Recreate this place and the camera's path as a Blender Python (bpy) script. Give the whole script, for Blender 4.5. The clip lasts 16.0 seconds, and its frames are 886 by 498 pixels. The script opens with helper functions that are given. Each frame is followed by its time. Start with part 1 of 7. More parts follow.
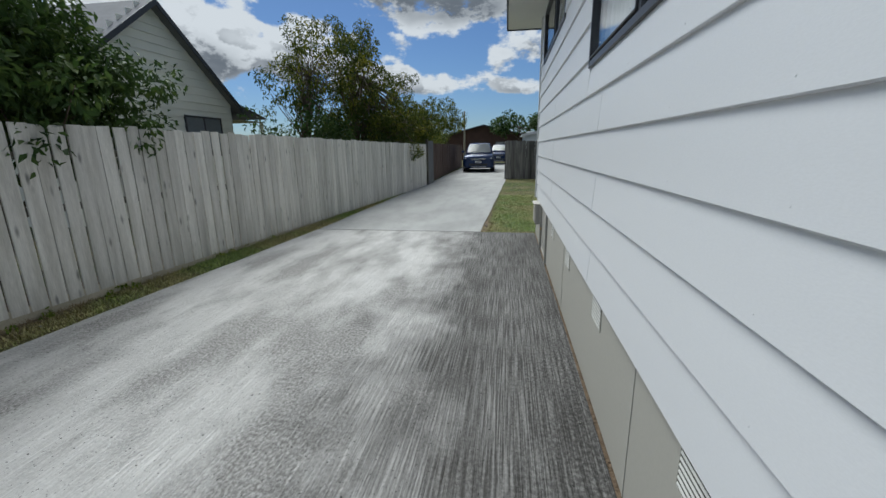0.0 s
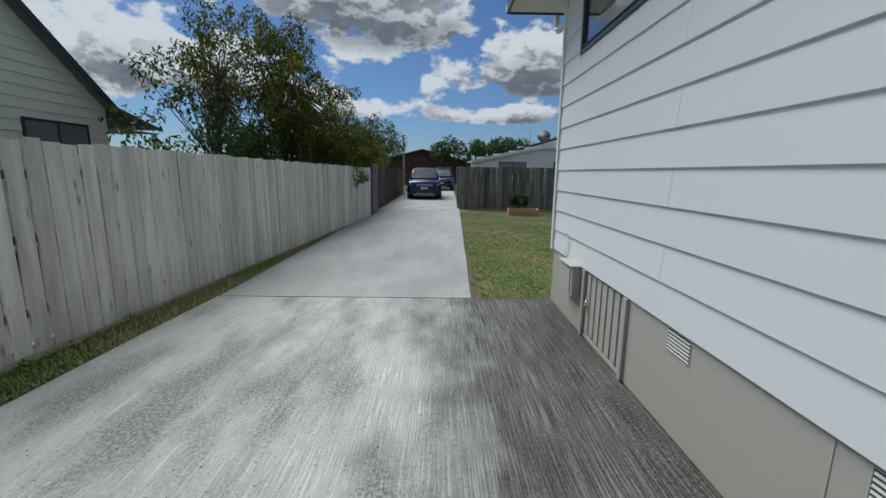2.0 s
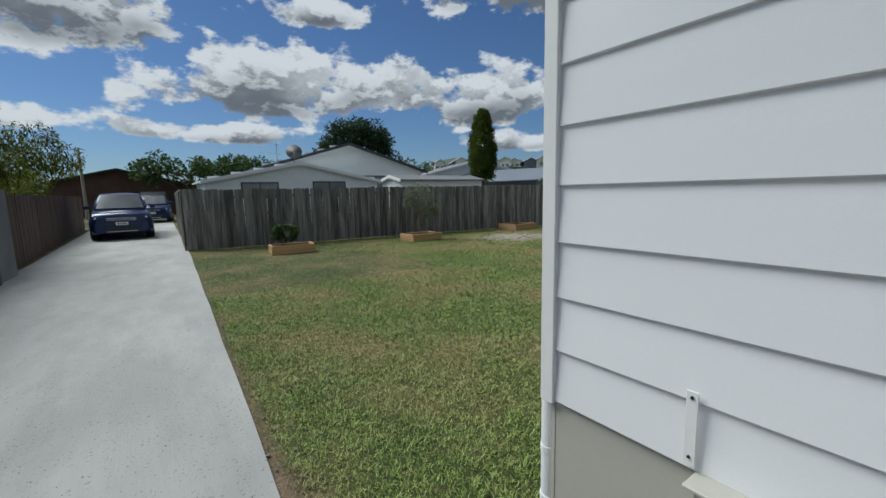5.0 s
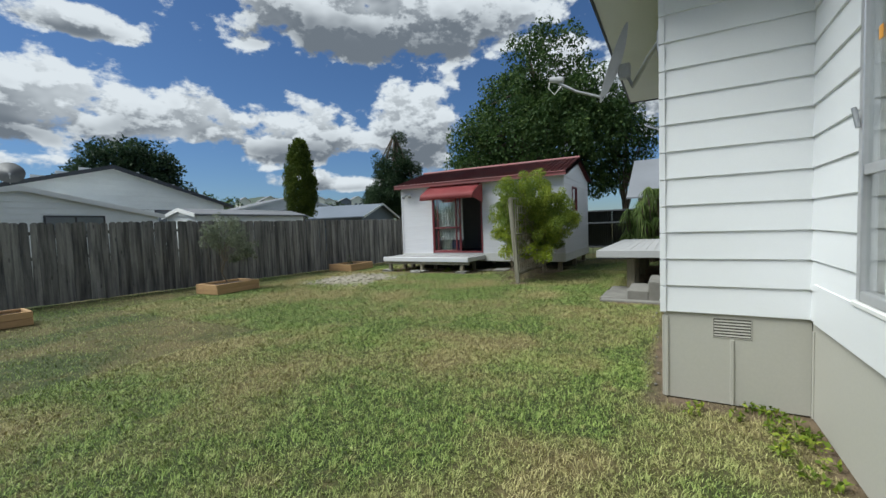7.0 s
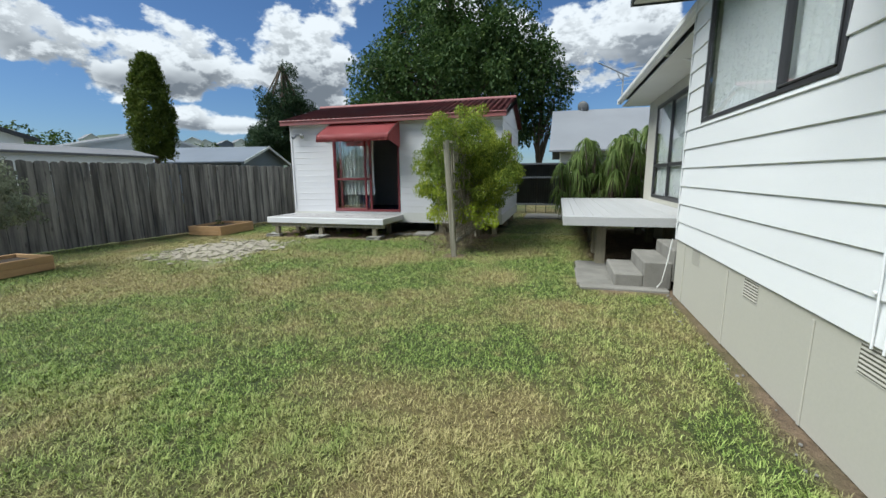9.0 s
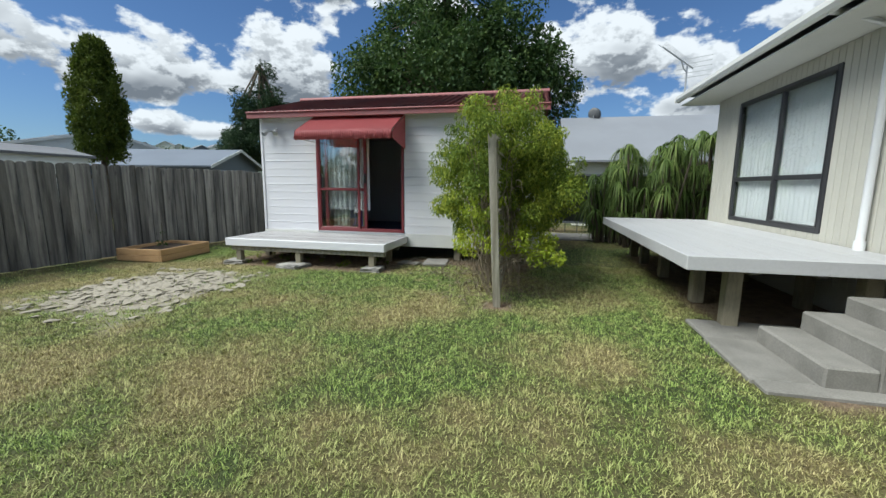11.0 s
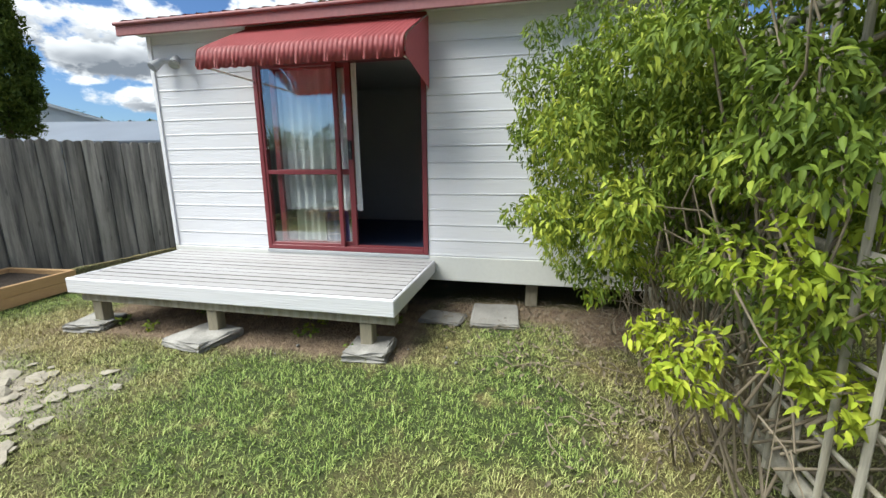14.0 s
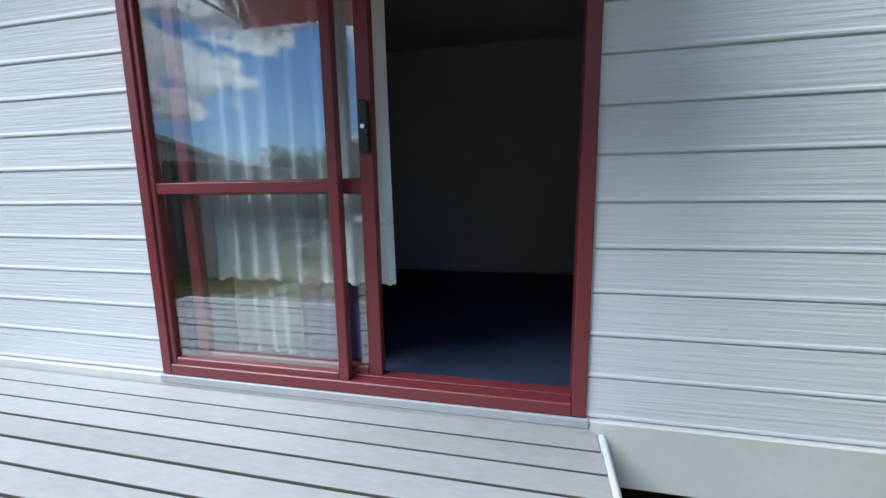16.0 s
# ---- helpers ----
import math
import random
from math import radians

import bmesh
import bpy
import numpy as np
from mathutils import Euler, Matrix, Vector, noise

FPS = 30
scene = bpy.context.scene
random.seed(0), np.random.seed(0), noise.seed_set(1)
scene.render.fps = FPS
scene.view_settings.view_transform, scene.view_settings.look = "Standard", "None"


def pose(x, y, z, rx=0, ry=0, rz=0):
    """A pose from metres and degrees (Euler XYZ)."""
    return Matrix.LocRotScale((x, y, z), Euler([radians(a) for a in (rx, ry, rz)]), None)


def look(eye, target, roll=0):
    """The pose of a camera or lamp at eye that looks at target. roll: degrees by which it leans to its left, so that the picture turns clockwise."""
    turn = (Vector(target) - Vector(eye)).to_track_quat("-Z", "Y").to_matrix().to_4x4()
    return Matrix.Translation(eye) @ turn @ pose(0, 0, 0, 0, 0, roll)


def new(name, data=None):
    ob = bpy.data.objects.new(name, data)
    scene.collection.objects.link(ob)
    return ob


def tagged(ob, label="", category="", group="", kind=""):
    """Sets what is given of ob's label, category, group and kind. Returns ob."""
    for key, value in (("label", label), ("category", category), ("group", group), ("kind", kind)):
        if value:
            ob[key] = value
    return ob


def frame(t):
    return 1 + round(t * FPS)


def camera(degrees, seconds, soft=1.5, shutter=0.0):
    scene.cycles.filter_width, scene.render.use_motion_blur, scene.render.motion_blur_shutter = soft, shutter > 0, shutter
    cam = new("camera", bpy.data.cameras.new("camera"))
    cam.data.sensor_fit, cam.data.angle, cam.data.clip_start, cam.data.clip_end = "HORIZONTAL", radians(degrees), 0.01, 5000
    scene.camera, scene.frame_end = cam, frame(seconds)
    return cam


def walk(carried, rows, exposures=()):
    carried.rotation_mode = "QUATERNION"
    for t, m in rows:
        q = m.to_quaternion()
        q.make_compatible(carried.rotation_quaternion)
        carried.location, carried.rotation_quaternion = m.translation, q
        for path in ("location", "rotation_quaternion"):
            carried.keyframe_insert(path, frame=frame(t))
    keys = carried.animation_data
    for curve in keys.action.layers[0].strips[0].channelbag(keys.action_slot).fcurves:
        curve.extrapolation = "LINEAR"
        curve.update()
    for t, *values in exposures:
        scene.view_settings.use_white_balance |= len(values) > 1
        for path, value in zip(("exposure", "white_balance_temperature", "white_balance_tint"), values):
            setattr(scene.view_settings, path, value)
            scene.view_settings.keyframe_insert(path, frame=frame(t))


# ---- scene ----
FOV = 94.4
PATH = [
    (0, (-0.529, -7.329, 1.485), (-0.828, -5.409, 1.008), -0.8),
    (0.5, (-0.745, -6.726, 1.574), (-0.899, -4.771, 1.181), -3.1),
    (1, (-1.071, -6.156, 1.578), (-1.093, -4.18, 1.265), -1.0),
    (1.5, (-1.2, -5.523, 1.553), (-1.257, -3.555, 1.199), 0.3),
    (2, (-1.383, -4.873, 1.527), (-1.366, -2.907, 1.16), 0.7),
    (2.5, (-1.466, -4.244, 1.487), (-1.089, -2.293, 1.255), 1.9),
    (3, (-1.529, -3.595, 1.552), (-0.642, -1.803, 1.529), 1.2),
    (3.5, (-1.512, -3.021, 1.556), (-0.382, -1.371, 1.54), -1.1),
    (3.7, (-1.538, -2.753, 1.563), (-0.507, -1.045, 1.423), -0.5),
    (5.8, (-1.089, -0.196, 1.526), (0.224, 1.278, 1.209), -2.3),
    (6, (-1.0, 0.03, 1.502), (0.438, 1.39, 1.216), -1.2),
    (6.5, (-0.701, 0.472, 1.436), (1.05, 1.404, 1.169), -0.1),
    (7, (-0.287, 0.79, 1.385), (1.453, 1.77, 1.278), -2.0),
    (7.5, (0.272, 1.149, 1.249), (2.063, 1.971, 0.908), -1.0),
    (8, (0.671, 1.6, 1.288), (2.508, 2.256, 0.843), -2.8),
    (8.5, (1.308, 1.939, 1.327), (3.142, 2.605, 0.89), -0.9),
    (9, (1.918, 2.242, 1.425), (3.815, 2.77, 1.073), -0.5),
    (9.2, (2.112, 2.38, 1.425), (4.019, 2.88, 1.086), 0.5),
    (11.3, (4.475, 3.736, 1.439), (6.413, 4.137, 1.155), 0.5),
    (11.5, (4.736, 3.836, 1.428), (6.69, 4.147, 1.139), 0.4),
    (12, (5.3, 4.147, 1.444), (7.27, 4.279, 1.127), -0.2),
    (12.5, (5.856, 4.387, 1.46), (7.824, 4.572, 1.157), -1.3),
    (13, (6.496, 4.641, 1.436), (8.435, 4.985, 1.087), -1.1),
    (13.5, (7.108, 4.832, 1.428), (9.026, 5.235, 1.029), -0.9),
    (14, (7.772, 5.059, 1.456), (9.681, 5.484, 1.038), -0.4),
    (14.5, (8.399, 5.392, 1.456), (10.318, 5.774, 1.042), -0.2),
    (15, (9.09, 5.56, 1.388), (10.998, 5.92, 0.905), -0.4),
    (15.5, (9.743, 5.954, 1.405), (11.636, 6.406, 0.949), 0.2),
    (16, (10.310, 6.287, 1.361), (12.235, 6.730, 1.043), -0.9),
]

cam = camera(FOV, 16.0)
walk(cam, [(t, look(e, g, r)) for t, e, g, r in PATH],
     exposures=[(0, 0.15, 6100, 5), (2.0, 0.03, 6050, 5), (3.7, -0.06, 6050, 5), (6.0, 0.22, 6150, 4), (7.2, 0.38, 6150, 4), (8.5, 0.60, 6150, 4), (9.2, 0.60, 6150, 4), (12.5, 0.62, 6150, 4), (13.5, 0.98, 6250, 5), (14.5, 1.04, 6350, 6), (15.2, 0.80, 6150, 5), (16, 0.70, 5550, 4)])

# ---- sky and sun ----
SUN_AZ, SUN_EL = radians(-35), radians(52)          # azimuth from +y towards +x
world = bpy.data.worlds.new("sky")
scene.world = world
world.use_nodes = True
wn, wl = world.node_tree.nodes, world.node_tree.links
wn.clear()


def wmath(op, a, b=None, clamp=False):
    n = wn.new("ShaderNodeMath")
    n.operation, n.use_clamp = op, clamp
    for i, v in enumerate((a, b)):
        if v is None:
            continue
        if isinstance(v, (int, float)):
            n.inputs[i].default_value = v
        else:
            wl.new(v, n.inputs[i])
    return n.outputs[0]


sky = wn.new("ShaderNodeTexSky")
sky.sky_type, sky.sun_disc = "NISHITA", False
sky.sun_elevation, sky.sun_rotation = SUN_EL, SUN_AZ
sky.ozone_density, sky.dust_density, sky.air_density = 2.0, 0.4, 1.0
co = wn.new("ShaderNodeTexCoord")
sep = wn.new("ShaderNodeSeparateXYZ")
wl.new(co.outputs["Generated"], sep.inputs[0])
zz = wmath("MAXIMUM", wmath("ADD", sep.outputs[2], 0.30), 0.08)
flat = wn.new("ShaderNodeCombineXYZ")
wl.new(wmath("DIVIDE", sep.outputs[0], zz), flat.inputs[0])
wl.new(wmath("DIVIDE", sep.outputs[1], zz), flat.inputs[1])
flat.inputs[2].default_value = 3.7


def wnoise(scale, detail, rough, shift=(0, 0, 0), dist=0.0):
    m = wn.new("ShaderNodeMapping")
    m.inputs["Location"].default_value = shift
    wl.new(flat.outputs[0], m.inputs[0])
    n = wn.new("ShaderNodeTexNoise")
    n.inputs["Scale"].default_value, n.inputs["Detail"].default_value = scale, detail
    n.inputs["Roughness"].default_value, n.inputs["Distortion"].default_value = rough, dist
    wl.new(m.outputs[0], n.inputs["Vector"])
    return n.outputs["Fac"]


def wramp(fac, lo, hi):
    n = wn.new("ShaderNodeMapRange")
    n.interpolation_type = "SMOOTHSTEP"
    n.inputs["From Min"].default_value, n.inputs["From Max"].default_value = lo, hi
    wl.new(fac, n.inputs["Value"])
    return n.outputs["Result"]


# the standing clouds: azimuth from +y towards +x, elevation, half sizes in degrees, and how grey the underside is
CLOUDS = [(-7, 19, 15, 6.2, 1), (14, 13, 15, 5.6, 0.8), (18, 32, 13, 6, 0.9), (1, 26, 9, 3.6, 0.7), (9, 7.4, 11, 1.6, 0.6), (40, 12, 11, 4.6, 0.9),
          (53, 26, 23, 7.4, 1), (58, 14, 7, 9, 0.8), (47, 6.4, 8, 1.8, 0.7), (95, 15, 12, 6.4, 0.8), (110, 11, 11, 4.4, 0.8), (121, 15, 10, 3.8, 0.8),
          (19, 21.5, 7, 2.0, 0.6), (-35, 12, 18, 6.5, 0.5), (-55, 21, 16, 7, 0.5), (-24, 27, 12, 4.4, 0.6), (78, 15, 10, 8, 0.9), (-16, 8, 11, 2.2, 0.5)]
az = wmath("MULTIPLY", wmath("ARCTAN2", sep.outputs[0], sep.outputs[1]), 57.2958)
el = wmath("MULTIPLY", wmath("ARCSINE", sep.outputs[2]), 57.2958)
field = under = None
for ca, ce, ra, re_, grey in CLOUDS:
    u_, v_ = wmath("DIVIDE", wmath("SUBTRACT", az, ca), ra), wmath("DIVIDE", wmath("SUBTRACT", el, ce), re_)
    # flat below, heaped above
    v_ = wmath("MULTIPLY", v_, wmath("ADD", 1.0, wmath("MULTIPLY", wmath("LESS_THAN", v_, 0.0), 0.35)))
    one = wmath("SUBTRACT", 1.0, wmath("ADD", wmath("MULTIPLY", u_, u_), wmath("MULTIPLY", v_, v_)))
    low = wmath("MULTIPLY", wmath("ADD", one, 0.35, True), wmath("SUBTRACT", 0.62 * grey, wmath("MULTIPLY", v_, 0.55), True))
    field = one if field is None else wmath("MAXIMUM", field, one)
    under = low if under is None else wmath("MAXIMUM", under, low)
field = wmath("MAXIMUM", field, -1.6)


def dnoise(scale, detail, rough, shift=(0, 0, 0), squash=1.7):
    """Noise over the sky's directions, heaps wider than tall."""
    m = wn.new("ShaderNodeMapping")
    m.inputs["Location"].default_value, m.inputs["Scale"].default_value = shift, (1, 1, squash)
    wl.new(co.outputs["Generated"], m.inputs[0])
    n = wn.new("ShaderNodeTexNoise")
    n.inputs["Scale"].default_value, n.inputs["Detail"].default_value, n.inputs["Roughness"].default_value = scale, detail, rough
    wl.new(m.outputs[0], n.inputs["Vector"])
    return n.outputs["Fac"]


heap = wmath("SUBTRACT", dnoise(7.5, 9, 0.58), 0.5)
heap_up = wmath("SUBTRACT", dnoise(7.5, 9, 0.58, (-0.004, 0.006, 0.035)), 0.5)
dens = wmath("ADD", field, wmath("MULTIPLY", heap, 5.6))
# beyond the clouds that stand over the garden the same weather goes on
ahead = wmath("ADD", wmath("MULTIPLY", sep.outputs[0], 0.53), wmath("MULTIPLY", sep.outputs[1], 0.85))
away = wmath("MAXIMUM", wramp(ahead, 0.05, -0.2), wramp(sep.outputs[2], 0.50, 0.62))
body = wnoise(1.25, 11, 0.55, (3.1, 1.7, 0), 0.1)
wide = wmath("ADD", wmath("MULTIPLY", wmath("SUBTRACT", body, 0.465), 11.0), wmath("MULTIPLY", wmath("SUBTRACT", away, 1.0), 4.0))
dens = wmath("MAXIMUM", dens, wide)
cover = wramp(dens, -0.05, 0.42)
# lit from above: each heap is white on its shoulders, and the undersides lie in soft grey shade
lit = wramp(wmath("SUBTRACT", heap, heap_up), -0.05, 0.06)
lump = wmath("SUBTRACT", dnoise(7.5, 3, 0.5), 0.5)
far_under = wmath("MULTIPLY", wramp(wide, 0.1, 1.6), 0.75)
depth_ = wmath("MAXIMUM", under, far_under)
shade = wramp(wmath("ADD", wmath("ADD", depth_, wmath("MULTIPLY", lump, 1.5)), wmath("MULTIPLY", wmath("SUBTRACT", 0.5, lit), 0.42)), 0.12, 0.98)
cl = wn.new("ShaderNodeMix")
cl.data_type = "RGBA"
cl.inputs["A"].default_value, cl.inputs["B"].default_value = (1.02, 1.04, 1.08, 1), (0.22, 0.245, 0.285, 1)
wl.new(shade, cl.inputs["Factor"])
bg_sky, bg_cl, mixw = wn.new("ShaderNodeBackground"), wn.new("ShaderNodeBackground"), wn.new("ShaderNodeMixShader")
deep = wn.new("ShaderNodeMix")
deep.data_type, deep.blend_type = "RGBA", "MULTIPLY"
deep.inputs["Factor"].default_value, deep.inputs["B"].default_value = 1.0, (0.78, 0.97, 1.26, 1)
wl.new(sky.outputs[0], deep.inputs["A"])
wl.new(deep.outputs["Result"], bg_sky.inputs[0])
bg_sky.inputs[1].default_value = 0.050
wl.new(cl.outputs["Result"], bg_cl.inputs[0])
bg_cl.inputs[1].default_value = 0.59
wl.new(cover, mixw.inputs[0])
wl.new(bg_sky.outputs[0], mixw.inputs[1])
wl.new(bg_cl.outputs[0], mixw.inputs[2])
wout = wn.new("ShaderNodeOutputWorld")
wl.new(mixw.outputs[0], wout.inputs[0])

sun = new("sun", bpy.data.lights.new("sun", "SUN"))
sun.data.energy, sun.data.angle, sun.data.color = 3.8, radians(40.0), (1.0, 0.975, 0.92)
sd = Vector((math.sin(SUN_AZ) * math.cos(SUN_EL), math.cos(SUN_AZ) * math.cos(SUN_EL), math.sin(SUN_EL)))
sun.matrix_world = look(sd * 40, (0, 0, 0))


# ---- materials ----
def links_of(m):
    return m.node_tree.nodes, m.node_tree.links


def mat(name, col, rough=0.6, metal=0.0, var=0.18, s1=1.5, s2=30.0, stretch=(1, 1, 1), bump=0.15, rnd=0.12,
        tint=None, spec=0.5, depth=0.004, trans=0.0, knots=False):
    """A surface with stains at one scale and grain at another; rnd varies it from piece to piece."""
    m = bpy.data.materials.new(name)
    m.use_nodes = True
    n, l = links_of(m)
    b = n["Principled BSDF"]
    geo = n.new("ShaderNodeNewGeometry")
    mp = n.new("ShaderNodeMapping")
    mp.inputs["Scale"].default_value = stretch
    l.new(geo.outputs["Position"], mp.inputs[0])
    info = n.new("ShaderNodeObjectInfo")
    off = n.new("ShaderNodeVectorMath")
    off.operation = "ADD"
    sc = n.new("ShaderNodeMath")
    sc.operation = "MULTIPLY"
    sc.inputs[1].default_value = 37.0 if rnd else 0.0
    l.new(info.outputs["Random"], sc.inputs[0])
    l.new(mp.outputs[0], off.inputs[0])
    l.new(sc.outputs[0], off.inputs[1])
    big, fine = n.new("ShaderNodeTexNoise"), n.new("ShaderNodeTexNoise")
    for t, s, d in ((big, s1, 5), (fine, s2, 4)):
        t.inputs["Scale"].default_value, t.inputs["Detail"].default_value = s, d
        l.new(off.outputs[0], t.inputs["Vector"])
    mix = n.new("ShaderNodeMix")
    mix.data_type = "RGBA"
    other = tint or tuple(c * 0.55 for c in col)
    mix.inputs["A"].default_value, mix.inputs["B"].default_value = (*col, 1), (*other, 1)
    ramp = n.new("ShaderNodeMapRange")
    ramp.inputs["From Min"].default_value, ramp.inputs["From Max"].default_value = 0.38, 0.72
    ramp.inputs["To Max"].default_value = min(1.0, var * 2.2)
    l.new(big.outputs["Fac"], ramp.inputs["Value"])
    l.new(ramp.outputs["Result"], mix.inputs["Factor"])
    hsv = n.new("ShaderNodeHueSaturation")
    l.new(mix.outputs["Result"], hsv.inputs["Color"])
    v1 = n.new("ShaderNodeMath")
    v1.operation = "MULTIPLY_ADD"
    v1.inputs[1].default_value, v1.inputs[2].default_value = var * 1.6, 1.0 - var * 0.8
    l.new(fine.outputs["Fac"], v1.inputs[0])
    v2 = n.new("ShaderNodeMath")
    v2.operation = "MULTIPLY_ADD"
    v2.inputs[1].default_value, v2.inputs[2].default_value = rnd * 2, 1.0 - rnd
    l.new(info.outputs["Random"], v2.inputs[0])
    v3 = n.new("ShaderNodeMath")
    v3.operation = "MULTIPLY"
    l.new(v1.outputs[0], v3.inputs[0])
    l.new(v2.outputs[0], v3.inputs[1])
    l.new(v3.outputs[0], hsv.inputs["Value"])
    if knots:
        vo = n.new("ShaderNodeTexVoronoi")
        km = n.new("ShaderNodeMapping")
        km.inputs["Scale"].default_value = (7, 7, 2.1)
        shift = n.new("ShaderNodeVectorMath")
        shift.operation = "ADD"
        l.new(geo.outputs["Position"], km.inputs[0])
        l.new(km.outputs[0], shift.inputs[0])
        l.new(sc.outputs[0], shift.inputs[1])
        l.new(shift.outputs[0], vo.inputs["Vector"])
        vo.inputs["Scale"].default_value = 1.0
        kr = n.new("ShaderNodeMapRange")
        kr.inputs["From Min"].default_value, kr.inputs["From Max"].default_value = 0.15, 0.05
        kr.inputs["To Max"].default_value = 0.75
        l.new(vo.outputs["Distance"], kr.inputs["Value"])
        kx = n.new("ShaderNodeMix")
        kx.data_type = "RGBA"
        kx.inputs["B"].default_value = (*(c * 0.22 for c in col), 1)
        l.new(kr.outputs["Result"], kx.inputs["Factor"])
        l.new(hsv.outputs[0], kx.inputs["A"])
        l.new(kx.outputs["Result"], b.inputs["Base Color"])
    else:
        l.new(hsv.outputs[0], b.inputs["Base Color"])
    b.inputs["Roughness"].default_value, b.inputs["Metallic"].default_value = rough, metal
    b.inputs["Specular IOR Level"].default_value = spec
    if trans:
        b.inputs["Transmission Weight"].default_value = trans
    if bump:
        bm_ = n.new("ShaderNodeBump")
        bm_.inputs["Strength"].default_value, bm_.inputs["Distance"].default_value = bump, depth
        l.new(fine.outputs["Fac"], bm_.inputs["Height"])
        l.new(bm_.outputs[0], b.inputs["Normal"])
    return m


def leaf_mat(name, a, b_, c, rough=0.62):
    """Leaves: each its own shade between three greens, letting some light through."""
    m = bpy.data.materials.new(name)
    m.use_nodes = True
    n, l = links_of(m)
    p = n["Principled BSDF"]
    geo = n.new("ShaderNodeNewGeometry")
    cr = n.new("ShaderNodeValToRGB")
    e = cr.color_ramp.elements
    e[0].color, e[1].color = (*a, 1), (*c, 1)
    e[1].position = 0.95
    mid = e.new(0.55)
    mid.color = (*b_, 1)
    no = n.new("ShaderNodeTexNoise")
    no.inputs["Scale"].default_value = 1.3
    l.new(geo.outputs["Position"], no.inputs["Vector"])
    ad = n.new("ShaderNodeMath")
    ad.operation = "MULTIPLY_ADD"
    ad.inputs[1].default_value = 0.55
    l.new(geo.outputs["Random Per Island"], ad.inputs[0])
    sb = n.new("ShaderNodeMath")
    sb.operation = "MULTIPLY_ADD"
    sb.inputs[1].default_value, sb.inputs[2].default_value = 1.1, -0.33
    l.new(no.outputs["Fac"], sb.inputs[0])
    l.new(sb.outputs[0], ad.inputs[2])
    l.new(ad.outputs[0], cr.inputs[0])
    l.new(cr.outputs[0], p.inputs["Base Color"])
    p.inputs["Roughness"].default_value = rough
    p.inputs["Specular IOR Level"].default_value = 0.25
    tr = n.new("ShaderNodeBsdfTranslucent")
    l.new(cr.outputs[0], tr.inputs[0])
    ms = n.new("ShaderNodeMixShader")
    ms.inputs[0].default_value = 0.28
    out = n["Material Output"]
    l.new(p.outputs[0], ms.inputs[1])
    l.new(tr.outputs[0], ms.inputs[2])
    l.new(ms.outputs[0], out.inputs[0])
    return m


def glass_mat(name, tint=(0.97, 0.985, 0.985)):
    """A thin pane: clear straight through, mirror-like at the surface."""
    m = bpy.data.materials.new(name)
    m.use_nodes = True
    n, l = links_of(m)
    n.remove(n["Principled BSDF"])
    tr, gl, ms, fr = (n.new(k) for k in ("ShaderNodeBsdfTransparent", "ShaderNodeBsdfGlossy", "ShaderNodeMixShader", "ShaderNodeLayerWeight"))
    tr.inputs[0].default_value = (*tint, 1)
    gl.inputs["Roughness"].default_value = 0.01
    fr.inputs["Blend"].default_value = 0.5
    pw, ma = n.new("ShaderNodeMath"), n.new("ShaderNodeMath")
    pw.operation, pw.inputs[1].default_value = "POWER", 5.0
    ma.operation, ma.inputs[1].default_value, ma.inputs[2].default_value = "MULTIPLY_ADD", 0.6, 0.20
    l.new(fr.outputs["Facing"], pw.inputs[0])
    l.new(pw.outputs[0], ma.inputs[0])
    l.new(ma.outputs[0], ms.inputs[0])
    l.new(tr.outputs[0], ms.inputs[1])
    l.new(gl.outputs[0], ms.inputs[2])
    l.new(ms.outputs[0], n["Material Output"].inputs[0])
    return m


M_SIDING = mat("painted weatherboard", (0.73, 0.74, 0.75), 0.42, var=0.05, s1=0.8, s2=90, stretch=(1, 1, 3), bump=0.06, rnd=0.02, tint=(0.65, 0.66, 0.66))
M_BASE = mat("painted foundation sheet", (0.43, 0.415, 0.365), 0.55, var=0.07, s1=1.2, s2=60, bump=0.08, rnd=0.02, tint=(0.42, 0.41, 0.35))
M_TRIM = mat("white trim paint", (0.74, 0.74, 0.72), 0.45, var=0.05, bump=0.03, rnd=0.02)
M_SOFFIT = mat("soffit lining paint", (0.62, 0.62, 0.58), 0.6, var=0.06, bump=0.04, rnd=0.0)
M_DARKFRAME = mat("dark bronze aluminium", (0.055, 0.055, 0.06), 0.35, metal=0.3, var=0.1, bump=0.02, rnd=0.05)
M_SILVER = mat("silver anodised aluminium", (0.55, 0.55, 0.56), 0.35, metal=0.7, var=0.08, bump=0.02, rnd=0.02)
M_RED = mat("brick red powder coat", (0.165, 0.028, 0.034), 0.42, var=0.12, s1=3, bump=0.03, rnd=0.03, tint=(0.16, 0.03, 0.035))
M_AWN = mat("red awning aluminium", (0.42, 0.092, 0.095), 0.55, var=0.14, s1=2.5, bump=0.03, rnd=0.03, tint=(0.33, 0.07, 0.075))
M_ROOFRED = mat("weathered red roof steel", (0.29, 0.088, 0.085), 0.6, var=0.35, s1=1.5, bump=0.05, rnd=0.05, tint=(0.22, 0.115, 0.115))
M_SHEDBOARD = mat("white shed weatherboard", (0.66, 0.66, 0.68), 0.45, var=0.07, s1=2.0, s2=40, stretch=(1, 0.06, 2.4), bump=0.9, rnd=0.02, tint=(0.55, 0.55, 0.56), depth=0.004)
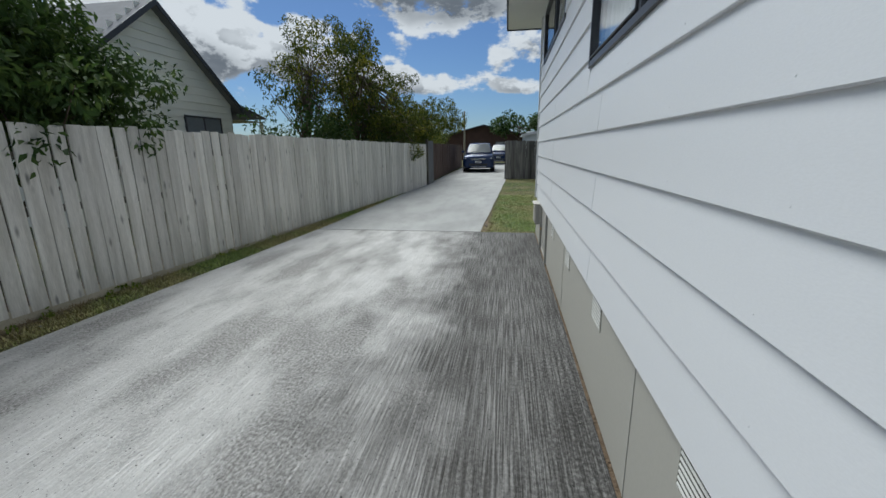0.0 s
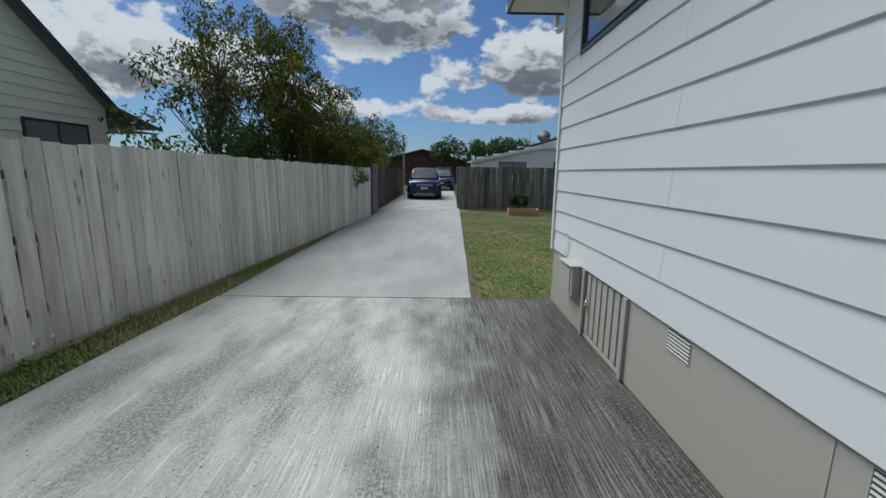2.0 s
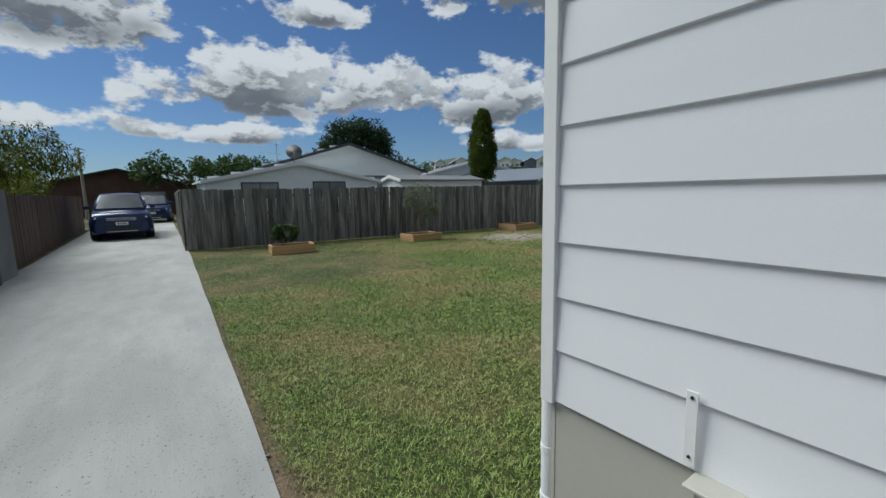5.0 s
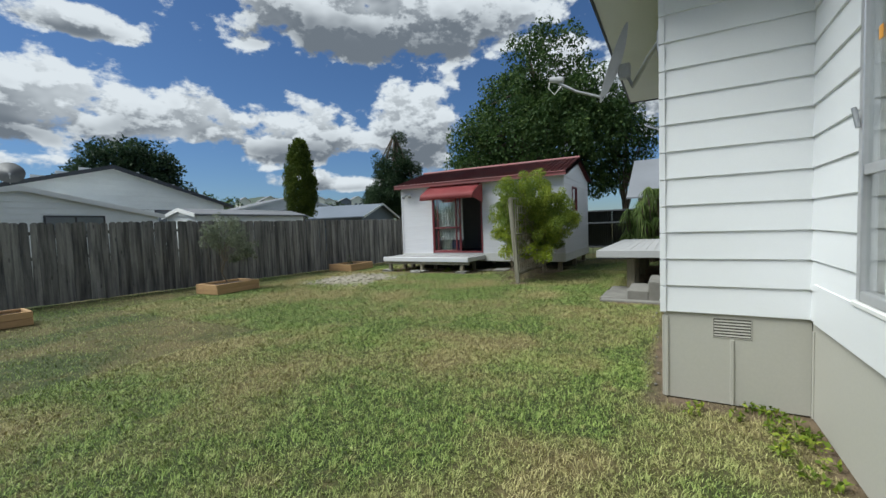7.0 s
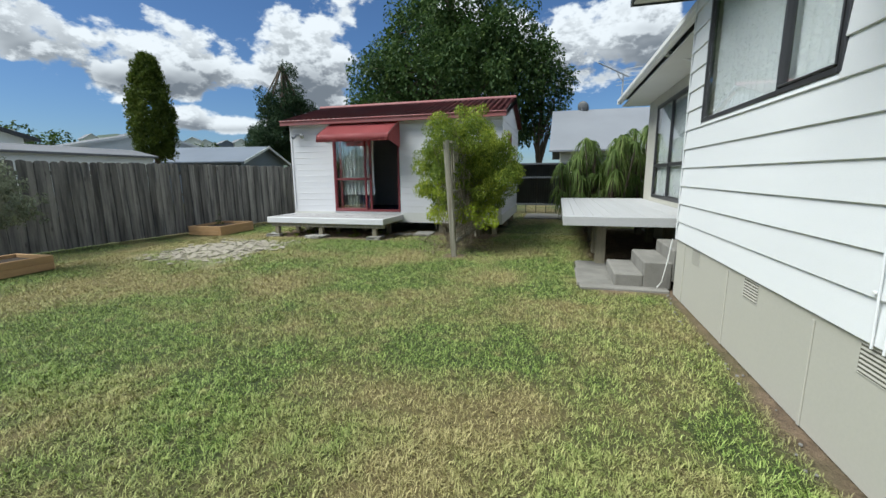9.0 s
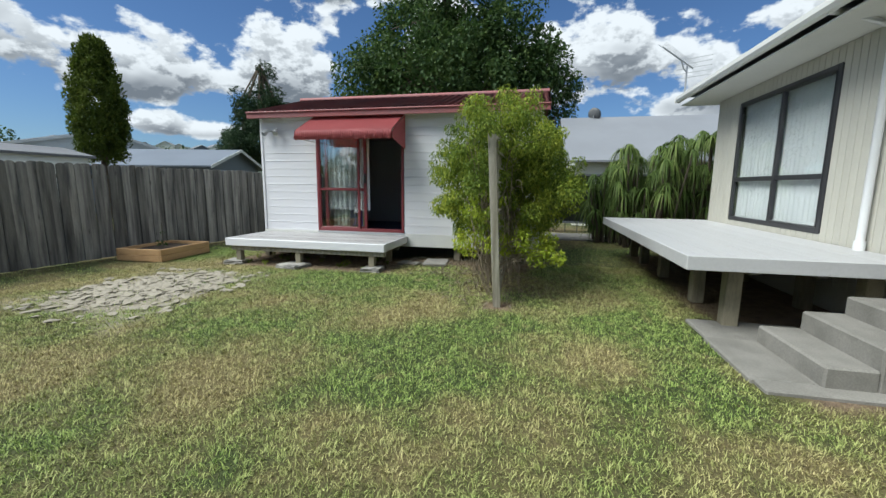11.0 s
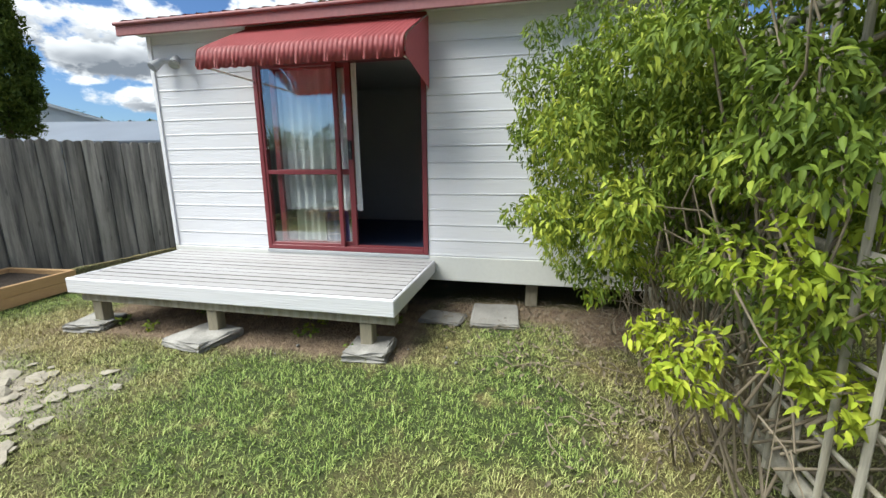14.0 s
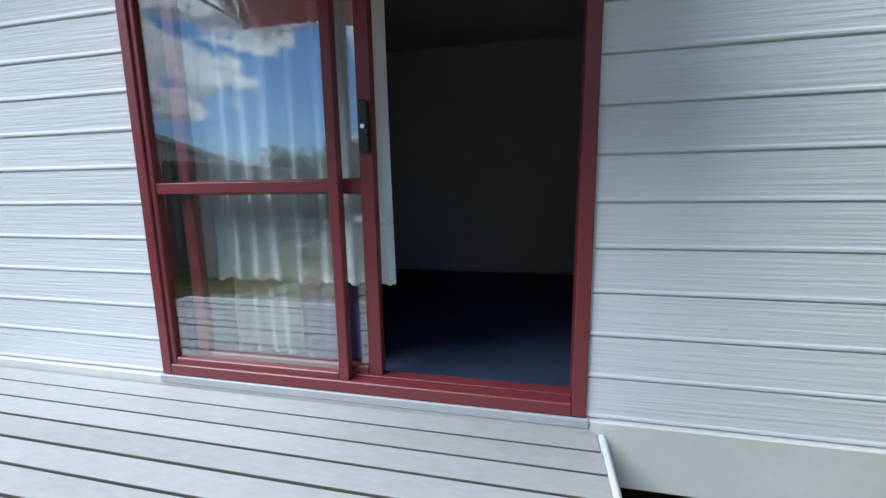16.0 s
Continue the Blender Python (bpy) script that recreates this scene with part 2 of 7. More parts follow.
M_SHEDBASE = mat("cream base board paint", (0.60, 0.60, 0.565), 0.5, var=0.08, bump=0.05, rnd=0.02)
M_DECK = mat("white deck paint", (0.375, 0.367, 0.37), 0.55, var=0.20, s1=2.2, s2=50, stretch=(1, 0.25, 1), bump=0.15, rnd=0.03, tint=(0.27, 0.255, 0.24))
M_DECKX = mat("white deck paint on long boards", (0.43, 0.43, 0.435), 0.5, var=0.12, s1=2.2, s2=50, stretch=(0.25, 1, 1), bump=0.15, rnd=0.03, tint=(0.37, 0.36, 0.35))
M_PALE = mat("weathered pale paling", (0.68, 0.655, 0.605), 0.85, var=0.34, s1=2.2, s2=26, stretch=(6, 6, 0.5), bump=0.8, rnd=0.15, tint=(0.40, 0.38, 0.33), depth=0.004, knots=True)
M_PLINTH = mat("plinth timber", (0.46, 0.41, 0.31), 0.85, var=0.3, s1=3, bump=0.3, rnd=0.12)
M_GREYP = mat("old grey paling", (0.225, 0.215, 0.195), 0.9, var=0.45, s1=2.6, s2=24, stretch=(6, 6, 0.45), bump=0.6, rnd=0.38, tint=(0.055, 0.055, 0.055), depth=0.004, knots=True)
M_BROWNP = mat("dark brown paling", (0.085, 0.05, 0.035), 0.85, var=0.35, stretch=(6, 6, 0.5), bump=0.4, rnd=0.2)
M_POST = mat("weathered grey post", (0.33, 0.31, 0.25), 0.85, var=0.4, s1=3, s2=30, stretch=(7, 7, 0.35), bump=0.8, rnd=0.1, tint=(0.17, 0.15, 0.10), depth=0.004, knots=True)
M_PILE = mat("timber pile", (0.27, 0.24, 0.17), 0.85, var=0.35, s1=4, s2=30, stretch=(4, 4, 0.6), bump=0.4, rnd=0.12)
# dark timber; on fence rails and vent backings it paints in the gaps' shade
M_BEARER = mat("dark timber and gap shade", (0.10, 0.095, 0.075), 0.9, var=0.35, bump=0.3, rnd=0.1)
M_PLANTER = mat("planter pine", (0.46, 0.29, 0.14), 0.7, var=0.25, s1=3, s2=30, stretch=(0.6, 3, 5), bump=0.25, rnd=0.12, tint=(0.36, 0.21, 0.10))
M_SOIL = mat("planter soil", (0.055, 0.04, 0.028), 0.95, var=0.5, s1=8, s2=60, bump=1.0, rnd=0, depth=0.02)
M_CONC2 = mat("old concrete", (0.215, 0.205, 0.185), 0.9, var=0.35, s1=3.5, s2=70, bump=0.5, rnd=0.08, tint=(0.13, 0.125, 0.11), depth=0.006)
M_PAD = mat("pale rough footing concrete", (0.34, 0.325, 0.295), 0.9, var=0.4, s1=5, s2=70, bump=0.8, rnd=0.1, tint=(0.16, 0.155, 0.14), depth=0.008)
M_CLAY = mat("dry clay clods", (0.30, 0.27, 0.215), 0.95, var=0.3, s1=5, s2=50, bump=0.6, rnd=0, tint=(0.30, 0.27, 0.21), depth=0.01)
M_CURTAIN = mat("sheer curtain", (0.80, 0.83, 0.84), 0.85, var=0.06, bump=0.05, rnd=0.03)
M_LACE = mat("lace band", (0.88, 0.90, 0.90), 0.85, var=0.3, s1=40, s2=120, bump=0.4, rnd=0)
M_DRAPE = mat("pale green drape", (0.55, 0.60, 0.52), 0.85, var=0.08, bump=0.05, rnd=0.03)
M_NAVY = mat("navy cloth", (0.03, 0.045, 0.16), 0.9, var=0.2, bump=0.1, rnd=0)
M_CARPET = mat("navy carpet", (0.022, 0.038, 0.085), 0.95, var=0.3, s1=4, s2=150, bump=0.5, rnd=0)
M_INWALL = mat("grey room lining", (0.36, 0.37, 0.36), 0.8, var=0.06, bump=0.05, rnd=0)
M_BLACK = mat("black plastic", (0.015, 0.015, 0.017), 0.4, var=0.1, bump=0.02, rnd=0)
M_CHROME = mat("chrome", (0.7, 0.7, 0.72), 0.2, metal=1.0, var=0.05, bump=0.0, rnd=0)
M_BRASS = mat("brass", (0.55, 0.40, 0.16), 0.35, metal=1.0, var=0.15, bump=0.02, rnd=0)
M_GALV = mat("galvanised steel", (0.42, 0.43, 0.44), 0.45, metal=0.8, var=0.2, s1=6, bump=0.05, rnd=0.05)
M_PVC = mat("white downpipe plastic", (0.76, 0.77, 0.78), 0.35, var=0.05, bump=0.02, rnd=0)
M_DISHGREY = mat("grey dish paint", (0.40, 0.41, 0.42), 0.5, var=0.15, bump=0.05, rnd=0)
M_CORR = mat("grey corrugated fence steel", (0.105, 0.115, 0.125), 0.55, metal=0.25, var=0.25, s1=2, bump=0.05, rnd=0.06)
M_ROOFGREY = mat("grey tile roof", (0.17, 0.175, 0.19), 0.75, var=0.2, s1=1.0, s2=9, bump=0.3, rnd=0.05, depth=0.02)
M_DISHDARK = mat("dark grey mesh dish", (0.12, 0.125, 0.13), 0.6, var=0.2, bump=0.05, rnd=0)
M_ROOFPALE = mat("pale grey roof steel", (0.22, 0.23, 0.25), 0.5, var=0.12, s1=0.6, bump=0.05, rnd=0.03)
M_ROOFBLUE = mat("pale blue-grey roof steel", (0.15, 0.175, 0.215), 0.5, var=0.15, s1=0.6, bump=0.05, rnd=0.05)
M_ROOFDARK = mat("dark brown tile roof", (0.06, 0.045, 0.04), 0.8, var=0.25, bump=0.2, rnd=0.05)
M_NBWHITE = mat("neighbour white boards", (0.80, 0.82, 0.80), 0.55, var=0.08, bump=0.05, rnd=0.02)
M_NBCREAM = mat("neighbour cream boards", (0.76, 0.76, 0.67), 0.55, var=0.08, bump=0.05, rnd=0.02)
M_BARGE = mat("dark barge board", (0.035, 0.04, 0.048), 0.5, var=0.15, bump=0.05, rnd=0.05)
M_BRICKD = mat("brown brick wall", (0.09, 0.05, 0.038), 0.85, var=0.25, bump=0.3, rnd=0.05)
M_BARK = mat("grey-brown bark", (0.115, 0.09, 0.065), 0.95, var=0.4, s1=4, s2=25, stretch=(3, 3, 0.7), bump=0.9, rnd=0.05, depth=0.015)
M_TWIG = mat("pale dry twig", (0.22, 0.18, 0.125), 0.9, var=0.3, s1=6, bump=0.3, rnd=0.1)
M_CARBLUE = mat("dark blue car paint", (0.012, 0.028, 0.085), 0.18, metal=0.35, var=0.05, bump=0.0, rnd=0.0)
M_TYRE = mat("tyre rubber", (0.02, 0.02, 0.02), 0.85, var=0.2, bump=0.1, rnd=0)
M_LAMP = mat("headlight lens", (0.55, 0.58, 0.62), 0.12, metal=0.5, var=0.1, bump=0.0, rnd=0)
M_PLATE = mat("white number plate", (0.75, 0.76, 0.76), 0.4, var=0.05, bump=0.0, rnd=0)
M_VERT = mat("cream vertical cladding", (0.49, 0.475, 0.415), 0.55, var=0.07, s1=1.5, s2=50, bump=0.06, rnd=0.02)
M_TERR = mat("orange sticker", (0.8, 0.35, 0.03), 0.5, var=0.05, bump=0.0, rnd=0)
M_HILL = mat("far green hill", (0.06, 0.085, 0.06), 0.95, var=0.4, s1=0.05, s2=0.4, bump=0.0, rnd=0.0)
M_GLASS = glass_mat("window glass")
M_GLASSCAR = glass_mat("car glass", (0.25, 0.28, 0.3))
L_ROBIN = leaf_mat("robinia leaves", (0.022, 0.042, 0.008), (0.075, 0.105, 0.016), (0.30, 0.27, 0.03))
L_SHRUB = leaf_mat("fruit tree leaves", (0.018, 0.04, 0.010), (0.05, 0.095, 0.022), (0.12, 0.17, 0.04))
L_BIG = leaf_mat("large tree leaves", (0.018, 0.042, 0.012), (0.05, 0.095, 0.026), (0.125, 0.18, 0.05))
L_CYP = leaf_mat("cypress foliage", (0.04, 0.06, 0.010), (0.085, 0.125, 0.018), (0.16, 0.19, 0.035))
L_PINE = leaf_mat("pine foliage", (0.016, 0.034, 0.018), (0.034, 0.065, 0.03), (0.07, 0.105, 0.042))
L_VINE = leaf_mat("vine leaves", (0.042, 0.08, 0.012), (0.165, 0.23, 0.028), (0.46, 0.50, 0.065))
L_NEW = leaf_mat("young yellow-green leaves", (0.15, 0.23, 0.02), (0.31, 0.38, 0.032), (0.48, 0.50, 0.055))
L_YUC = leaf_mat("strappy leaves", (0.04, 0.07, 0.016), (0.10, 0.155, 0.035), (0.22, 0.27, 0.08))
L_OLIVE = leaf_mat("grey-green leaves", (0.13, 0.155, 0.10), (0.22, 0.25, 0.17), (0.33, 0.36, 0.26))


def value_mask(n, l, pos, x0, x1, y0, y1, soft, wob=0.5):
    """1 inside a rectangle of the plan with a ragged edge, else 0."""
    no = n.new("ShaderNodeTexNoise")
    no.inputs["Scale"].default_value, no.inputs["Detail"].default_value = 1.6, 5
    l.new(pos, no.inputs["Vector"])
    s = n.new("ShaderNodeSeparateXYZ")
    l.new(pos, s.inputs[0])

    def m(op, a, b):
        k = n.new("ShaderNodeMath")
        k.operation = op
        for i, v in enumerate((a, b)):
            if isinstance(v, (int, float)):
                k.inputs[i].default_value = v
            else:
                l.new(v, k.inputs[i])
        return k.outputs[0]
    cx, cy, hx, hy = (x0 + x1) / 2, (y0 + y1) / 2, (x1 - x0) / 2, (y1 - y0) / 2
    dx = m("SUBTRACT", m("ABSOLUTE", m("SUBTRACT", s.outputs[0], cx), 0), hx)
    dy = m("SUBTRACT", m("ABSOLUTE", m("SUBTRACT", s.outputs[1], cy), 0), hy)
    d = m("ADD", m("MAXIMUM", dx, dy), m("MULTIPLY", m("SUBTRACT", no.outputs["Fac"], 0.5), wob))
    r = n.new("ShaderNodeMapRange")
    r.inputs["From Min"].default_value, r.inputs["From Max"].default_value = soft, -soft
    l.new(d, r.inputs["Value"])
    return r.outputs["Result"]


def mixc(n, l, fac, a, b):
    k = n.new("ShaderNodeMix")
    k.data_type = "RGBA"
    for sock, v in (("Factor", fac), ("A", a), ("B", b)):
        if isinstance(v, tuple):
            k.inputs[sock].default_value = (*v, 1)
        elif isinstance(v, float):
            k.inputs[sock].default_value = v
        else:
            l.new(v, k.inputs[sock])
    return k.outputs["Result"]


def noise_of(n, l, pos, scale, detail=5, lo=0.35, hi=0.65, stretch=(1, 1, 1)):
    mp = n.new("ShaderNodeMapping")
    mp.inputs["Scale"].default_value = stretch
    l.new(pos, mp.inputs[0])
    t = n.new("ShaderNodeTexNoise")
    t.inputs["Scale"].default_value, t.inputs["Detail"].default_value = scale, detail
    t.inputs["Roughness"].default_value = 0.6
    l.new(mp.outputs[0], t.inputs["Vector"])
    r = n.new("ShaderNodeMapRange")
    r.inputs["From Min"].default_value, r.inputs["From Max"].default_value = lo, hi
    l.new(t.outputs["Fac"], r.inputs["Value"])
    return r.outputs["Result"]


# bare earth: under both decks, along the house, beside the drive, by the fence and round the post
DIRT = [(10.42, 11.9, 5.95, 9.2), (11.45, 11.9, 3.6, 6.0), (-5.6, -4.72, -12, 10.5), (7.2, 13.6, -0.2, 1.6), (3.2, 7.4, 0.8, 0.96),
        (3.14, 3.4, 0.0, 1.0), (0.1, 3.4, -0.1, 0.05), (-0.97, -0.86, 0.1, 13), (-0.3, 0.2, -14, 0.05), (8.85, 9.12, 3.85, 4.15), (11.0, 11.9, 3.7, 4.7)]


def lawn_colour(n, l, pos, green, dry, earth):
    g = mixc(n, l, noise_of(n, l, pos, 0.55, 5, 0.43, 0.61), green, dry)
    g = mixc(n, l, noise_of(n, l, pos, 5.0, 4, 0.55, 0.80), g, dry)
    f = None
    for x0, x1, y0, y1 in DIRT:
        k = value_mask(n, l, pos, x0, x1, y0, y1, 0.10, 0.45)
        if f is None:
            f = k
        else:
            mx = n.new("ShaderNodeMath")
            mx.operation = "MAXIMUM"
            l.new(f, mx.inputs[0])
            l.new(k, mx.inputs[1])
            f = mx.outputs[0]
    return mixc(n, l, f, g, earth), f


def ground_mat():
    m = bpy.data.materials.new("lawn soil")
    m.use_nodes = True
    n, l = links_of(m)
    p = n["Principled BSDF"]
    pos = n.new("ShaderNodeNewGeometry").outputs["Position"]
    earth = mixc(n, l, noise_of(n, l, pos, 7, 6, 0.3, 0.7), (0.10, 0.068, 0.042), (0.24, 0.17, 0.11))
    c, f = lawn_colour(n, l, pos, (0.045, 0.062, 0.013), (0.15, 0.12, 0.048), earth)
    c = mixc(n, l, value_mask(n, l, pos, 7.4, 9.75, 7.85, 9.75, 0.25, 1.5), c, (0.33, 0.29, 0.225))
    l.new(c, p.inputs["Base Color"])
    p.inputs["Roughness"].default_value = 0.95
    b = n.new("ShaderNodeBump")
    b.inputs["Strength"].default_value, b.inputs["Distance"].default_value = 0.9, 0.03
    l.new(noise_of(n, l, pos, 40, 4, 0.2, 0.8), b.inputs["Height"])
    l.new(b.outputs[0], p.inputs["Normal"])
    return m


def grass_mat():
    m = bpy.data.materials.new("grass blades")
    m.use_nodes = True
    n, l = links_of(m)
    p = n["Principled BSDF"]
    geo = n.new("ShaderNodeNewGeometry")
    pos = geo.outputs["Position"]
    g = mixc(n, l, geo.outputs["Random Per Island"], (0.095, 0.17, 0.026), (0.35, 0.43, 0.12))
    d = mixc(n, l, geo.outputs["Random Per Island"], (0.20, 0.185, 0.06), (0.50, 0.44, 0.205))
    c, f = lawn_colour(n, l, pos, g, d, (0.25, 0.19, 0.11))
    l.new(c, p.inputs["Base Color"])
    p.inputs["Roughness"].default_value = 0.6
    p.inputs["Specular IOR Level"].default_value = 0.3
    return m


def concrete_mat(name, base, dark, edge):
    """Broomed concrete: bleached wheel tracks, dirt held in the broom grooves in patches, blackest beside the house wall."""
    m = bpy.data.materials.new(name)
    m.use_nodes = True
    n, l = links_of(m)
    p = n["Principled BSDF"]
    pos = n.new("ShaderNodeNewGeometry").outputs["Position"]

    def prod(a, b, k=1.0, add=0.0):
        q = n.new("ShaderNodeMath")
        q.operation = "MULTIPLY"
        l.new(a, q.inputs[0])
        l.new(b, q.inputs[1])
        w = n.new("ShaderNodeMath")
        w.operation, w.inputs[1].default_value, w.inputs[2].default_value = "MULTIPLY_ADD", k, add
        l.new(q.outputs[0], w.inputs[0])
        return w.outputs[0]

    def scaled(a, k, add=0.0):
        w = n.new("ShaderNodeMath")
        w.operation, w.inputs[1].default_value, w.inputs[2].default_value = "MULTIPLY_ADD", k, add
        l.new(a, w.inputs[0])
        return w.outputs[0]

    grain = noise_of(n, l, pos, 52, 6, 0.39, 0.60, (1.2, 0.75, 1))
    groove = noise_of(n, l, pos, 26, 4, 0.42, 0.60, (4.2, 0.07, 1))
    cloud = noise_of(n, l, pos, 0.55, 6, 0.35, 0.70, (1.2, 0.6, 1))
    patch = noise_of(n, l, pos, 1.0, 12, 0.44, 0.60, (1.5, 0.55, 1))
    wet = noise_of(n, l, pos, 3.0, 10, 0.52, 0.63, (1.3, 0.6, 1))
    c = mixc(n, l, cloud, base, tuple(v * 0.78 for v in base))
    c = mixc(n, l, prod(patch, scaled(grain, 0.65, 0.35), 0.85) if edge else scaled(patch, 0.38), c, tuple(v * 2.2 for v in dark) if edge else tuple(v * 0.55 for v in base))
    c = mixc(n, l, prod(wet, grain, 0.55 if edge else 0.28), c, tuple(v * 0.5 for v in base))
    c = mixc(n, l, scaled(groove, 0.30 if edge else 0.05), c, tuple(v * 0.45 for v in base))
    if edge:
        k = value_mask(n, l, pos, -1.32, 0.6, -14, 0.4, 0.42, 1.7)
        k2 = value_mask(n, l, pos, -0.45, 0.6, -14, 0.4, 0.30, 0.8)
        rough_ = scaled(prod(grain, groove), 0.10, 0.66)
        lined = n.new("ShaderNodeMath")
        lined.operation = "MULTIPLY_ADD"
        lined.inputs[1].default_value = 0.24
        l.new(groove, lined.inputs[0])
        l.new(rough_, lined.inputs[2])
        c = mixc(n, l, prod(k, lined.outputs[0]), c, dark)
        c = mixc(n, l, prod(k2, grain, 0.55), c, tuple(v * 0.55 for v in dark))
    c = mixc(n, l, noise_of(n, l, pos, 48, 3, 0.63, 0.70), c, tuple(v * 0.6 for v in dark))
    l.new(c, p.inputs["Base Color"])
    p.inputs["Roughness"].default_value = 0.85
    p.inputs["Specular IOR Level"].default_value = 0.25
    b = n.new("ShaderNodeBump")
    b.inputs["Strength"].default_value, b.inputs["Distance"].default_value = 0.8 if edge else 0.15, 0.006
    l.new(groove, b.inputs["Height"])
    b2 = n.new("ShaderNodeBump")
    b2.inputs["Strength"].default_value, b2.inputs["Distance"].default_value = 0.5 if edge else 0.25, 0.006
    l.new(grain, b2.inputs["Height"])
    l.new(b.outputs[0], b2.inputs["Normal"])
    l.new(b2.outputs[0], p.inputs["Normal"])
    return m


M_GROUND, M_GRASS = ground_mat(), grass_mat()
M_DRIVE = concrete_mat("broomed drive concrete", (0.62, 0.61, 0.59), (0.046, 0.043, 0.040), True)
M_DRIVE2 = concrete_mat("rear drive concrete", (0.40, 0.40, 0.388), (0.15, 0.145, 0.13), False)


# ---- building blocks ----
def box_bm(sx, sy, sz, bevel=0.004, at=(0, 0, 0), bm=None):
    """A box on its base centre, edges eased."""
    own = bm is None
    bm = bm or bmesh.new()
    r = bmesh.ops.create_cube(bm, size=1.0)
    vs = r["verts"]
    for v in vs:
        v.co = Vector((v.co.x * sx + at[0], v.co.y * sy + at[1], (v.co.z + 0.5) * sz + at[2]))
    if bevel:
        es = list({e for v in vs for e in v.link_edges})
        bmesh.ops.bevel(bm, geom=es, offset=min(bevel, 0.45 * min(sx, sy, sz)), segments=1, affect="EDGES")
    return bm


def span(x0, x1, y0, y1, z0, z1, bevel=0.004, bm=None):
    return box_bm(abs(x1 - x0), abs(y1 - y0), z1 - z0, bevel, ((x0 + x1) / 2, (y0 + y1) / 2, z0), bm)


def tube(bm, pts, radii, sides=8, cap=True):
    """A round bar through points with a radius at each."""
    pts = [Vector(p) for p in pts]
    rings = []
    for i, p in enumerate(pts):
        d = (pts[min(i + 1, len(pts) - 1)] - pts[max(i - 1, 0)]).normalized()
        a = d.cross(Vector((0.31, 0.17, 0.93) if abs(d.z) < 0.9 else (1, 0.1, 0))).normalized()
        b = d.cross(a)
        r = radii[i] if hasattr(radii, "__len__") else radii
        rings.append([bm.verts.new(p + r * (math.cos(t) * a + math.sin(t) * b)) for t in (2 * math.pi * k / sides for k in range(sides))])
    for u, w in zip(rings, rings[1:]):
        for k in range(sides):
            f = bm.faces.new((u[k], u[(k + 1) % sides], w[(k + 1) % sides], w[k]))
            f.smooth = True
    if cap:
        for ring in (rings[0][::-1], rings[-1]):
            bm.faces.new([bm.verts.new(v.co) for v in ring])
    return bm


def mesh_of(name, bm, material, smooth=False):
    bmesh.ops.recalc_face_normals(bm, faces=bm.faces[:])
    me = bpy.data.meshes.new(name)
    bm.to_mesh(me)
    bm.free()
    me.materials.append(material)
    if smooth:
        for p in me.polygons:
            p.use_smooth = True
    return me


def part(name, bm, material, parent=None, label="", m=None):
    """Links a bmesh (or a mesh) as one object under a thing or a part."""
    me = bm if isinstance(bm, bpy.types.Mesh) else mesh_of(name, bm, material)
    ob = new(name, me)
    if parent:
        ob.parent = parent
    if m is not None:
        ob.matrix_basis = m
    if label:
        tagged(ob, label)
    return ob


def thing(name, label, category, at=(0, 0, 0), rz=0, group="", kind=""):
    ob = new(name)
    ob.empty_display_size = 0.1
    ob.matrix_basis = pose(*at, 0, 0, rz)
    return tagged(ob, label, category, group, kind)


def setting(name, bm, material, label, category="wall"):
    return tagged(part(name, bm, material), label, category, "", "structure")


def loose(name, bm, material, label, category, group=""):
    return tagged(part(name, bm, material), label, category, group)


def raw_mesh(name, verts, faces, material):
    """A mesh from numpy arrays: verts (n,3), faces (m,k)."""
    verts, faces = np.asarray(verts, np.float32), np.asarray(faces, np.int32)
    me = bpy.data.meshes.new(name)
    k = faces.shape[1]
    me.vertices.add(len(verts))
    me.vertices.foreach_set("co", verts.ravel())
    me.loops.add(faces.size)
    me.loops.foreach_set("vertex_index", faces.ravel())
    me.polygons.add(len(faces))
    me.polygons.foreach_set("loop_start", np.arange(0, faces.size, k, dtype=np.int32))
    me.update(calc_edges=True)
    me.materials.append(material)
    return me


# ---- walls clad in boards ----
def holed(L, z0, z1, thick, holes, end=0.004):
    """A wall from u=0..L with openings (u0,u1,v0,v1); its outer face at local y=0, running back to -thick."""
    us = sorted({end, L - end, *[h[0] for h in holes], *[h[1] for h in holes]})
    zs = sorted({z0, z1, *[h[2] for h in holes], *[h[3] for h in holes]})
    bm = bmesh.new()
    for a, b in zip(us, us[1:]):
        for c, d in zip(zs, zs[1:]):
            if any(h[0] <= (a + b) / 2 <= h[1] and h[2] <= (c + d) / 2 <= h[3] for h in holes):
                continue
            span(a, b, -thick, 0, c, d, 0, bm)
    return bm


BOARDS = {}


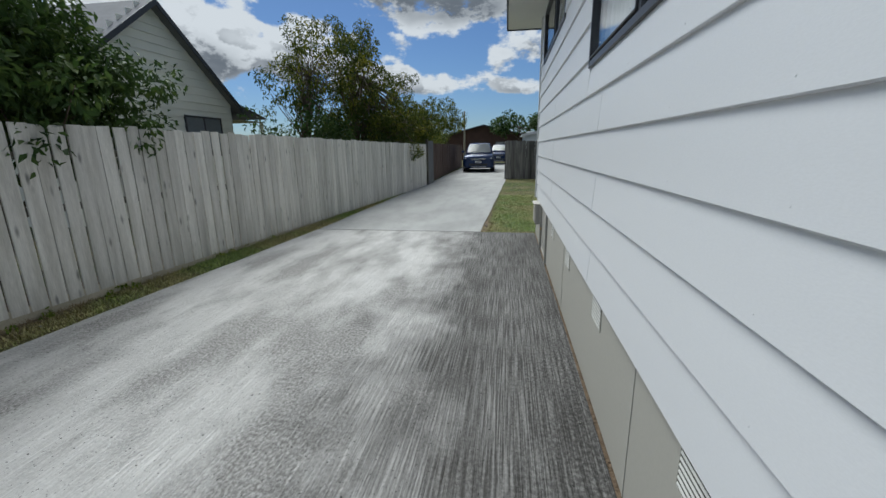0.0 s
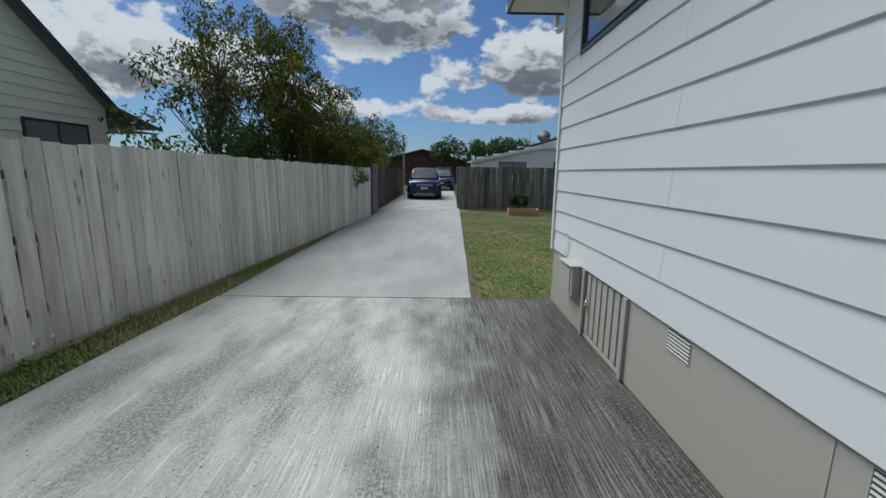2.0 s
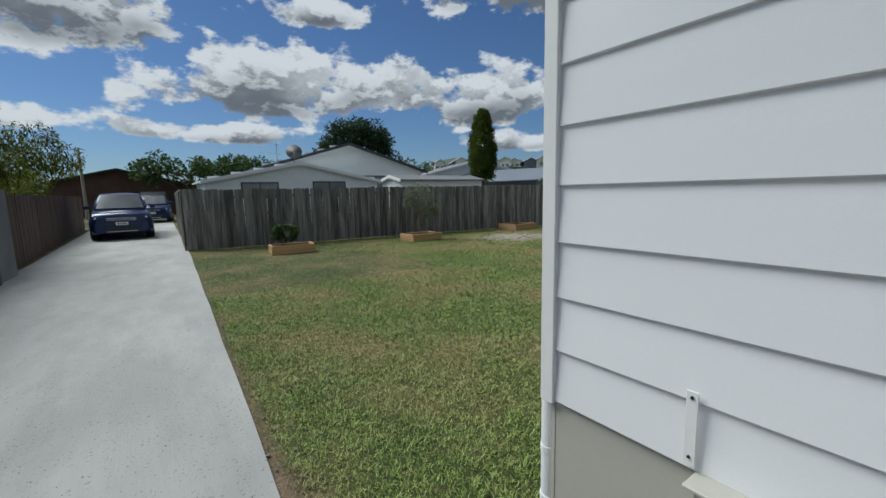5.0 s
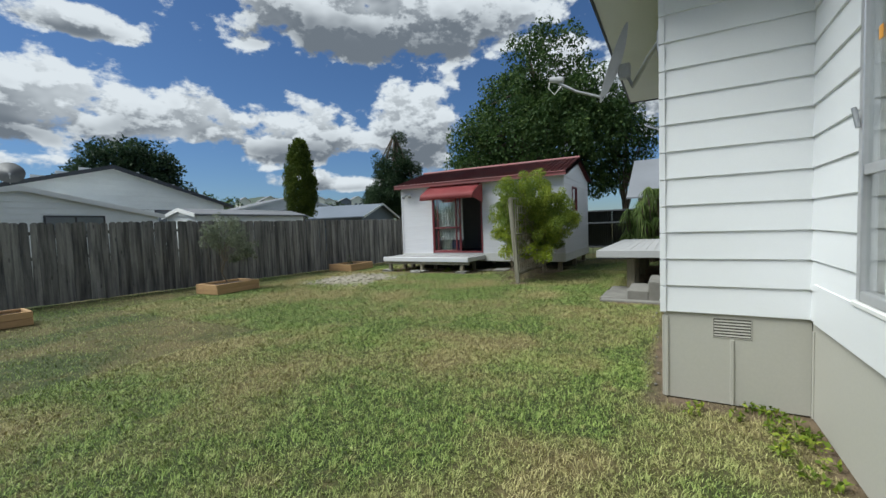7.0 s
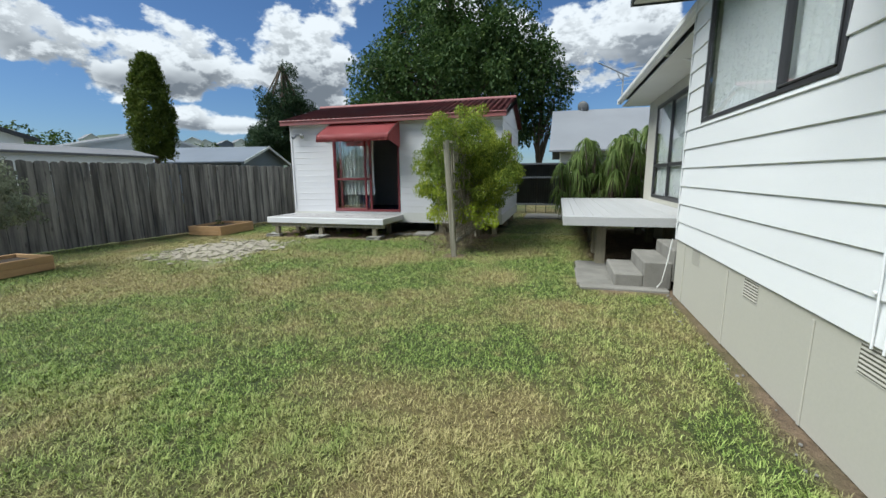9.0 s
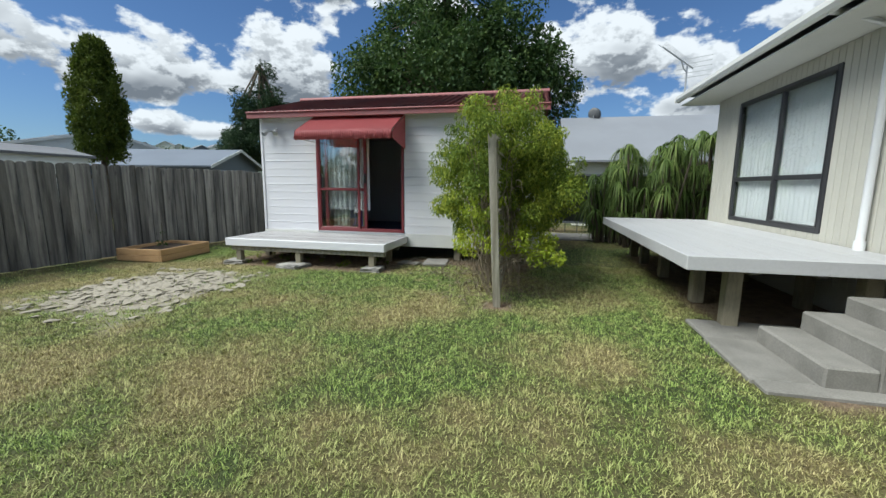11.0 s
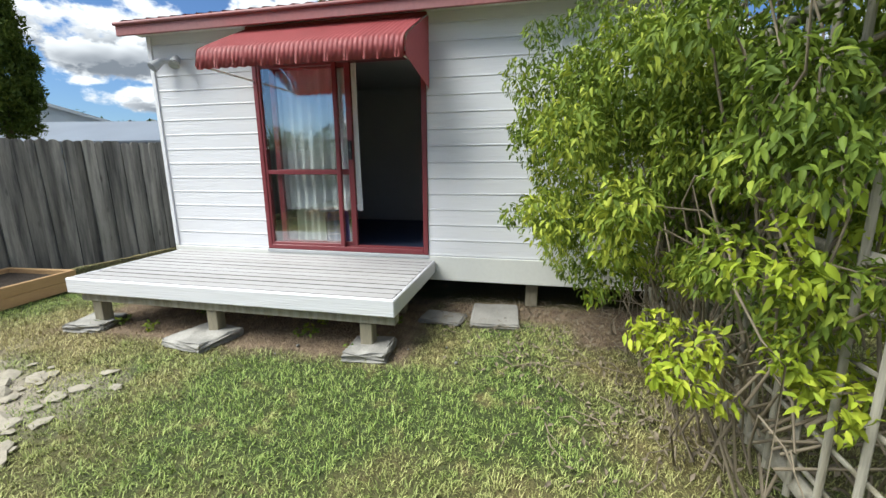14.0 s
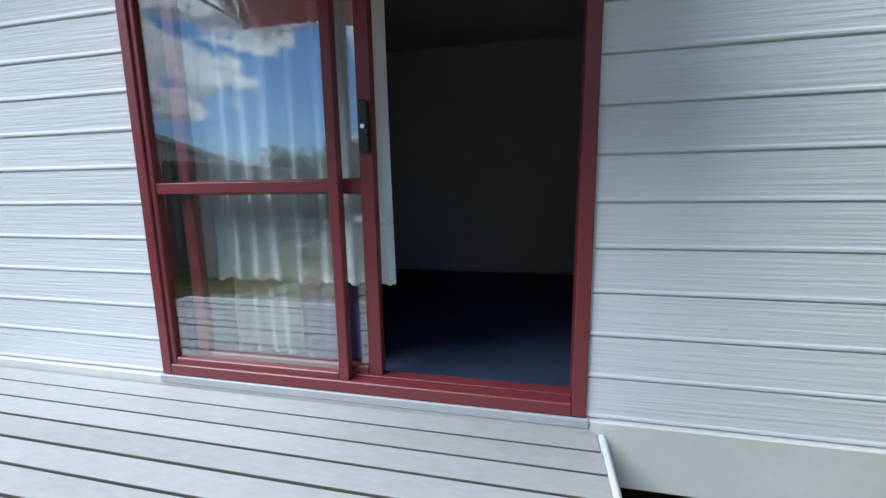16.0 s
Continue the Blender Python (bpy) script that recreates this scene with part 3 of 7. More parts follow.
def board_mesh(L, h, t0, t1, material, bull=False):
    key = (round(L, 3), round(h, 3), t0, t1, material.name, bull)
    if key not in BOARDS:
        if bull:
            prof = [(0, 0), (t0 - 0.004, 0), (t0, 0.003), (t0, 0.010), (t0 - 0.003, 0.017), (t0 - 0.0035, h - 0.013), (t0 - 0.011, h - 0.010), (t0 - 0.011, h), (0, h)]
        else:
            prof = [(0, 0), (t0 - 0.003, 0), (t0, 0.004), (t0 * 0.5 + t1 * 0.5, h * 0.55), (t1, h), (0, h)]
        bm = bmesh.new()
        ends = [[bm.verts.new((u, y, z)) for y, z in prof] for u in (0.0, L)]
        for i in range(len(prof)):
            j = (i + 1) % len(prof)
            bm.faces.new((ends[0][i], ends[0][j], ends[1][j], ends[1][i]))
        bm.faces.new(ends[0])
        bm.faces.new(ends[1][::-1])
        BOARDS[key] = mesh_of("board", bm, material)
    return BOARDS[key]


def clad(parent, m, L, z0, z1, pitch, holes, material, t0=0.019, t1=0.004, breaks=(), bull=False, name="weatherboard"):
    """Lapped boards on a wall, cut round openings; breaks: u of the joints, used by rows in turn."""
    row, z = 0, z0
    while z < z1 - 0.01:
        h = min(pitch, z1 - z)
        cuts = {0.0, L}
        for h_ in holes:
            if h_[2] < z + h and h_[3] > z:
                cuts |= {h_[0], h_[1]}
        if breaks:
            cuts |= {u for i, u in enumerate(breaks) if i % 2 == row % 2 and 0 < u < L}
        cuts = sorted(cuts)
        for a, b in zip(cuts, cuts[1:]):
            lo, hi = z, z + h
            for h_ in holes:
                if h_[0] <= (a + b) / 2 <= h_[1] and h_[2] < hi and h_[3] > lo:
                    if h_[2] > lo + 0.005 and h_[3] >= hi:
                        hi = h_[2]
                    elif h_[3] < hi - 0.005 and h_[2] <= lo:
                        lo = h_[3]
                    else:
                        hi = lo
            if hi - lo > 0.01 and b - a > 0.01:
                me = board_mesh(b - a - 0.002, hi - lo + (0.006 if hi == z + h else 0), t0, t1, material, bull)
                part(name, me, material, parent, m=m @ Matrix.Translation((a + 0.001, 0.001, lo)))
        z += pitch
        row += 1


def frame_bm(u0, u1, v0, v1, w, y0, y1, bars_u=(), bars_v=()):
    """A window frame in a wall's own axes, with mullions at bars_u and transoms (u0,u1,v)."""
    bm = bmesh.new()
    for a, b, c, d in ((u0, u0 + w, v0, v1), (u1 - w, u1, v0, v1), (u0 + w, u1 - w, v0, v0 + w), (u0 + w, u1 - w, v1 - w, v1)):
        span(a, b, y0, y1, c, d, 0.004, bm)
    for u in bars_u:
        span(u - w / 2, u + w / 2, y0 + 0.004, y1 - 0.004, v0 + w, v1 - w, 0.003, bm)
    for a, b, v in bars_v:
        span(a, b, y0 + 0.006, y1 - 0.006, v - w / 2, v + w / 2, 0.003, bm)
    return bm


def pleats(u0, u1, v0, v1, y, depth=0.03, n=10, seg=8, hem=0.0, seed=1):
    """A hanging curtain: a thin sheet in folds, seen from both sides."""
    rng = random.Random(seed)
    bm = bmesh.new()
    cols = n * seg
    ph = [rng.uniform(0.7, 1.3) for _ in range(n + 2)]
    vs = []
    for i in range(cols + 1):
        u = i / cols
        k = u * n
        a = depth * ph[int(k)] * math.sin(2 * math.pi * k) + 0.3 * depth * math.sin(5.1 * k)
        col = []
        for j in range(7):
            t = j / 6
            lift = hem * abs(math.sin(math.pi * u * n * 1.5)) if j == 0 else 0
            col.append(bm.verts.new((u0 + (u1 - u0) * u + 0.008 * math.sin(3 * t + k), y + a * (1.15 - 0.4 * t), v0 + lift + (v1 - v0) * t)))
        vs.append(col)
    for p, q in zip(vs, vs[1:]):
        for j in range(6):
            f = bm.faces.new((p[j], q[j], q[j + 1], p[j + 1]))
            f.smooth = True
    return bm


def wall_axes(x, y, deg):
    """u runs along deg, the outer side is to the left of that... local y is outward."""
    return pose(x, y, 0, 0, 0, deg)


# ---- ground and drive ----
bm = bmesh.new()
bmesh.ops.create_grid(bm, x_segments=60, y_segments=60, size=300)
setting("ground", bm, M_GROUND, "dry patchy green lawn and bare earth", "ground").location.z = -0.012

drive = tagged(new("road"), "grey broomed concrete driveway in two stained slabs", "driveway", "", "structure")


def slab(xs0, xs1, y0, y1, z1, material, ny=14):
    """A concrete slab between two edge lines, cast slightly uneven."""
    bm = bmesh.new()
    top, low = [], []
    for i in range(ny + 1):
        t = i / ny
        y = y0 + (y1 - y0) * t
        a, b = xs0[0] + (xs0[1] - xs0[0]) * t, xs1[0] + (xs1[1] - xs1[0]) * t
        wob = 0.012 * math.sin(y * 2.1)
        top.append([bm.verts.new((a + wob, y, z1)), bm.verts.new((b - 0.5 * wob, y, z1))])
        low.append([bm.verts.new((a + wob, y, -0.12)), bm.verts.new((b - 0.5 * wob, y, -0.12))])
    for i in range(ny):
        bm.faces.new((top[i][0], top[i][1], top[i + 1][1], top[i + 1][0]))
        bm.faces.new((low[i][0], top[i][0], top[i + 1][0], low[i + 1][0]))
        bm.faces.new((top[i][1], low[i][1], low[i + 1][1], top[i + 1][1]))
    for i in (0, ny):
        bm.faces.new((top[i][0], low[i][0], low[i][1], top[i][1]))
    return bm


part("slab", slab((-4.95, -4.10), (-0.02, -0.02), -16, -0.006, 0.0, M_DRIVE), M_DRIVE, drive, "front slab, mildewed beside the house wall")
part("slab", slab((-4.09, -3.9), (-0.985, -0.55), 0.006, 13.0, 0.004, M_DRIVE2), M_DRIVE2, drive, "rear slab, bleached and clean")
part("slab", slab((-3.9, -4.0), (-0.55, -0.2), 13.01, 34.0, 0.004, M_DRIVE2), M_DRIVE2, drive, "far slab")


# ---- main house ----
Z0, PITCH, PITCH2 = 0.648, 0.230, 0.2032
Z0B = 0.672
EAVE = 3.47
WIN_DRIVE = [(0.57, 2.88, 2.69, 3.38), (4.36, 6.4, 1.985, 3.2)]
WIN_BACK = (0.68, 2.50, 0.96, 2.75)
WIN_PROJ = (4.6, 6.74, 1.94, 3.12)
WIN_DECK = (10.15, 12.67, 0.9, 2.93)


def house_wall(name, m, L, holes, label, base=True, top=EAVE, cladding=True, breaks=(), low=0.0, pitch=PITCH2):
    w = setting(name, holed(L, 0.0 + low, top, 0.12, holes), M_BASE, label)
    w.matrix_basis = m
    if cladding:
        clad(w, Matrix(), L, Z0 if pitch == PITCH else Z0B, top, pitch, [h for h in holes if h[3] > Z0], M_SIDING, breaks=breaks)
    return w


# driveway wall: u runs from the corner (0,0) towards -y, outward is -x
MD = wall_axes(0, 0, -90) @ Matrix.Diagonal((1, -1, 1, 1))
DOOR = (1.15, 1.98, 0.03, 0.645)
wd = house_wall("wall_west", MD, 14.0, WIN_DRIVE + [DOOR], "white lapped weatherboard wall above a grey-green foundation", breaks=(4.76, 2.405, 9.0, 7.4), pitch=PITCH)
# back wall: u runs +x, outward +y
MB = wall_axes(0, -0.03, 0)
wb = house_wall("wall_back", MB, 3.32, [WIN_BACK], "white weatherboard wall with a wide window")
MP1 = wall_axes(3.32, -0.03, 90)
wp1 = house_wall("wall_projection_end", MP1, 0.89, [], "white weatherboard return wall with a vent")
MP2 = wall_axes(3.32, 0.86, 0)
wp2 = house_wall("wall_projection", MP2, 3.93, [(WIN_PROJ[0] - 3.32, WIN_PROJ[1] - 3.32, WIN_PROJ[2], WIN_PROJ[3])], "white weatherboard wall with a dark framed window")
MP3 = wall_axes(7.25, 0.09, 90) @ Matrix.Diagonal((1, -1, 1, 1))
wp3 = house_wall("wall_projection_far", MP3, 0.77, [], "white weatherboard end wall beside the steps")
MK = wall_axes(7.25, 0.09, 0)
wk = setting("wall_deck", holed(6.38, 0.0, 3.16, 0.12, [(WIN_DECK[0] - 7.25, WIN_DECK[1] - 7.25, WIN_DECK[2], WIN_DECK[3])]), M_VERT, "cream vertical grooved cladding wall behind the deck")
wk.matrix_basis = MK
# vertical grooved strips
u = 0.0
while u < 6.36:
    a, b = u, min(u + 0.118, 6.38)
    mid = 7.25 + (a + b) / 2
    pieces = [(0.3, 3.14)] if not WIN_DECK[0] - 0.03 < mid < WIN_DECK[1] + 0.03 else [(0.3, WIN_DECK[2]), (WIN_DECK[3], 3.14)]
    for c, d in pieces:
        part("cladding_strip", box_bm(b - a - 0.006, 0.012, d - c, 0.003, ((a + b) / 2, 0.007, c)), M_VERT, wk)
    u += 0.12
we = setting("wall_east", holed(14.0, 0, 3.4, 0.12, []), M_VERT, "plain far end wall of the house")
we.matrix_basis = wall_axes(13.63, 0.08, -90)
ws = setting("wall_south", holed(13.6, 0, 3.4, 0.12, []), M_VERT, "plain rear wall of the house")
ws.matrix_basis = wall_axes(13.6, -14.0, 180)

# corner caps over the board ends
for cx, cy, sx, sy in ((0, 0, -1, 1), (3.32, 0.86, -1, 1), (7.25, 0.86, 1, 1)):
    z = Z0 if cx == 0 else Z0B
    pit = PITCH if cx == 0 else PITCH2
    owner = {0: wd, 3.32: wp1, 7.25: wp3}[cx]
    inv = owner.matrix_basis.inverted()
    if cx == 0:
        # a flat corner board with a thin open joint before the board ends
        part("corner_board", span(-0.034, 0.05, -0.036, 0.034, Z0 - 0.01, EAVE, 0.004), M_TRIM, owner, "cream painted corner board", m=inv)
        continue
    while z < EAVE - 0.05:
        bm = bmesh.new()
        span(min(cx + sx * 0.0235, cx - sx * 0.018), max(cx + sx * 0.0235, cx - sx * 0.018), cy + 0.0195, cy + 0.0235, z - 0.004, z + pit - 0.012, 0.002, bm)
        span(cx + 0.0195 if sx > 0 else cx - 0.0235, cx + 0.0235 if sx > 0 else cx - 0.0195, cy - 0.018, cy + 0.023, z - 0.004, z + pit - 0.012, 0.002, bm)
        part("corner_cap", bm, M_SIDING, owner, m=inv)
        z += pit
# joint covers on the driveway wall, on alternate boards
for k in range(12):
    for u in ((2.405, 7.4) if k % 2 else (4.76,)):
        if not (k > 5 and u == 4.76):
            part("joint_cover", box_bm(0.026, 0.004, PITCH - 0.008, 0.0015, (0, 0, 0)), M_SIDING, wd, m=Matrix.Translation((u, 0.0200, Z0 + k * PITCH + 0.003)) @ pose(0, 0, 0, 3.7, 0, 0))
# nail heads along the boards
nb = bmesh.new()
for k in range(9):
    for j in range(16):
        u = 0.45 + j * 0.6 + (0.05 if k % 2 else 0)
        if u < 9:
            bmesh.ops.create_icosphere(nb, subdivisions=1, radius=0.0038, matrix=Matrix.Translation((u, 0.0160, Z0 + k * PITCH + 0.035)))
part("nail_heads", nb, M_SIDING, wd)
# battens at the foundation joints
for u in (0.02, 1.1, 2.03, 3.6, 5.75):
    part("batten", box_bm(0.014, 0.003, 0.635, 0.001, (u, 0.0015, 0.0)), M_BASE, wd)
for u in (0.45, 0.87):
    part("batten", box_bm(0.025, 0.01, 0.635 if u > 0.5 else 0.488, 0.003, (u, 0.005, 0)), M_BASE, wp1)
for u in (0.02, 1.2, 2.4, 3.6):
    part("batten", box_bm(0.025, 0.01, 0.635, 0.003, (u, 0.005, 0)), M_BASE, wp2)
for u in (0.9, 2.1, 3.3):
    part("batten", box_bm(0.02, 0.01, 0.6, 0.003, (u - 0.02, 0.005, 0)), M_BASE, wb)


def vent(parent, u, v, w=0.24, h=0.15, out=0.0, slats=None):
    """A pressed louvre grille let into the foundation sheet: shallow hooded slats over thin dark slots."""
    slats = slats or M_SOFFIT
    body = part("vent", frame_bm(u, u + w, v, v + h, 0.007, out, out + 0.004), M_BASE, parent, "pressed louvred foundation vent")
    # dark sheet painted in for the shade behind the slots
    part("backing", box_bm(w - 0.012, 0.002, h - 0.012, 0, (u + w / 2, out + 0.002, v + 0.006)), M_BEARER, body)
    n, gap = 6, (h - 0.02) / 6
    for i in range(n):
        z = v + 0.008 + i * gap
        bm = bmesh.new()
        q = [bm.verts.new((x, y, zz)) for x in (u + 0.01, u + w - 0.01) for y, zz in ((out + 0.003, z + gap * 0.78), (out + 0.006, z + gap * 0.36), (out + 0.005, z + gap * 0.28), (out + 0.003, z + gap * 0.40))]
        for k in range(4):
            bm.faces.new((q[k], q[(k + 1) % 4], q[4 + (k + 1) % 4], q[4 + k]))
        bm.faces.new(q[:4])
        bm.faces.new(q[4:][::-1])
        part("slat", bm, slats, body)


for u in (2.54, 3.73, 4.90, 6.2, 7.6):
    vent(wd, u, 0.485)
vent(wb, 1.25, 0.485, slats=M_BASE)
vent(wp1, 0.33, 0.495, slats=M_BASE)
for u in (0.60, 1.85, 3.10):
    vent(wp2, u, 0.505, slats=M_BASE)


def window(name, m, hole, frame, label, bars_u=(), bars_v=(), sill=None, curtain=M_CURTAIN, seed=1, w=0.042, blind=False, deep=(-0.04, 0.022)):
    """A framed window with panes, a sill and what hangs behind it."""
    u0, u1, v0, v1 = hole
    win = tagged(new(name), label, "window", "", "structure")
    win.matrix_basis = m
    part("window_frame", frame_bm(u0 - 0.012, u1 + 0.012, v0 - 0.012, v1 + 0.012, w, *deep, bars_u, bars_v), frame, win)
    part("sash", frame_bm(u0 + w - 0.004, (bars_u[0] if bars_u else u1) - w / 2, v0 + w - 0.004, v1 - w + 0.004, 0.012, deep[0] + 0.008, deep[1] + 0.006), frame, win)
    us = [u0 + 0.03, *bars_u, u1 - 0.03]
    for a, b in zip(us, us[1:]):
        p = part("pane", box_bm(b - a, 0.005, v1 - v0 - 0.05, 0, ((a + b) / 2, 0.0, v0 + 0.025)), M_GLASS, win)
        p.visible_shadow = False
    if sill:
        part("window_sill", box_bm(u1 - u0 + 0.06, 0.034, 0.03, 0.006, ((u0 + u1) / 2, 0.019, v0 - 0.045)), sill, win)
    if blind:
        for i in range(int((v1 - v0 - 0.1) / 0.03)):
            part("blind_slat", box_bm(u1 - u0 - 0.1, 0.022, 0.003, 0, ((u0 + u1) / 2, -0.09, v0 + 0.05 + i * 0.03)), M_TRIM, win)
        part("room_backing", box_bm(u1 - u0 - 0.02, 0.01, v1 - v0, 0, ((u0 + u1) / 2, -0.3, v0)), M_INWALL, win)
    else:
        part("curtain", pleats(u0 + 0.02, u1 - 0.02, v0 + 0.02, v1 - 0.02, -0.075, 0.016, int((u1 - u0) * 9), seed=seed), curtain, win, "white sheer curtain in folds")
        part("room_backing", box_bm(u1 - u0 + 0.1, 0.01, v1 - v0 + 0.1, 0, ((u0 + u1) / 2, -0.3, v0 - 0.05)), M_INWALL, win)
    return win


window("window_1", MD, WIN_DRIVE[0], M_DARKFRAME, "dark framed high window with slatted blinds", (2.02,), (), None, blind=True)
window("window_2", MD, WIN_DRIVE[1], M_DARKFRAME, "dark framed window reflecting clouds", (5.4,), (), None, seed=4)
window("window_3", MB, WIN_BACK, M_SILVER, "silver framed window with white net curtains", (1.47,), ((0.72, 2.46, 1.59),), M_TRIM, seed=2, w=0.05)
window("window_4", MP2, (WIN_PROJ[0] - 3.32, WIN_PROJ[1] - 3.32, WIN_PROJ[2], WIN_PROJ[3]), M_DARKFRAME, "dark framed window with white curtains", (1.93,), (), None, seed=3, w=0.034)
window("window_5", MK, (WIN_DECK[0] - 7.25, WIN_DECK[1] - 7.25, WIN_DECK[2], WIN_DECK[3]), M_DARKFRAME, "tall dark framed window with net curtains over the deck",
       (4.10,), ((2.95, 5.37, 1.61),), None, seed=5, w=0.07)
part("sticker", box_bm(0.04, 0.002, 0.06, 0, (2.33, 0.006, 2.16)), M_TERR, bpy.data.objects["window_3"], "small orange sticker")
part("stay", tube(bmesh.new(), [(2.49, 0.03, 1.8), (2.50, 0.045, 1.9)], 0.012, 6), M_GALV, bpy.data.objects["window_3"])

# boarded wall under window_3 is one wide painted apron
part("apron", box_bm(2.9, 0.012, 0.26, 0.003, (1.75, 0.0205, 0.668)), M_SIDING, wb)

# roofs, soffits, gutters
roof = setting("roof", bmesh.new(), M_ROOFGREY, "grey low-pitched house roof above the eaves", "roof")


def hip(x0, x1, y0, y1, z, rise, bm, t=0.05):
    """A hipped roof lid over a rectangle."""
    inset = min(x1 - x0, y1 - y0) / 2
    lo = [bm.verts.new(p) for p in ((x0, y0, z), (x1, y0, z), (x1, y1, z), (x0, y1, z))]
    if x1 - x0 > y1 - y0:
        r = [bm.verts.new((x0 + inset, (y0 + y1) / 2, z + rise)), bm.verts.new((x1 - inset, (y0 + y1) / 2, z + rise))]
        fs = ((lo[0], lo[1], r[1], r[0]), (lo[2], lo[3], r[0], r[1]), (lo[1], lo[2], r[1]), (lo[3], lo[0], r[0]))
    else:
        r = [bm.verts.new(((x0 + x1) / 2, y0 + inset, z + rise)), bm.verts.new(((x0 + x1) / 2, y1 - inset, z + rise))]
        fs = ((lo[0], lo[1], r[0]), (lo[1], lo[2], r[1], r[0]), (lo[2], lo[3], r[1]), (lo[3], lo[0], r[0], r[1]))
    for f in fs:
        bm.faces.new(f)
    bm.faces.new(lo[::-1])


bm = bmesh.new()
hip(-0.58, 7.85, -14.6, 0.62, EAVE + 0.12, 1.2, bm)
hip(2.72, 7.85, -6.0, 1.46, EAVE + 0.124, 1.0, bm)
hip(7.2, 14.0, -14.6, 0.72, 3.33, 0.9, bm)
bm.to_mesh(roof.data)
bm.free()
ceil = setting("ceiling", bmesh.new(), M_SOFFIT, "pale painted soffit lining under the eaves", "soffit")
bm = bmesh.new()
span(-0.56, 7.83, -14.6, 0.6, EAVE, EAVE + 0.02, 0.0, bm)
span(2.74, 7.83, 0.604, 1.44, EAVE, EAVE + 0.02, 0.0, bm)
span(7.27, 13.95, -14.5, 0.70, 3.15, 3.17, 0.0, bm)
bm.to_mesh(ceil.data)
bm.free()
for nm, a in (("fascia", (-0.585, -0.56, -14.6, 0.62, EAVE - 0.02, EAVE + 0.16)), ("fascia", (-0.56, 2.74, 0.60, 0.625, EAVE - 0.02, EAVE + 0.16)),
              ("fascia", (2.715, 2.74, 0.625, 1.465, EAVE - 0.02, EAVE + 0.16)), ("fascia", (2.74, 7.83, 1.44, 1.465, EAVE - 0.02, EAVE + 0.16)),
              ("fascia", (7.83, 7.855, 0.72, 1.465, EAVE - 0.02, EAVE + 0.16))):
    tagged(part(nm, span(*a, 0.004), M_BARGE if a[0] < -0.5 or a[0] > 2.6 else M_TRIM), "narrow fascia board along the eave", "fascia", "", "structure")


def gutter(pts, label):
    """A half-round-fronted gutter along points at its top outer edge line."""
    bm = bmesh.new()
    prof = [(0.0, 0.0), (0.0, -0.085), (0.03, -0.11), (0.085, -0.10), (0.115, -0.06), (0.118, 0.0), (0.105, 0.0), (0.105, -0.055), (0.08, -0.09), (0.03, -0.1), (0.012, -0.08), (0.012, 0.0)]
    (x0, y0, z0), (x1, y1, z1) = pts
    d = Vector((x1 - x0, y1 - y0, 0)).normalized()
    o = Vector((-d.y, d.x, 0))
    ends = [[bm.verts.new(Vector(p) + o * a + Vector((0, 0, b))) for a, b in prof] for p in pts]
    for i in range(len(prof)):
        j = (i + 1) % len(prof)
        bm.faces.new((ends[0][i], ends[0][j], ends[1][j], ends[1][i]))
    bm.faces.new(ends[0])
    bm.faces.new(ends[1][::-1])
    return tagged(part("gutter", bm, M_TRIM), label, "gutter", "", "structure")


gutter([(7.3, 0.705, 3.33), (14.0, 0.705, 3.33)], "white gutter along the eave over the deck")
gutter([(-0.58, 0.63, EAVE + 0.14), (2.7, 0.63, EAVE + 0.14)], "white gutter along the back eave")
part("gutter_end", box_bm(0.006, 0.12, 0.115, 0.003, (14.0, 0.765, 3.22)), M_TRIM, bpy.data.objects["gutter"])

# corner downpipe with its offset up to the gutter
dp = thing("downpipe", "white round plastic downpipe at the house corner", "downpipe", (0.0, 0.0, 0.0))
part("pipe", tube(bmesh.new(), [(0.055, 0.047, 0.0), (0.055, 0.047, 3.10), (0.055, 0.058, 3.17), (0.055, 0.11, 3.21)], 0.041, 18), M_PVC, dp)
part("elbow", tube(bmesh.new(), [(0.055, 0.10, 3.205), (0.055, 0.45, 3.25), (0.055, 0.60, 3.27), (0.055, 0.665, 3.31), (0.055, 0.68, 3.37), (0.055, 0.68, 3.50)], 0.037, 18), M_PVC, dp)
part("collar", tube(bmesh.new(), [(0.055, 0.53, 3.26), (0.055, 0.57, 3.265)], 0.044, 18), M_PVC, dp)
part("shoe", tube(bmesh.new(), [(0.055, 0.047, 0.0), (0.055, 0.047, 0.13)], 0.045, 18), M_PVC, dp)
for z in (0.35, 2.6):
    part("bracket", tube(bmesh.new(), [(0.055, 0.047, z), (0.055, 0.047, z + 0.03)], 0.044, 18), M_PVC, dp)
dp2 = thing("downpipe", "white painted downpipe standing on the deck", "downpipe", (0, 0, 0))
part("pipe", tube(bmesh.new(), [(9.35, 0.17, 0.8), (9.35, 0.17, 3.05), (9.35, 0.55, 3.22), (9.35, 0.76, 3.25)], 0.04, 12), M_PVC, dp2)
part("shoe", tube(bmesh.new(), [(9.35, 0.17, 0.8), (9.35, 0.17, 0.9)], 0.052, 12), M_PVC, dp2)

# meter box, bent strip and slatted access door on the driveway wall
mb = thing("meter_box", "grey-green painted metal meter box on the foundation", "meter box", (0, 0, 0))
mb.matrix_basis = MD
part("body", box_bm(0.38, 0.085, 0.30, 0.006, (0.81, 0.043, 0.335)), M_BASE, mb)
part("door", box_bm(0.31, 0.008, 0.25, 0.003, (0.79, 0.09, 0.355)), M_BASE, mb)
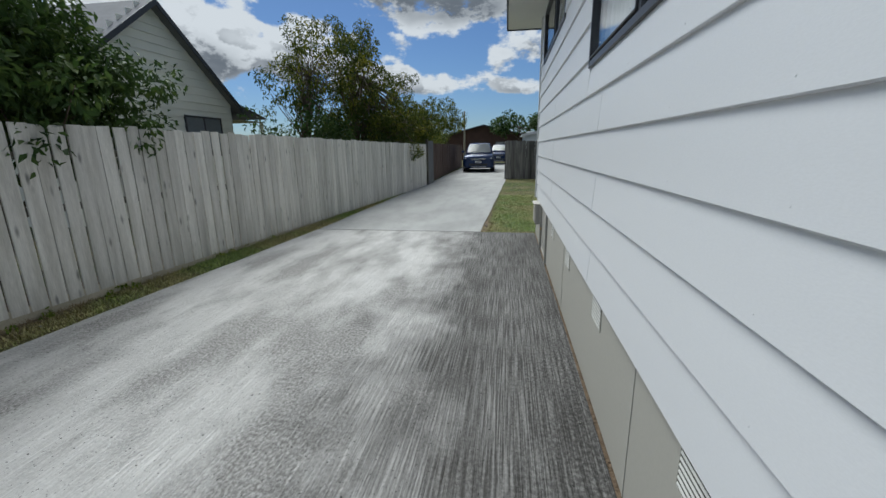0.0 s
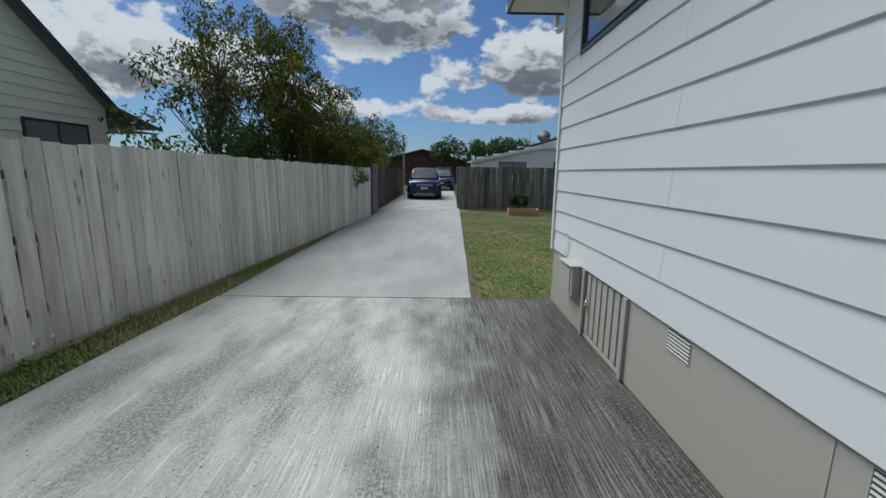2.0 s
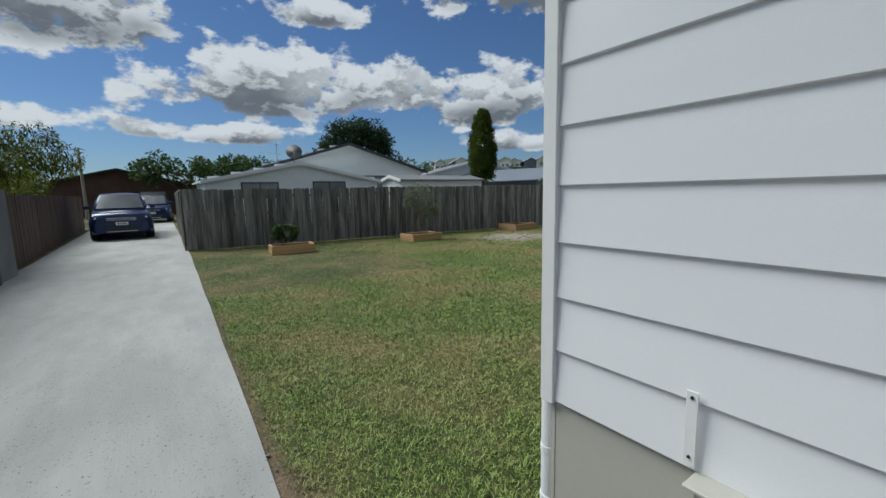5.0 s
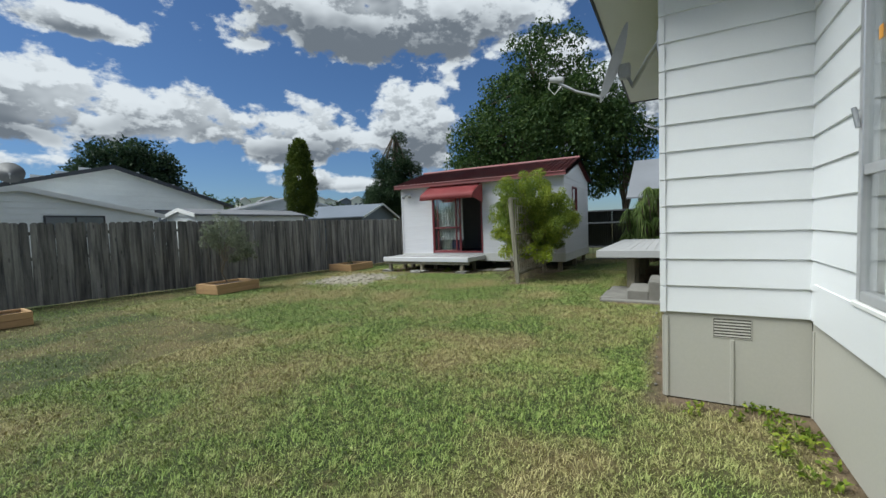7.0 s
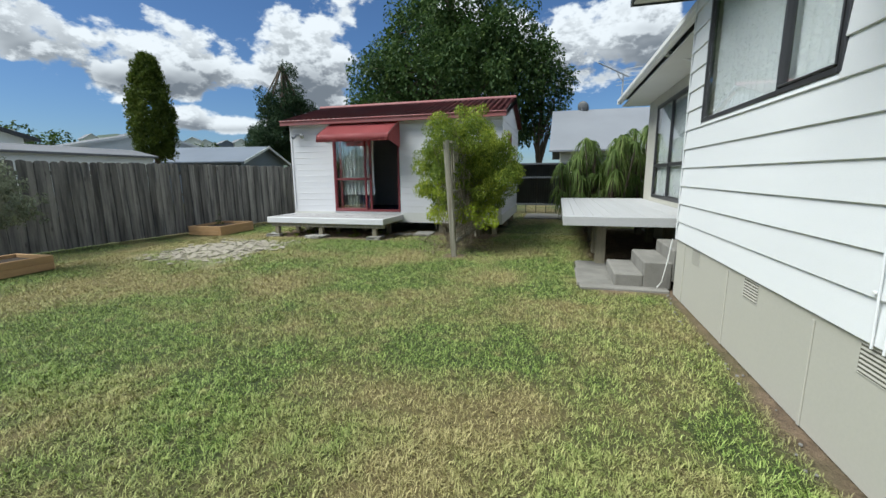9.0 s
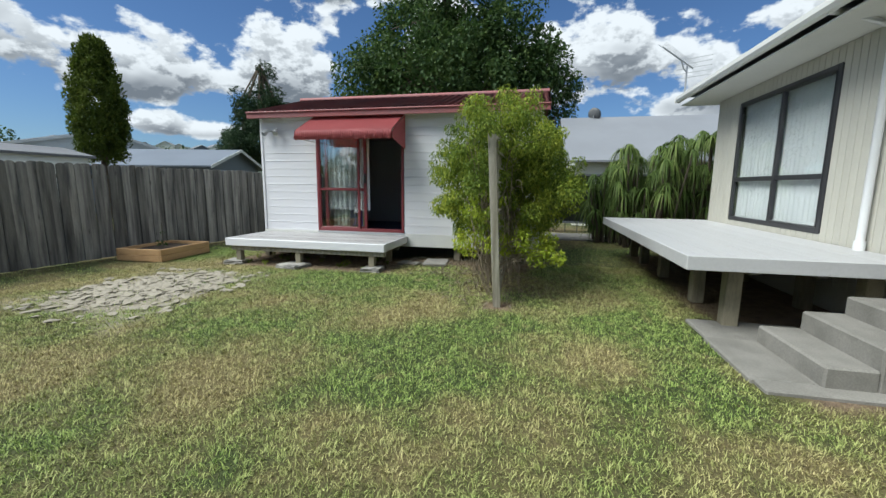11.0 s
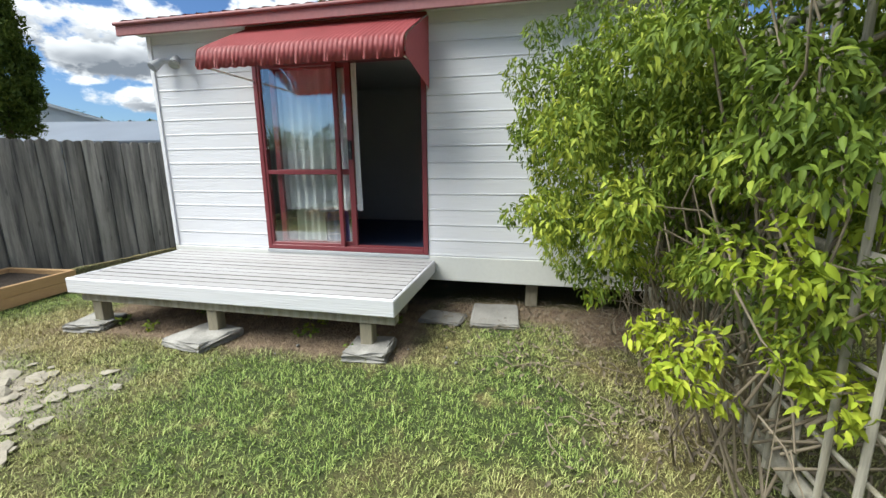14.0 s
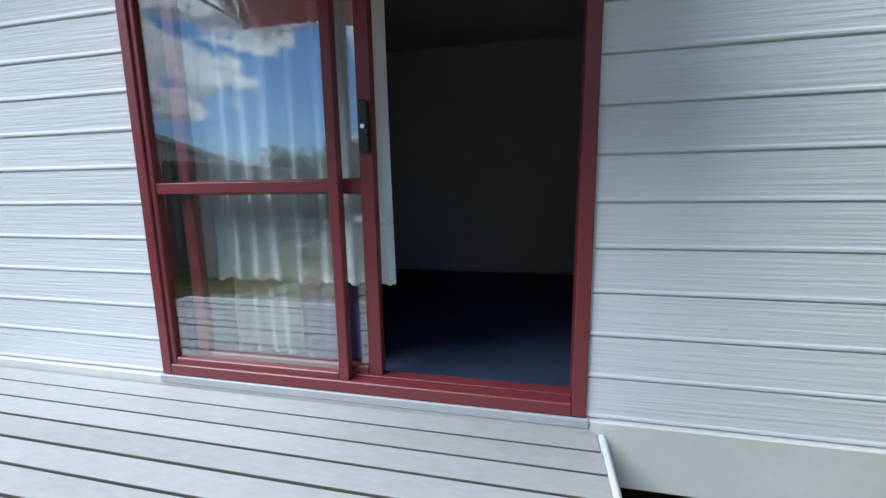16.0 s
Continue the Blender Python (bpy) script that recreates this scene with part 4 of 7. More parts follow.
part("lid", box_bm(0.42, 0.115, 0.016, 0.004, (0.81, 0.057, 0.635)), M_BASE, mb, "sloping white-edged lid")
st = thing("metal_strip", "narrow white metal strip bent off the boards", "strip")
st.matrix_basis = MD
part("strip", box_bm(0.036, 0.004, 0.25, 0.001, (0.585, 0.036, 0.67)), M_TRIM, st)
for z in (0.70, 0.90):
    part("screw", tube(bmesh.new(), [(0.585, 0.036, z), (0.585, 0.042, z)], 0.006, 6), M_BLACK, st)
ad = thing("access_door", "grey slatted timber underfloor door with a padlock", "door")
ad.matrix_basis = MD
part("jamb", box_bm(0.05, 0.06, 0.64, 0.004, (1.125, -0.005, 0.0)), M_BASE, ad)
part("jamb", box_bm(0.05, 0.06, 0.64, 0.004, (2.005, -0.005, 0.0)), M_BASE, ad)
for z in (0.12, 0.50):
    part("rail", box_bm(0.80, 0.022, 0.075, 0.003, (1.565, -0.035, z)), M_BASE, ad)
for i in range(7):
    part("slat", box_bm(0.092, 0.018, 0.585, 0.004, (1.205 + i * 0.122, -0.013, 0.04)), M_BASE, ad)
# black sheet added in place of the unlit underfloor behind the slats
part("void_backing", box_bm(0.82, 0.01, 0.6, 0, (1.565, -0.6, 0.03)), M_BLACK, ad)
part("hasp", box_bm(0.07, 0.006, 0.024, 0.002, (1.19, 0.0, 0.36)), M_GALV, ad)
lock = part("padlock", box_bm(0.036, 0.018, 0.042, 0.004, (1.205, 0.014, 0.29)), M_BRASS, ad, "small brass padlock")
part("shackle", tube(bmesh.new(), [(1.192, 0.014, 0.33), (1.192, 0.014, 0.35), (1.205, 0.014, 0.362), (1.218, 0.014, 0.35), (1.218, 0.014, 0.33)], 0.004, 6), M_CHROME, lock)

# satellite dish on the projection corner
sdh = thing("satellite_dish", "grey satellite dish on an arm below the eave", "satellite dish", (3.4, 0.88, 2.7))
bm = bmesh.new()
rings = []
for i in range(7):
    r = 0.33 * i / 6
    ring = []
    for k in range(24):
        a = 2 * math.pi * k / 24
        ring.append(bm.verts.new((r * math.cos(a), 0.17 * r * r / 0.33, r * 1.05 * math.sin(a))) if i else None)
    rings.append(ring)
c0 = bm.verts.new((0, 0, 0))
for k in range(24):
    bm.faces.new((c0, rings[1][k], rings[1][(k + 1) % 24]))
    for i in range(1, 6):
        bm.faces.new((rings[i][k], rings[i + 1][k], rings[i + 1][(k + 1) % 24], rings[i][(k + 1) % 24]))
ext = bmesh.ops.solidify(bm, geom=bm.faces[:], thickness=0.012)
mdish = Matrix.Translation((0.46, 0.33, 0.10)) @ pose(0, 0, 0, 0, 0, 7) @ pose(0, 0, 0, 21, 0, 0)
part("reflector", bm, M_DISHGREY, sdh, m=mdish)
part("arm", tube(bmesh.new(), [(0.45, 0.47, -0.17), (0.46, 0.72, -0.06), (0.47, 0.88, 0.05)], 0.014, 8), M_GALV, sdh)
part("receiver", tube(bmesh.new(), [(0.47, 0.84, 0.07), (0.47, 0.97, 0.10)], [0.035, 0.028], 10), M_DISHGREY, sdh)
part("receiver", tube(bmesh.new(), [(0.47, 0.97, 0.10), (0.47, 0.985, 0.02), (0.47, 0.93, -0.05), (0.47, 0.86, 0.02)], 0.006, 6), M_TRIM, sdh, "looped white cable")
part("mount", tube(bmesh.new(), [(-0.03, 0.0, 0.05), (0.12, 0.08, -0.0), (0.42, 0.22, -0.12), (0.46, 0.27, 0.0)], 0.02, 8), M_GALV, sdh)
part("bracket", box_bm(0.07, 0.10, 0.13, 0.01, (0.46, 0.29, -0.03)), M_DISHGREY, sdh)
part("plate", box_bm(0.14, 0.02, 0.16, 0.004, (0.02, 0.005, -0.03)), M_GALV, sdh)

for du in (0.0, 0.075):
    cb = loose("dish_cable", tube(bmesh.new(), [(3.98 + du, 0.888, 0.66), (4.0 + du, 0.888, 1.2), (4.02 + du * 1.3, 0.888, 2.2), (4.0 + du, 0.888, 3.1), (3.9, 0.895, 3.46)], 0.006, 6), M_SIDING, "thin white painted cable running down the boards", "cable")
    for z in (0.9, 1.3, 1.7, 2.1):
        part("clip", box_bm(0.022, 0.014, 0.012, 0.002, (4.0 + du + 0.012, 0.888, z)), M_TRIM, cb)

# TV aerial at the far end of the deck roof
an = thing("tv_aerial", "grey metal roof television aerial on a short mast", "aerial", (13.55, 0.78, 3.36))
part("mast", tube(bmesh.new(), [(0, 0, 0), (0, 0, 0.52)], 0.018, 8), M_DISHGREY, an)
BOOM0, BOOM1 = Vector((0.12, -0.14, 0.47)), Vector((-0.72, 0.66, 0.66))
part("boom", tube(bmesh.new(), [BOOM0, BOOM1], 0.016, 6), M_DISHGREY, an)
part("brace", tube(bmesh.new(), [(0, 0, 0.36), (-0.12, 0.10, 0.42), (-0.2, 0.17, 0.54)], 0.012, 6), M_DISHGREY, an)
for i in range(20):
    p = BOOM0.lerp(BOOM1, i / 19)
    part("element", tube(bmesh.new(), [p + Vector((-0.055, -0.06, 0.06)), p, p + Vector((0.055, 0.06, 0.06))], 0.006, 5), M_DISHGREY, an)
for i in range(5):
    part("reflector_rod", tube(bmesh.new(), [(-0.08, -0.42, 0.30 + i * 0.09), (0.26, 0.12, 0.30 + i * 0.09)], 0.006, 5), M_DISHGREY, an)


# ---- decks and steps ----
def plank_set(parent, x0, x1, y0, y1, z, w, material, t=0.03):
    """Deck boards running along x."""
    n = max(1, round((y1 - y0) / w))
    for i in range(n):
        a, b = y0 + (y1 - y0) * i / n, y0 + (y1 - y0) * (i + 1) / n
        part("deck_board", box_bm(x1 - x0, b - a - 0.004, t, 0.003, ((x0 + x1) / 2, (a + b) / 2, z - t + (0.0015 if i % 3 else 0))), material, parent)


deck = thing("deck", "white painted timber house deck on short posts", "deck", (0, 0, 0))
plank_set(deck, 8.41, 13.58, 0.12, 2.12, 0.80, 0.14, M_DECKX)
for nm, a in (("edge_board", (8.385, 8.41, 0.12, 2.145, 0.665, 0.803)), ("edge_board", (8.41, 13.6, 2.12, 2.145, 0.665, 0.803)), ("edge_board", (13.58, 13.605, 0.12, 2.12, 0.665, 0.803))):
    part(nm, span(*a, 0.005), M_DECKX, deck)
# bearers under the boards take the dark timber colour
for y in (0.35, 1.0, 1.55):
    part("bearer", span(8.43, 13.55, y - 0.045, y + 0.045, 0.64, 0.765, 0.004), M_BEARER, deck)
for x, y in ((8.85, 1.55), (9.82, 1.53), (11.35, 1.5), (12.6, 1.5), (13.45, 1.5), (9.82, 0.35), (11.35, 0.35), (12.6, 0.35), (8.85, 0.35)):
    part("post", box_bm(0.145, 0.145, 0.64, 0.008, (x, y, 0.0)), M_PILE, deck)
slab_ = thing("concrete_slab", "cracked grey concrete slab at the foot of the steps", "slab", (0, 0, 0))
part("slab", span(7.28, 8.95, 0.88, 1.92, -0.06, 0.022, 0.012), M_CONC2, slab_)
part("slab", span(7.45, 8.35, 1.52, 1.95, -0.05, 0.03, 0.012), M_CONC2, slab_, "second paving slab")
stp = thing("concrete_steps", "three worn grey concrete steps beside the deck", "steps", (0, 0, 0))
for i, (y0, y1, z) in enumerate(((1.16, 1.5, 0.18), (0.84, 1.165, 0.345), (0.50, 0.845, 0.505))):
    part("step", span(7.42, 8.36, y0, y1, 0.0 if i < 2 else 0.1, z, 0.015), M_CONC2, stp)
cable = loose("hanging_cable", tube(bmesh.new(), [(7.30, 0.90, 0.66), (7.31, 0.93, 0.4), (7.33, 0.97, 0.12), (7.42, 1.0, 0.025)], 0.008, 6), M_TRIM, "thin white cable hanging down the wall corner", "cable")


# ---- sleep-out (garden cabin) ----
SX, SY0, SY1, SXB = 11.78, 3.53, 9.2, 15.45
RIDGE = (13.55, 3.42)
shed = tagged(new("cabin_wall_front"), "white weatherboard cabin front with a red sliding door", "wall", "", "structure")
DOORH = (SY1 - 7.95, SY1 - 6.10, 0.515, 2.47)
MS = wall_axes(SX, SY1, -90) @ Matrix.Diagonal((1, -1, 1, 1))     # u from the left corner towards -y, outward -x
shed.matrix_basis = MS
part("lining", holed(SY1 - SY0, 0.30, 2.80, 0.09, [DOORH]), M_INWALL, shed)
clad(shed, Matrix(), SY1 - SY0, 0.357, 2.80, 0.1555, [DOORH], M_SHEDBOARD, 0.014, 0.005, bull=True)
part("base_board", box_bm(SY1 - SY0, 0.034, 0.250, 0.004, ((SY1 - SY0) / 2, 0.012, 0.255)), M_SHEDBASE, shed)
part("corner_board", box_bm(0.05, 0.026, 2.28, 0.004, (0.024, 0.016, 0.51)), M_SHEDBOARD, shed)
for nm, m, L in (("cabin_wall_left", wall_axes(SXB, SY1, 180) @ Matrix.Diagonal((1, -1, 1, 1)), SXB - SX), ("cabin_wall_right", wall_axes(SX, SY0, 0) @ Matrix.Diagonal((1, -1, 1, 1)), SXB - SX)):
    w = tagged(new(nm), "white weatherboard cabin gable wall", "wall", "", "structure")
    w.matrix_basis = m
    hole = [(1.0, 1.7, 1.75, 2.5)] if nm.endswith("right") else []
    part("lining", holed(L, 0.30, 2.72, 0.09, hole), M_INWALL, w)
    clad(w, Matrix(), L, 0.357, 2.72, 0.1555, hole, M_SHEDBOARD, 0.014, 0.005, bull=True)
    part("base_board", box_bm(L, 0.034, 0.235, 0.004, (L / 2, 0.012, 0.255)), M_SHEDBASE, w)
    bm = bmesh.new()
    pk = RIDGE[0] - SX if nm.endswith("right") else SXB - RIDGE[0]
    fr = [bm.verts.new((a, 0.012, z)) for a, z in ((0, 2.722), (L, 2.722), (L, 2.80), (pk, RIDGE[1] - 0.05), (0, 2.80))]
    bk = [bm.verts.new((v.co.x, -0.09, v.co.z)) for v in fr]
    bm.faces.new(fr)
    bm.faces.new(bk[::-1])
    for i in range(5):
        bm.faces.new((fr[i], bk[i], bk[(i + 1) % 5], fr[(i + 1) % 5]))
    part("gable", bm, M_SHEDBOARD, w)
    if hole:
        part("window_frame", frame_bm(*hole[0], 0.045, -0.05, 0.035), M_RED, w)
        g = part("pane", box_bm(0.66, 0.005, 0.7, 0, (1.35, 0, 1.78)), M_GLASS, w)
        g.visible_shadow = False
w = setting("cabin_wall_back", holed(SY1 - SY0, 0.3, 2.8, 0.09, []), M_INWALL, "plain back wall of the cabin")
w.matrix_basis = wall_axes(SXB, SY0, 90) @ Matrix.Diagonal((1, -1, 1, 1))
setting("cabin_floor", span(SX + 0.01, SXB - 0.01, SY0 + 0.02, SY1 - 0.02, 0.40, 0.528, 0), M_CARPET, "dark navy carpet floor inside the cabin", "floor")
bm = span(SX + 0.09, SXB - 0.09, SY0 + 0.09, SY1 - 0.09, 2.55, 2.57, 0)
tagged(part("cabin_ceiling", bm, M_INWALL), "plain grey cabin ceiling", "ceiling", "", "structure")
setting("cabin_partition", span(SX + 2.3, SX + 2.38, SY0 + 0.1, SY1 - 0.1, 0.530, 2.545, 0), M_INWALL, "plain grey room wall inside the cabin", "wall")

rf = tagged(new("cabin_roof"), "weathered dull red corrugated steel cabin roof", "roof", "", "structure")


def corrugated(p00, p10, p01, n, amp, lift=(0, 0, 1), thick=0.003):
    """A ribbed sheet: ribs counted along p00-p10, running along p00-p01."""
    bm = bmesh.new()
    a, b, c = Vector(p00), Vector(p10), Vector(p01)
    up = Vector(lift)
    rows = []
    for i in range(n * 4 + 1):
        t = i / (n * 4)
        o = up * (amp * math.sin(2 * math.pi * n * t))
        rows.append((bm.verts.new(a.lerp(b, t) + o), bm.verts.new(a.lerp(b, t) + (c - a) + o)))
    for p, q in zip(rows, rows[1:]):
        f = bm.faces.new((p[0], q[0], q[1], p[1]))
        f.smooth = True
    bmesh.ops.solidify(bm, geom=bm.faces[:], thickness=thick)
    return bm


EX = 11.52
part("roof_sheet", corrugated((EX, SY0 - 0.12, 2.87), (EX, SY1 + 0.12, 2.87), (RIDGE[0], SY0 - 0.12, RIDGE[1] + 0.05), 40, 0.012), M_ROOFRED, rf)
part("roof_sheet", corrugated((15.72, SY0 - 0.12, 2.87), (15.72, SY1 + 0.12, 2.87), (RIDGE[0], SY0 - 0.12, RIDGE[1] + 0.05), 40, 0.012), M_ROOFRED, rf)
part("ridge_cap", tube(bmesh.new(), [(RIDGE[0], SY0 - 0.12, RIDGE[1] + 0.05), (RIDGE[0], SY1 + 0.12, RIDGE[1] + 0.05)], 0.06, 8), M_ROOFRED, rf)
part("fascia", span(EX, EX + 0.025, SY0 - 0.12, SY1 + 0.12, 2.735, 2.852, 0.006), M_ROOFRED, rf, "red front fascia gutter")
part("gutter_lip", tube(bmesh.new(), [(EX - 0.01, SY0 - 0.12, 2.845), (EX - 0.01, SY1 + 0.12, 2.845)], 0.018, 8), M_ROOFRED, rf)
part("soffit", span(EX + 0.025, SX + 0.02, SY0 - 0.1, SY1 + 0.1, 2.795, 2.812, 0), M_TRIM, rf)
for y in (SY0 - 0.13, SY1 + 0.11):
    for x0, x1 in ((EX, RIDGE[0]), (15.72, RIDGE[0])):
        bm = bmesh.new()
        q = [bm.verts.new(p) for p in ((x0, y, 2.74), (x0, y, 2.86), (x1, y, RIDGE[1] + 0.04), (x1, y, RIDGE[1] - 0.08))]
        bm.faces.new(q)
        bmesh.ops.solidify(bm, geom=bm.faces[:], thickness=0.022)
        part("barge_board", bm, M_TRIM, rf)

# piles under the cabin
for x, y in ((SX + 0.12, 5.05), (SX + 0.12, 3.7), (SX + 0.12, 7.2), (SX + 0.12, 8.9), (13.6, 3.65), (15.2, 3.65), (13.6, 6.5), (13.6, 9.0)):
    loose("pile", box_bm(0.12, 0.12, 0.30, 0.006, (x, y, 0.0)), M_PILE, "square timber foundation pile under the cabin", "pile", "cabin piles")

# sliding door
sld = thing("sliding_door", "brick red aluminium sliding door standing half open", "door")
sld.matrix_basis = MS
d0, d1 = DOORH[0], DOORH[1]
part("frame", frame_bm(d0, d1, 0.515, 2.47, 0.05, -0.085, 0.03), M_RED, sld)
fx = part("fixed_panel", frame_bm(d0 + 0.03, d0 + 0.925, 0.55, 2.44, 0.045, -0.022, 0.02, (), ((d0 + 0.07, d0 + 0.90, 1.355),)), M_RED, sld)
sl = part("sliding_panel", frame_bm(d0 + 0.15, d0 + 1.052, 0.55, 2.44, 0.06, -0.07, -0.03, (), ((d0 + 0.20, d0 + 1.0, 1.355),)), M_RED, sld)
for a, b, y, who in ((d0 + 0.07, d0 + 0.885, 0.0, fx), (d0 + 0.205, d0 + 0.997, -0.05, sl)):
    for c, d in ((0.59, 1.335), (1.375, 2.40)):
        g = part("pane", box_bm(b - a, 0.005, d - c, 0, ((a + b) / 2, y, c)), M_GLASS, who)
        g.visible_shadow = False
part("track", box_bm(d1 - d0, 0.06, 0.012, 0.002, ((d0 + d1) / 2, -0.05, 0.563)), M_RED, sld)
lk = part("handle", box_bm(0.042, 0.022, 0.19, 0.006, (d0 + 1.022, -0.02, 1.48)), M_BLACK, sld, "black latch handle")
part("key_cylinder", tube(bmesh.new(), [(d0 + 1.022, -0.012, 1.575), (d0 + 1.022, -0.004, 1.575)], 0.009, 10), M_CHROME, lk)
part("door_sill", box_bm(d1 - d0 + 0.02, 0.05, 0.035, 0.003, ((d0 + d1) / 2, 0.012, 0.478)), M_DISHGREY, sld)

cu = thing("net_curtain", "white sheer net curtain with lace bands inside the door", "curtain")
cu.matrix_basis = MS
part("sheer", pleats(d0 + 0.10, d0 + 1.095, 0.93, 2.44, -0.115, 0.022, 9, hem=0.02, seed=7), M_CURTAIN, cu)
for z, h in ((0.945, 0.055), (1.19, 0.035)):
    part("lace_band", pleats(d0 + 0.10, d0 + 1.095, z, z + h, -0.112, 0.022, 9, seed=7), M_LACE, cu, "scalloped lace band")
dr = thing("drape", "pale green drape hanging behind the net curtain", "curtain")
dr.matrix_basis = MS
part("cloth", pleats(d0 + 0.26, d0 + 0.62, 0.58, 2.44, -0.17, 0.022, 4, seed=9), M_DRAPE, dr)
part("cloth", pleats(d0 + 0.62, d0 + 0.9, 0.56, 1.25, -0.18, 0.015, 3, seed=11), M_NAVY, dr, "navy cloth hanging low")
part("rail", tube(bmesh.new(), [(d0 - 0.05, -0.16, 2.45), (d1 + 0.05, -0.16, 2.45)], 0.012, 8), M_TRIM, dr)

# awning
aw = thing("awning", "red ribbed aluminium awning over the sliding door", "awning", (0, 0, 0))
AY0, AY1 = 6.08, 7.97


def awning_sheet():
    bm = bmesh.new()
    prof = [(SX - 0.02, 2.775), (SX - 0.33, 2.622), (SX - 0.66, 2.455), (SX - 0.715, 2.42), (SX - 0.738, 2.375), (SX - 0.745, 2.255)]
    n = 44
    rows = []
    for i in range(n * 3 + 1):
        t = i / (n * 3)
        y = AY0 + (AY1 - AY0) * t
        o = 0.0095 * math.sin(2 * math.pi * n * t)
        dip = 0.010 * abs(math.sin(math.pi * n * t / 2))
        rows.append([bm.verts.new((x - o * (0.3 + 0.7 * (j / 5)), y, z + o * (1 - j / 5) - (dip if j == 5 else 0))) for j, (x, z) in enumerate(prof)])
    for p, q in zip(rows, rows[1:]):
        for j in range(5):
            f = bm.faces.new((p[j], q[j], q[j + 1], p[j + 1]))
            f.smooth = True
    bmesh.ops.solidify(bm, geom=bm.faces[:], thickness=0.003)
    return bm


part("canopy", awning_sheet(), M_AWN, aw)


def awning_side(y, out, wall_z, front_z):
    """A ribbed end panel under the canopy, from the wall to its front roll."""
    bm = bmesh.new()
    over = [(0.024, 2.765), (0.33, 2.61), (0.655, 2.445), (0.72, 2.385), (0.742, 2.29)]

    def top(d):
        for (a, za), (b, zb) in zip(over, over[1:]):
            if d <= b:
                return za + (zb - za) * (d - a) / (b - a)
        return over[-1][1]
    fr, bk = [], []
    for i in range(49):
        d = 0.024 + 0.718 * i / 48
        o = out * 0.005 * math.sin(2 * math.pi * 16 * i / 48)
        lo = min(wall_z + (front_z - wall_z) * i / 48, top(d) - 0.01)
        fr.append((bm.verts.new((SX - d, y + o, lo)), bm.verts.new((SX - d, y + o, top(d)))))
        bk.append((bm.verts.new((SX - d, y + o - out * 0.004, lo)), bm.verts.new((SX - d, y + o - out * 0.004, top(d)))))
    for i in range(48):
        bm.faces.new((fr[i][0], fr[i + 1][0], fr[i + 1][1], fr[i][1]))
        bm.faces.new((bk[i][0], bk[i][1], bk[i + 1][1], bk[i + 1][0]))
        bm.faces.new((fr[i][0], bk[i][0], bk[i + 1][0], fr[i + 1][0]))
    return bm


part("side_panel", awning_side(AY0 - 0.012, -1, 2.13, 2.26), M_AWN, aw)
part("side_panel", awning_side(AY1 + 0.012, 1, 2.60, 2.27), M_AWN, aw)
for y in (AY0 + 0.03, AY1 - 0.03):
    part("stay", tube(bmesh.new(), [(SX - 0.03, y, 2.28), (SX - 0.72, y, 2.28)], 0.010, 6), M_TRIM, aw)
part("wall_rail", span(SX - 0.045, SX - 0.021, AY0, AY1, 2.765, 2.79, 0.003), M_AWN, aw)

# floodlight at the corner
fl = thing("floodlight", "twin white spotlights on the cabin corner", "outdoor light", (SX - 0.02, 8.86, 2.52))
part("base", tube(bmesh.new(), [(0, 0, 0), (-0.03, 0, 0)], 0.045, 12), M_TRIM, fl)
for y, z in ((0.10, -0.02), (-0.08, -0.01)):
    h = part("spot", tube(bmesh.new(), [(-0.03, y * 0.3, 0.0), (-0.07, y, z + 0.02), (-0.16, y * 1.5, z - 0.06)], [0.018, 0.032, 0.055], 12), M_DISHGREY, fl)
    part("lens", tube(bmesh.new(), [(-0.158, y * 1.5, z - 0.058), (-0.166, y * 1.52, z - 0.065)], 0.045, 12), M_LAMP, h)

# cabin deck
cd = thing("cabin_deck", "white painted board deck on timber piles before the door", "deck", (0, 0, 0))
rng = random.Random(17)
for i in range(11):
    a = 10.522 + i * 0.1119
    gap = rng.choice((0.006, 0.008, 0.010, 0.012))
    me = mesh_of("deck_board", box_bm(0.1119 - gap, 3.03, 0.03, 0.0015, (a + 0.056, 7.575, 0.429 + rng.uniform(0, 0.003))), M_DECK)
    # the sawn edges between the boards are coloured dark, so the seams show
    me.materials.append(M_BEARER)
    for face in me.polygons:
        face.material_index = 1 if abs(face.normal.x) > 0.5 else 0
    part("deck_board", me, M_DECK, cd, m=pose(0, 0, 0, 0, 0, rng.uniform(-0.03, 0.03)))
for a in ((10.478, 10.518, 6.03, 9.12, 0.325, 0.463), (10.522, 11.753, 6.03, 6.058, 0.325, 0.463), (10.522, 11.753, 9.092, 9.12, 0.325, 0.463)):
    part("edge_board", span(*a, 0.009), M_SHEDBOARD, cd)
part("bearer", span(10.54, 10.63, 6.05, 9.05, 0.24, 0.325, 0.004), M_POST, cd, "weathered front bearer")
part("bearer", span(11.4, 11.49, 6.1, 9.05, 0.24, 0.325, 0.004), M_BEARER, cd)
for y in (6.30, 7.7, 8.92):
    part("post", box_bm(0.10, 0.10, 0.255, 0.005, (10.61, y, 0.0)), M_PILE, cd)
    part("post", box_bm(0.10, 0.10, 0.255, 0.005, (11.445, y, 0.0)), M_PILE, cd)


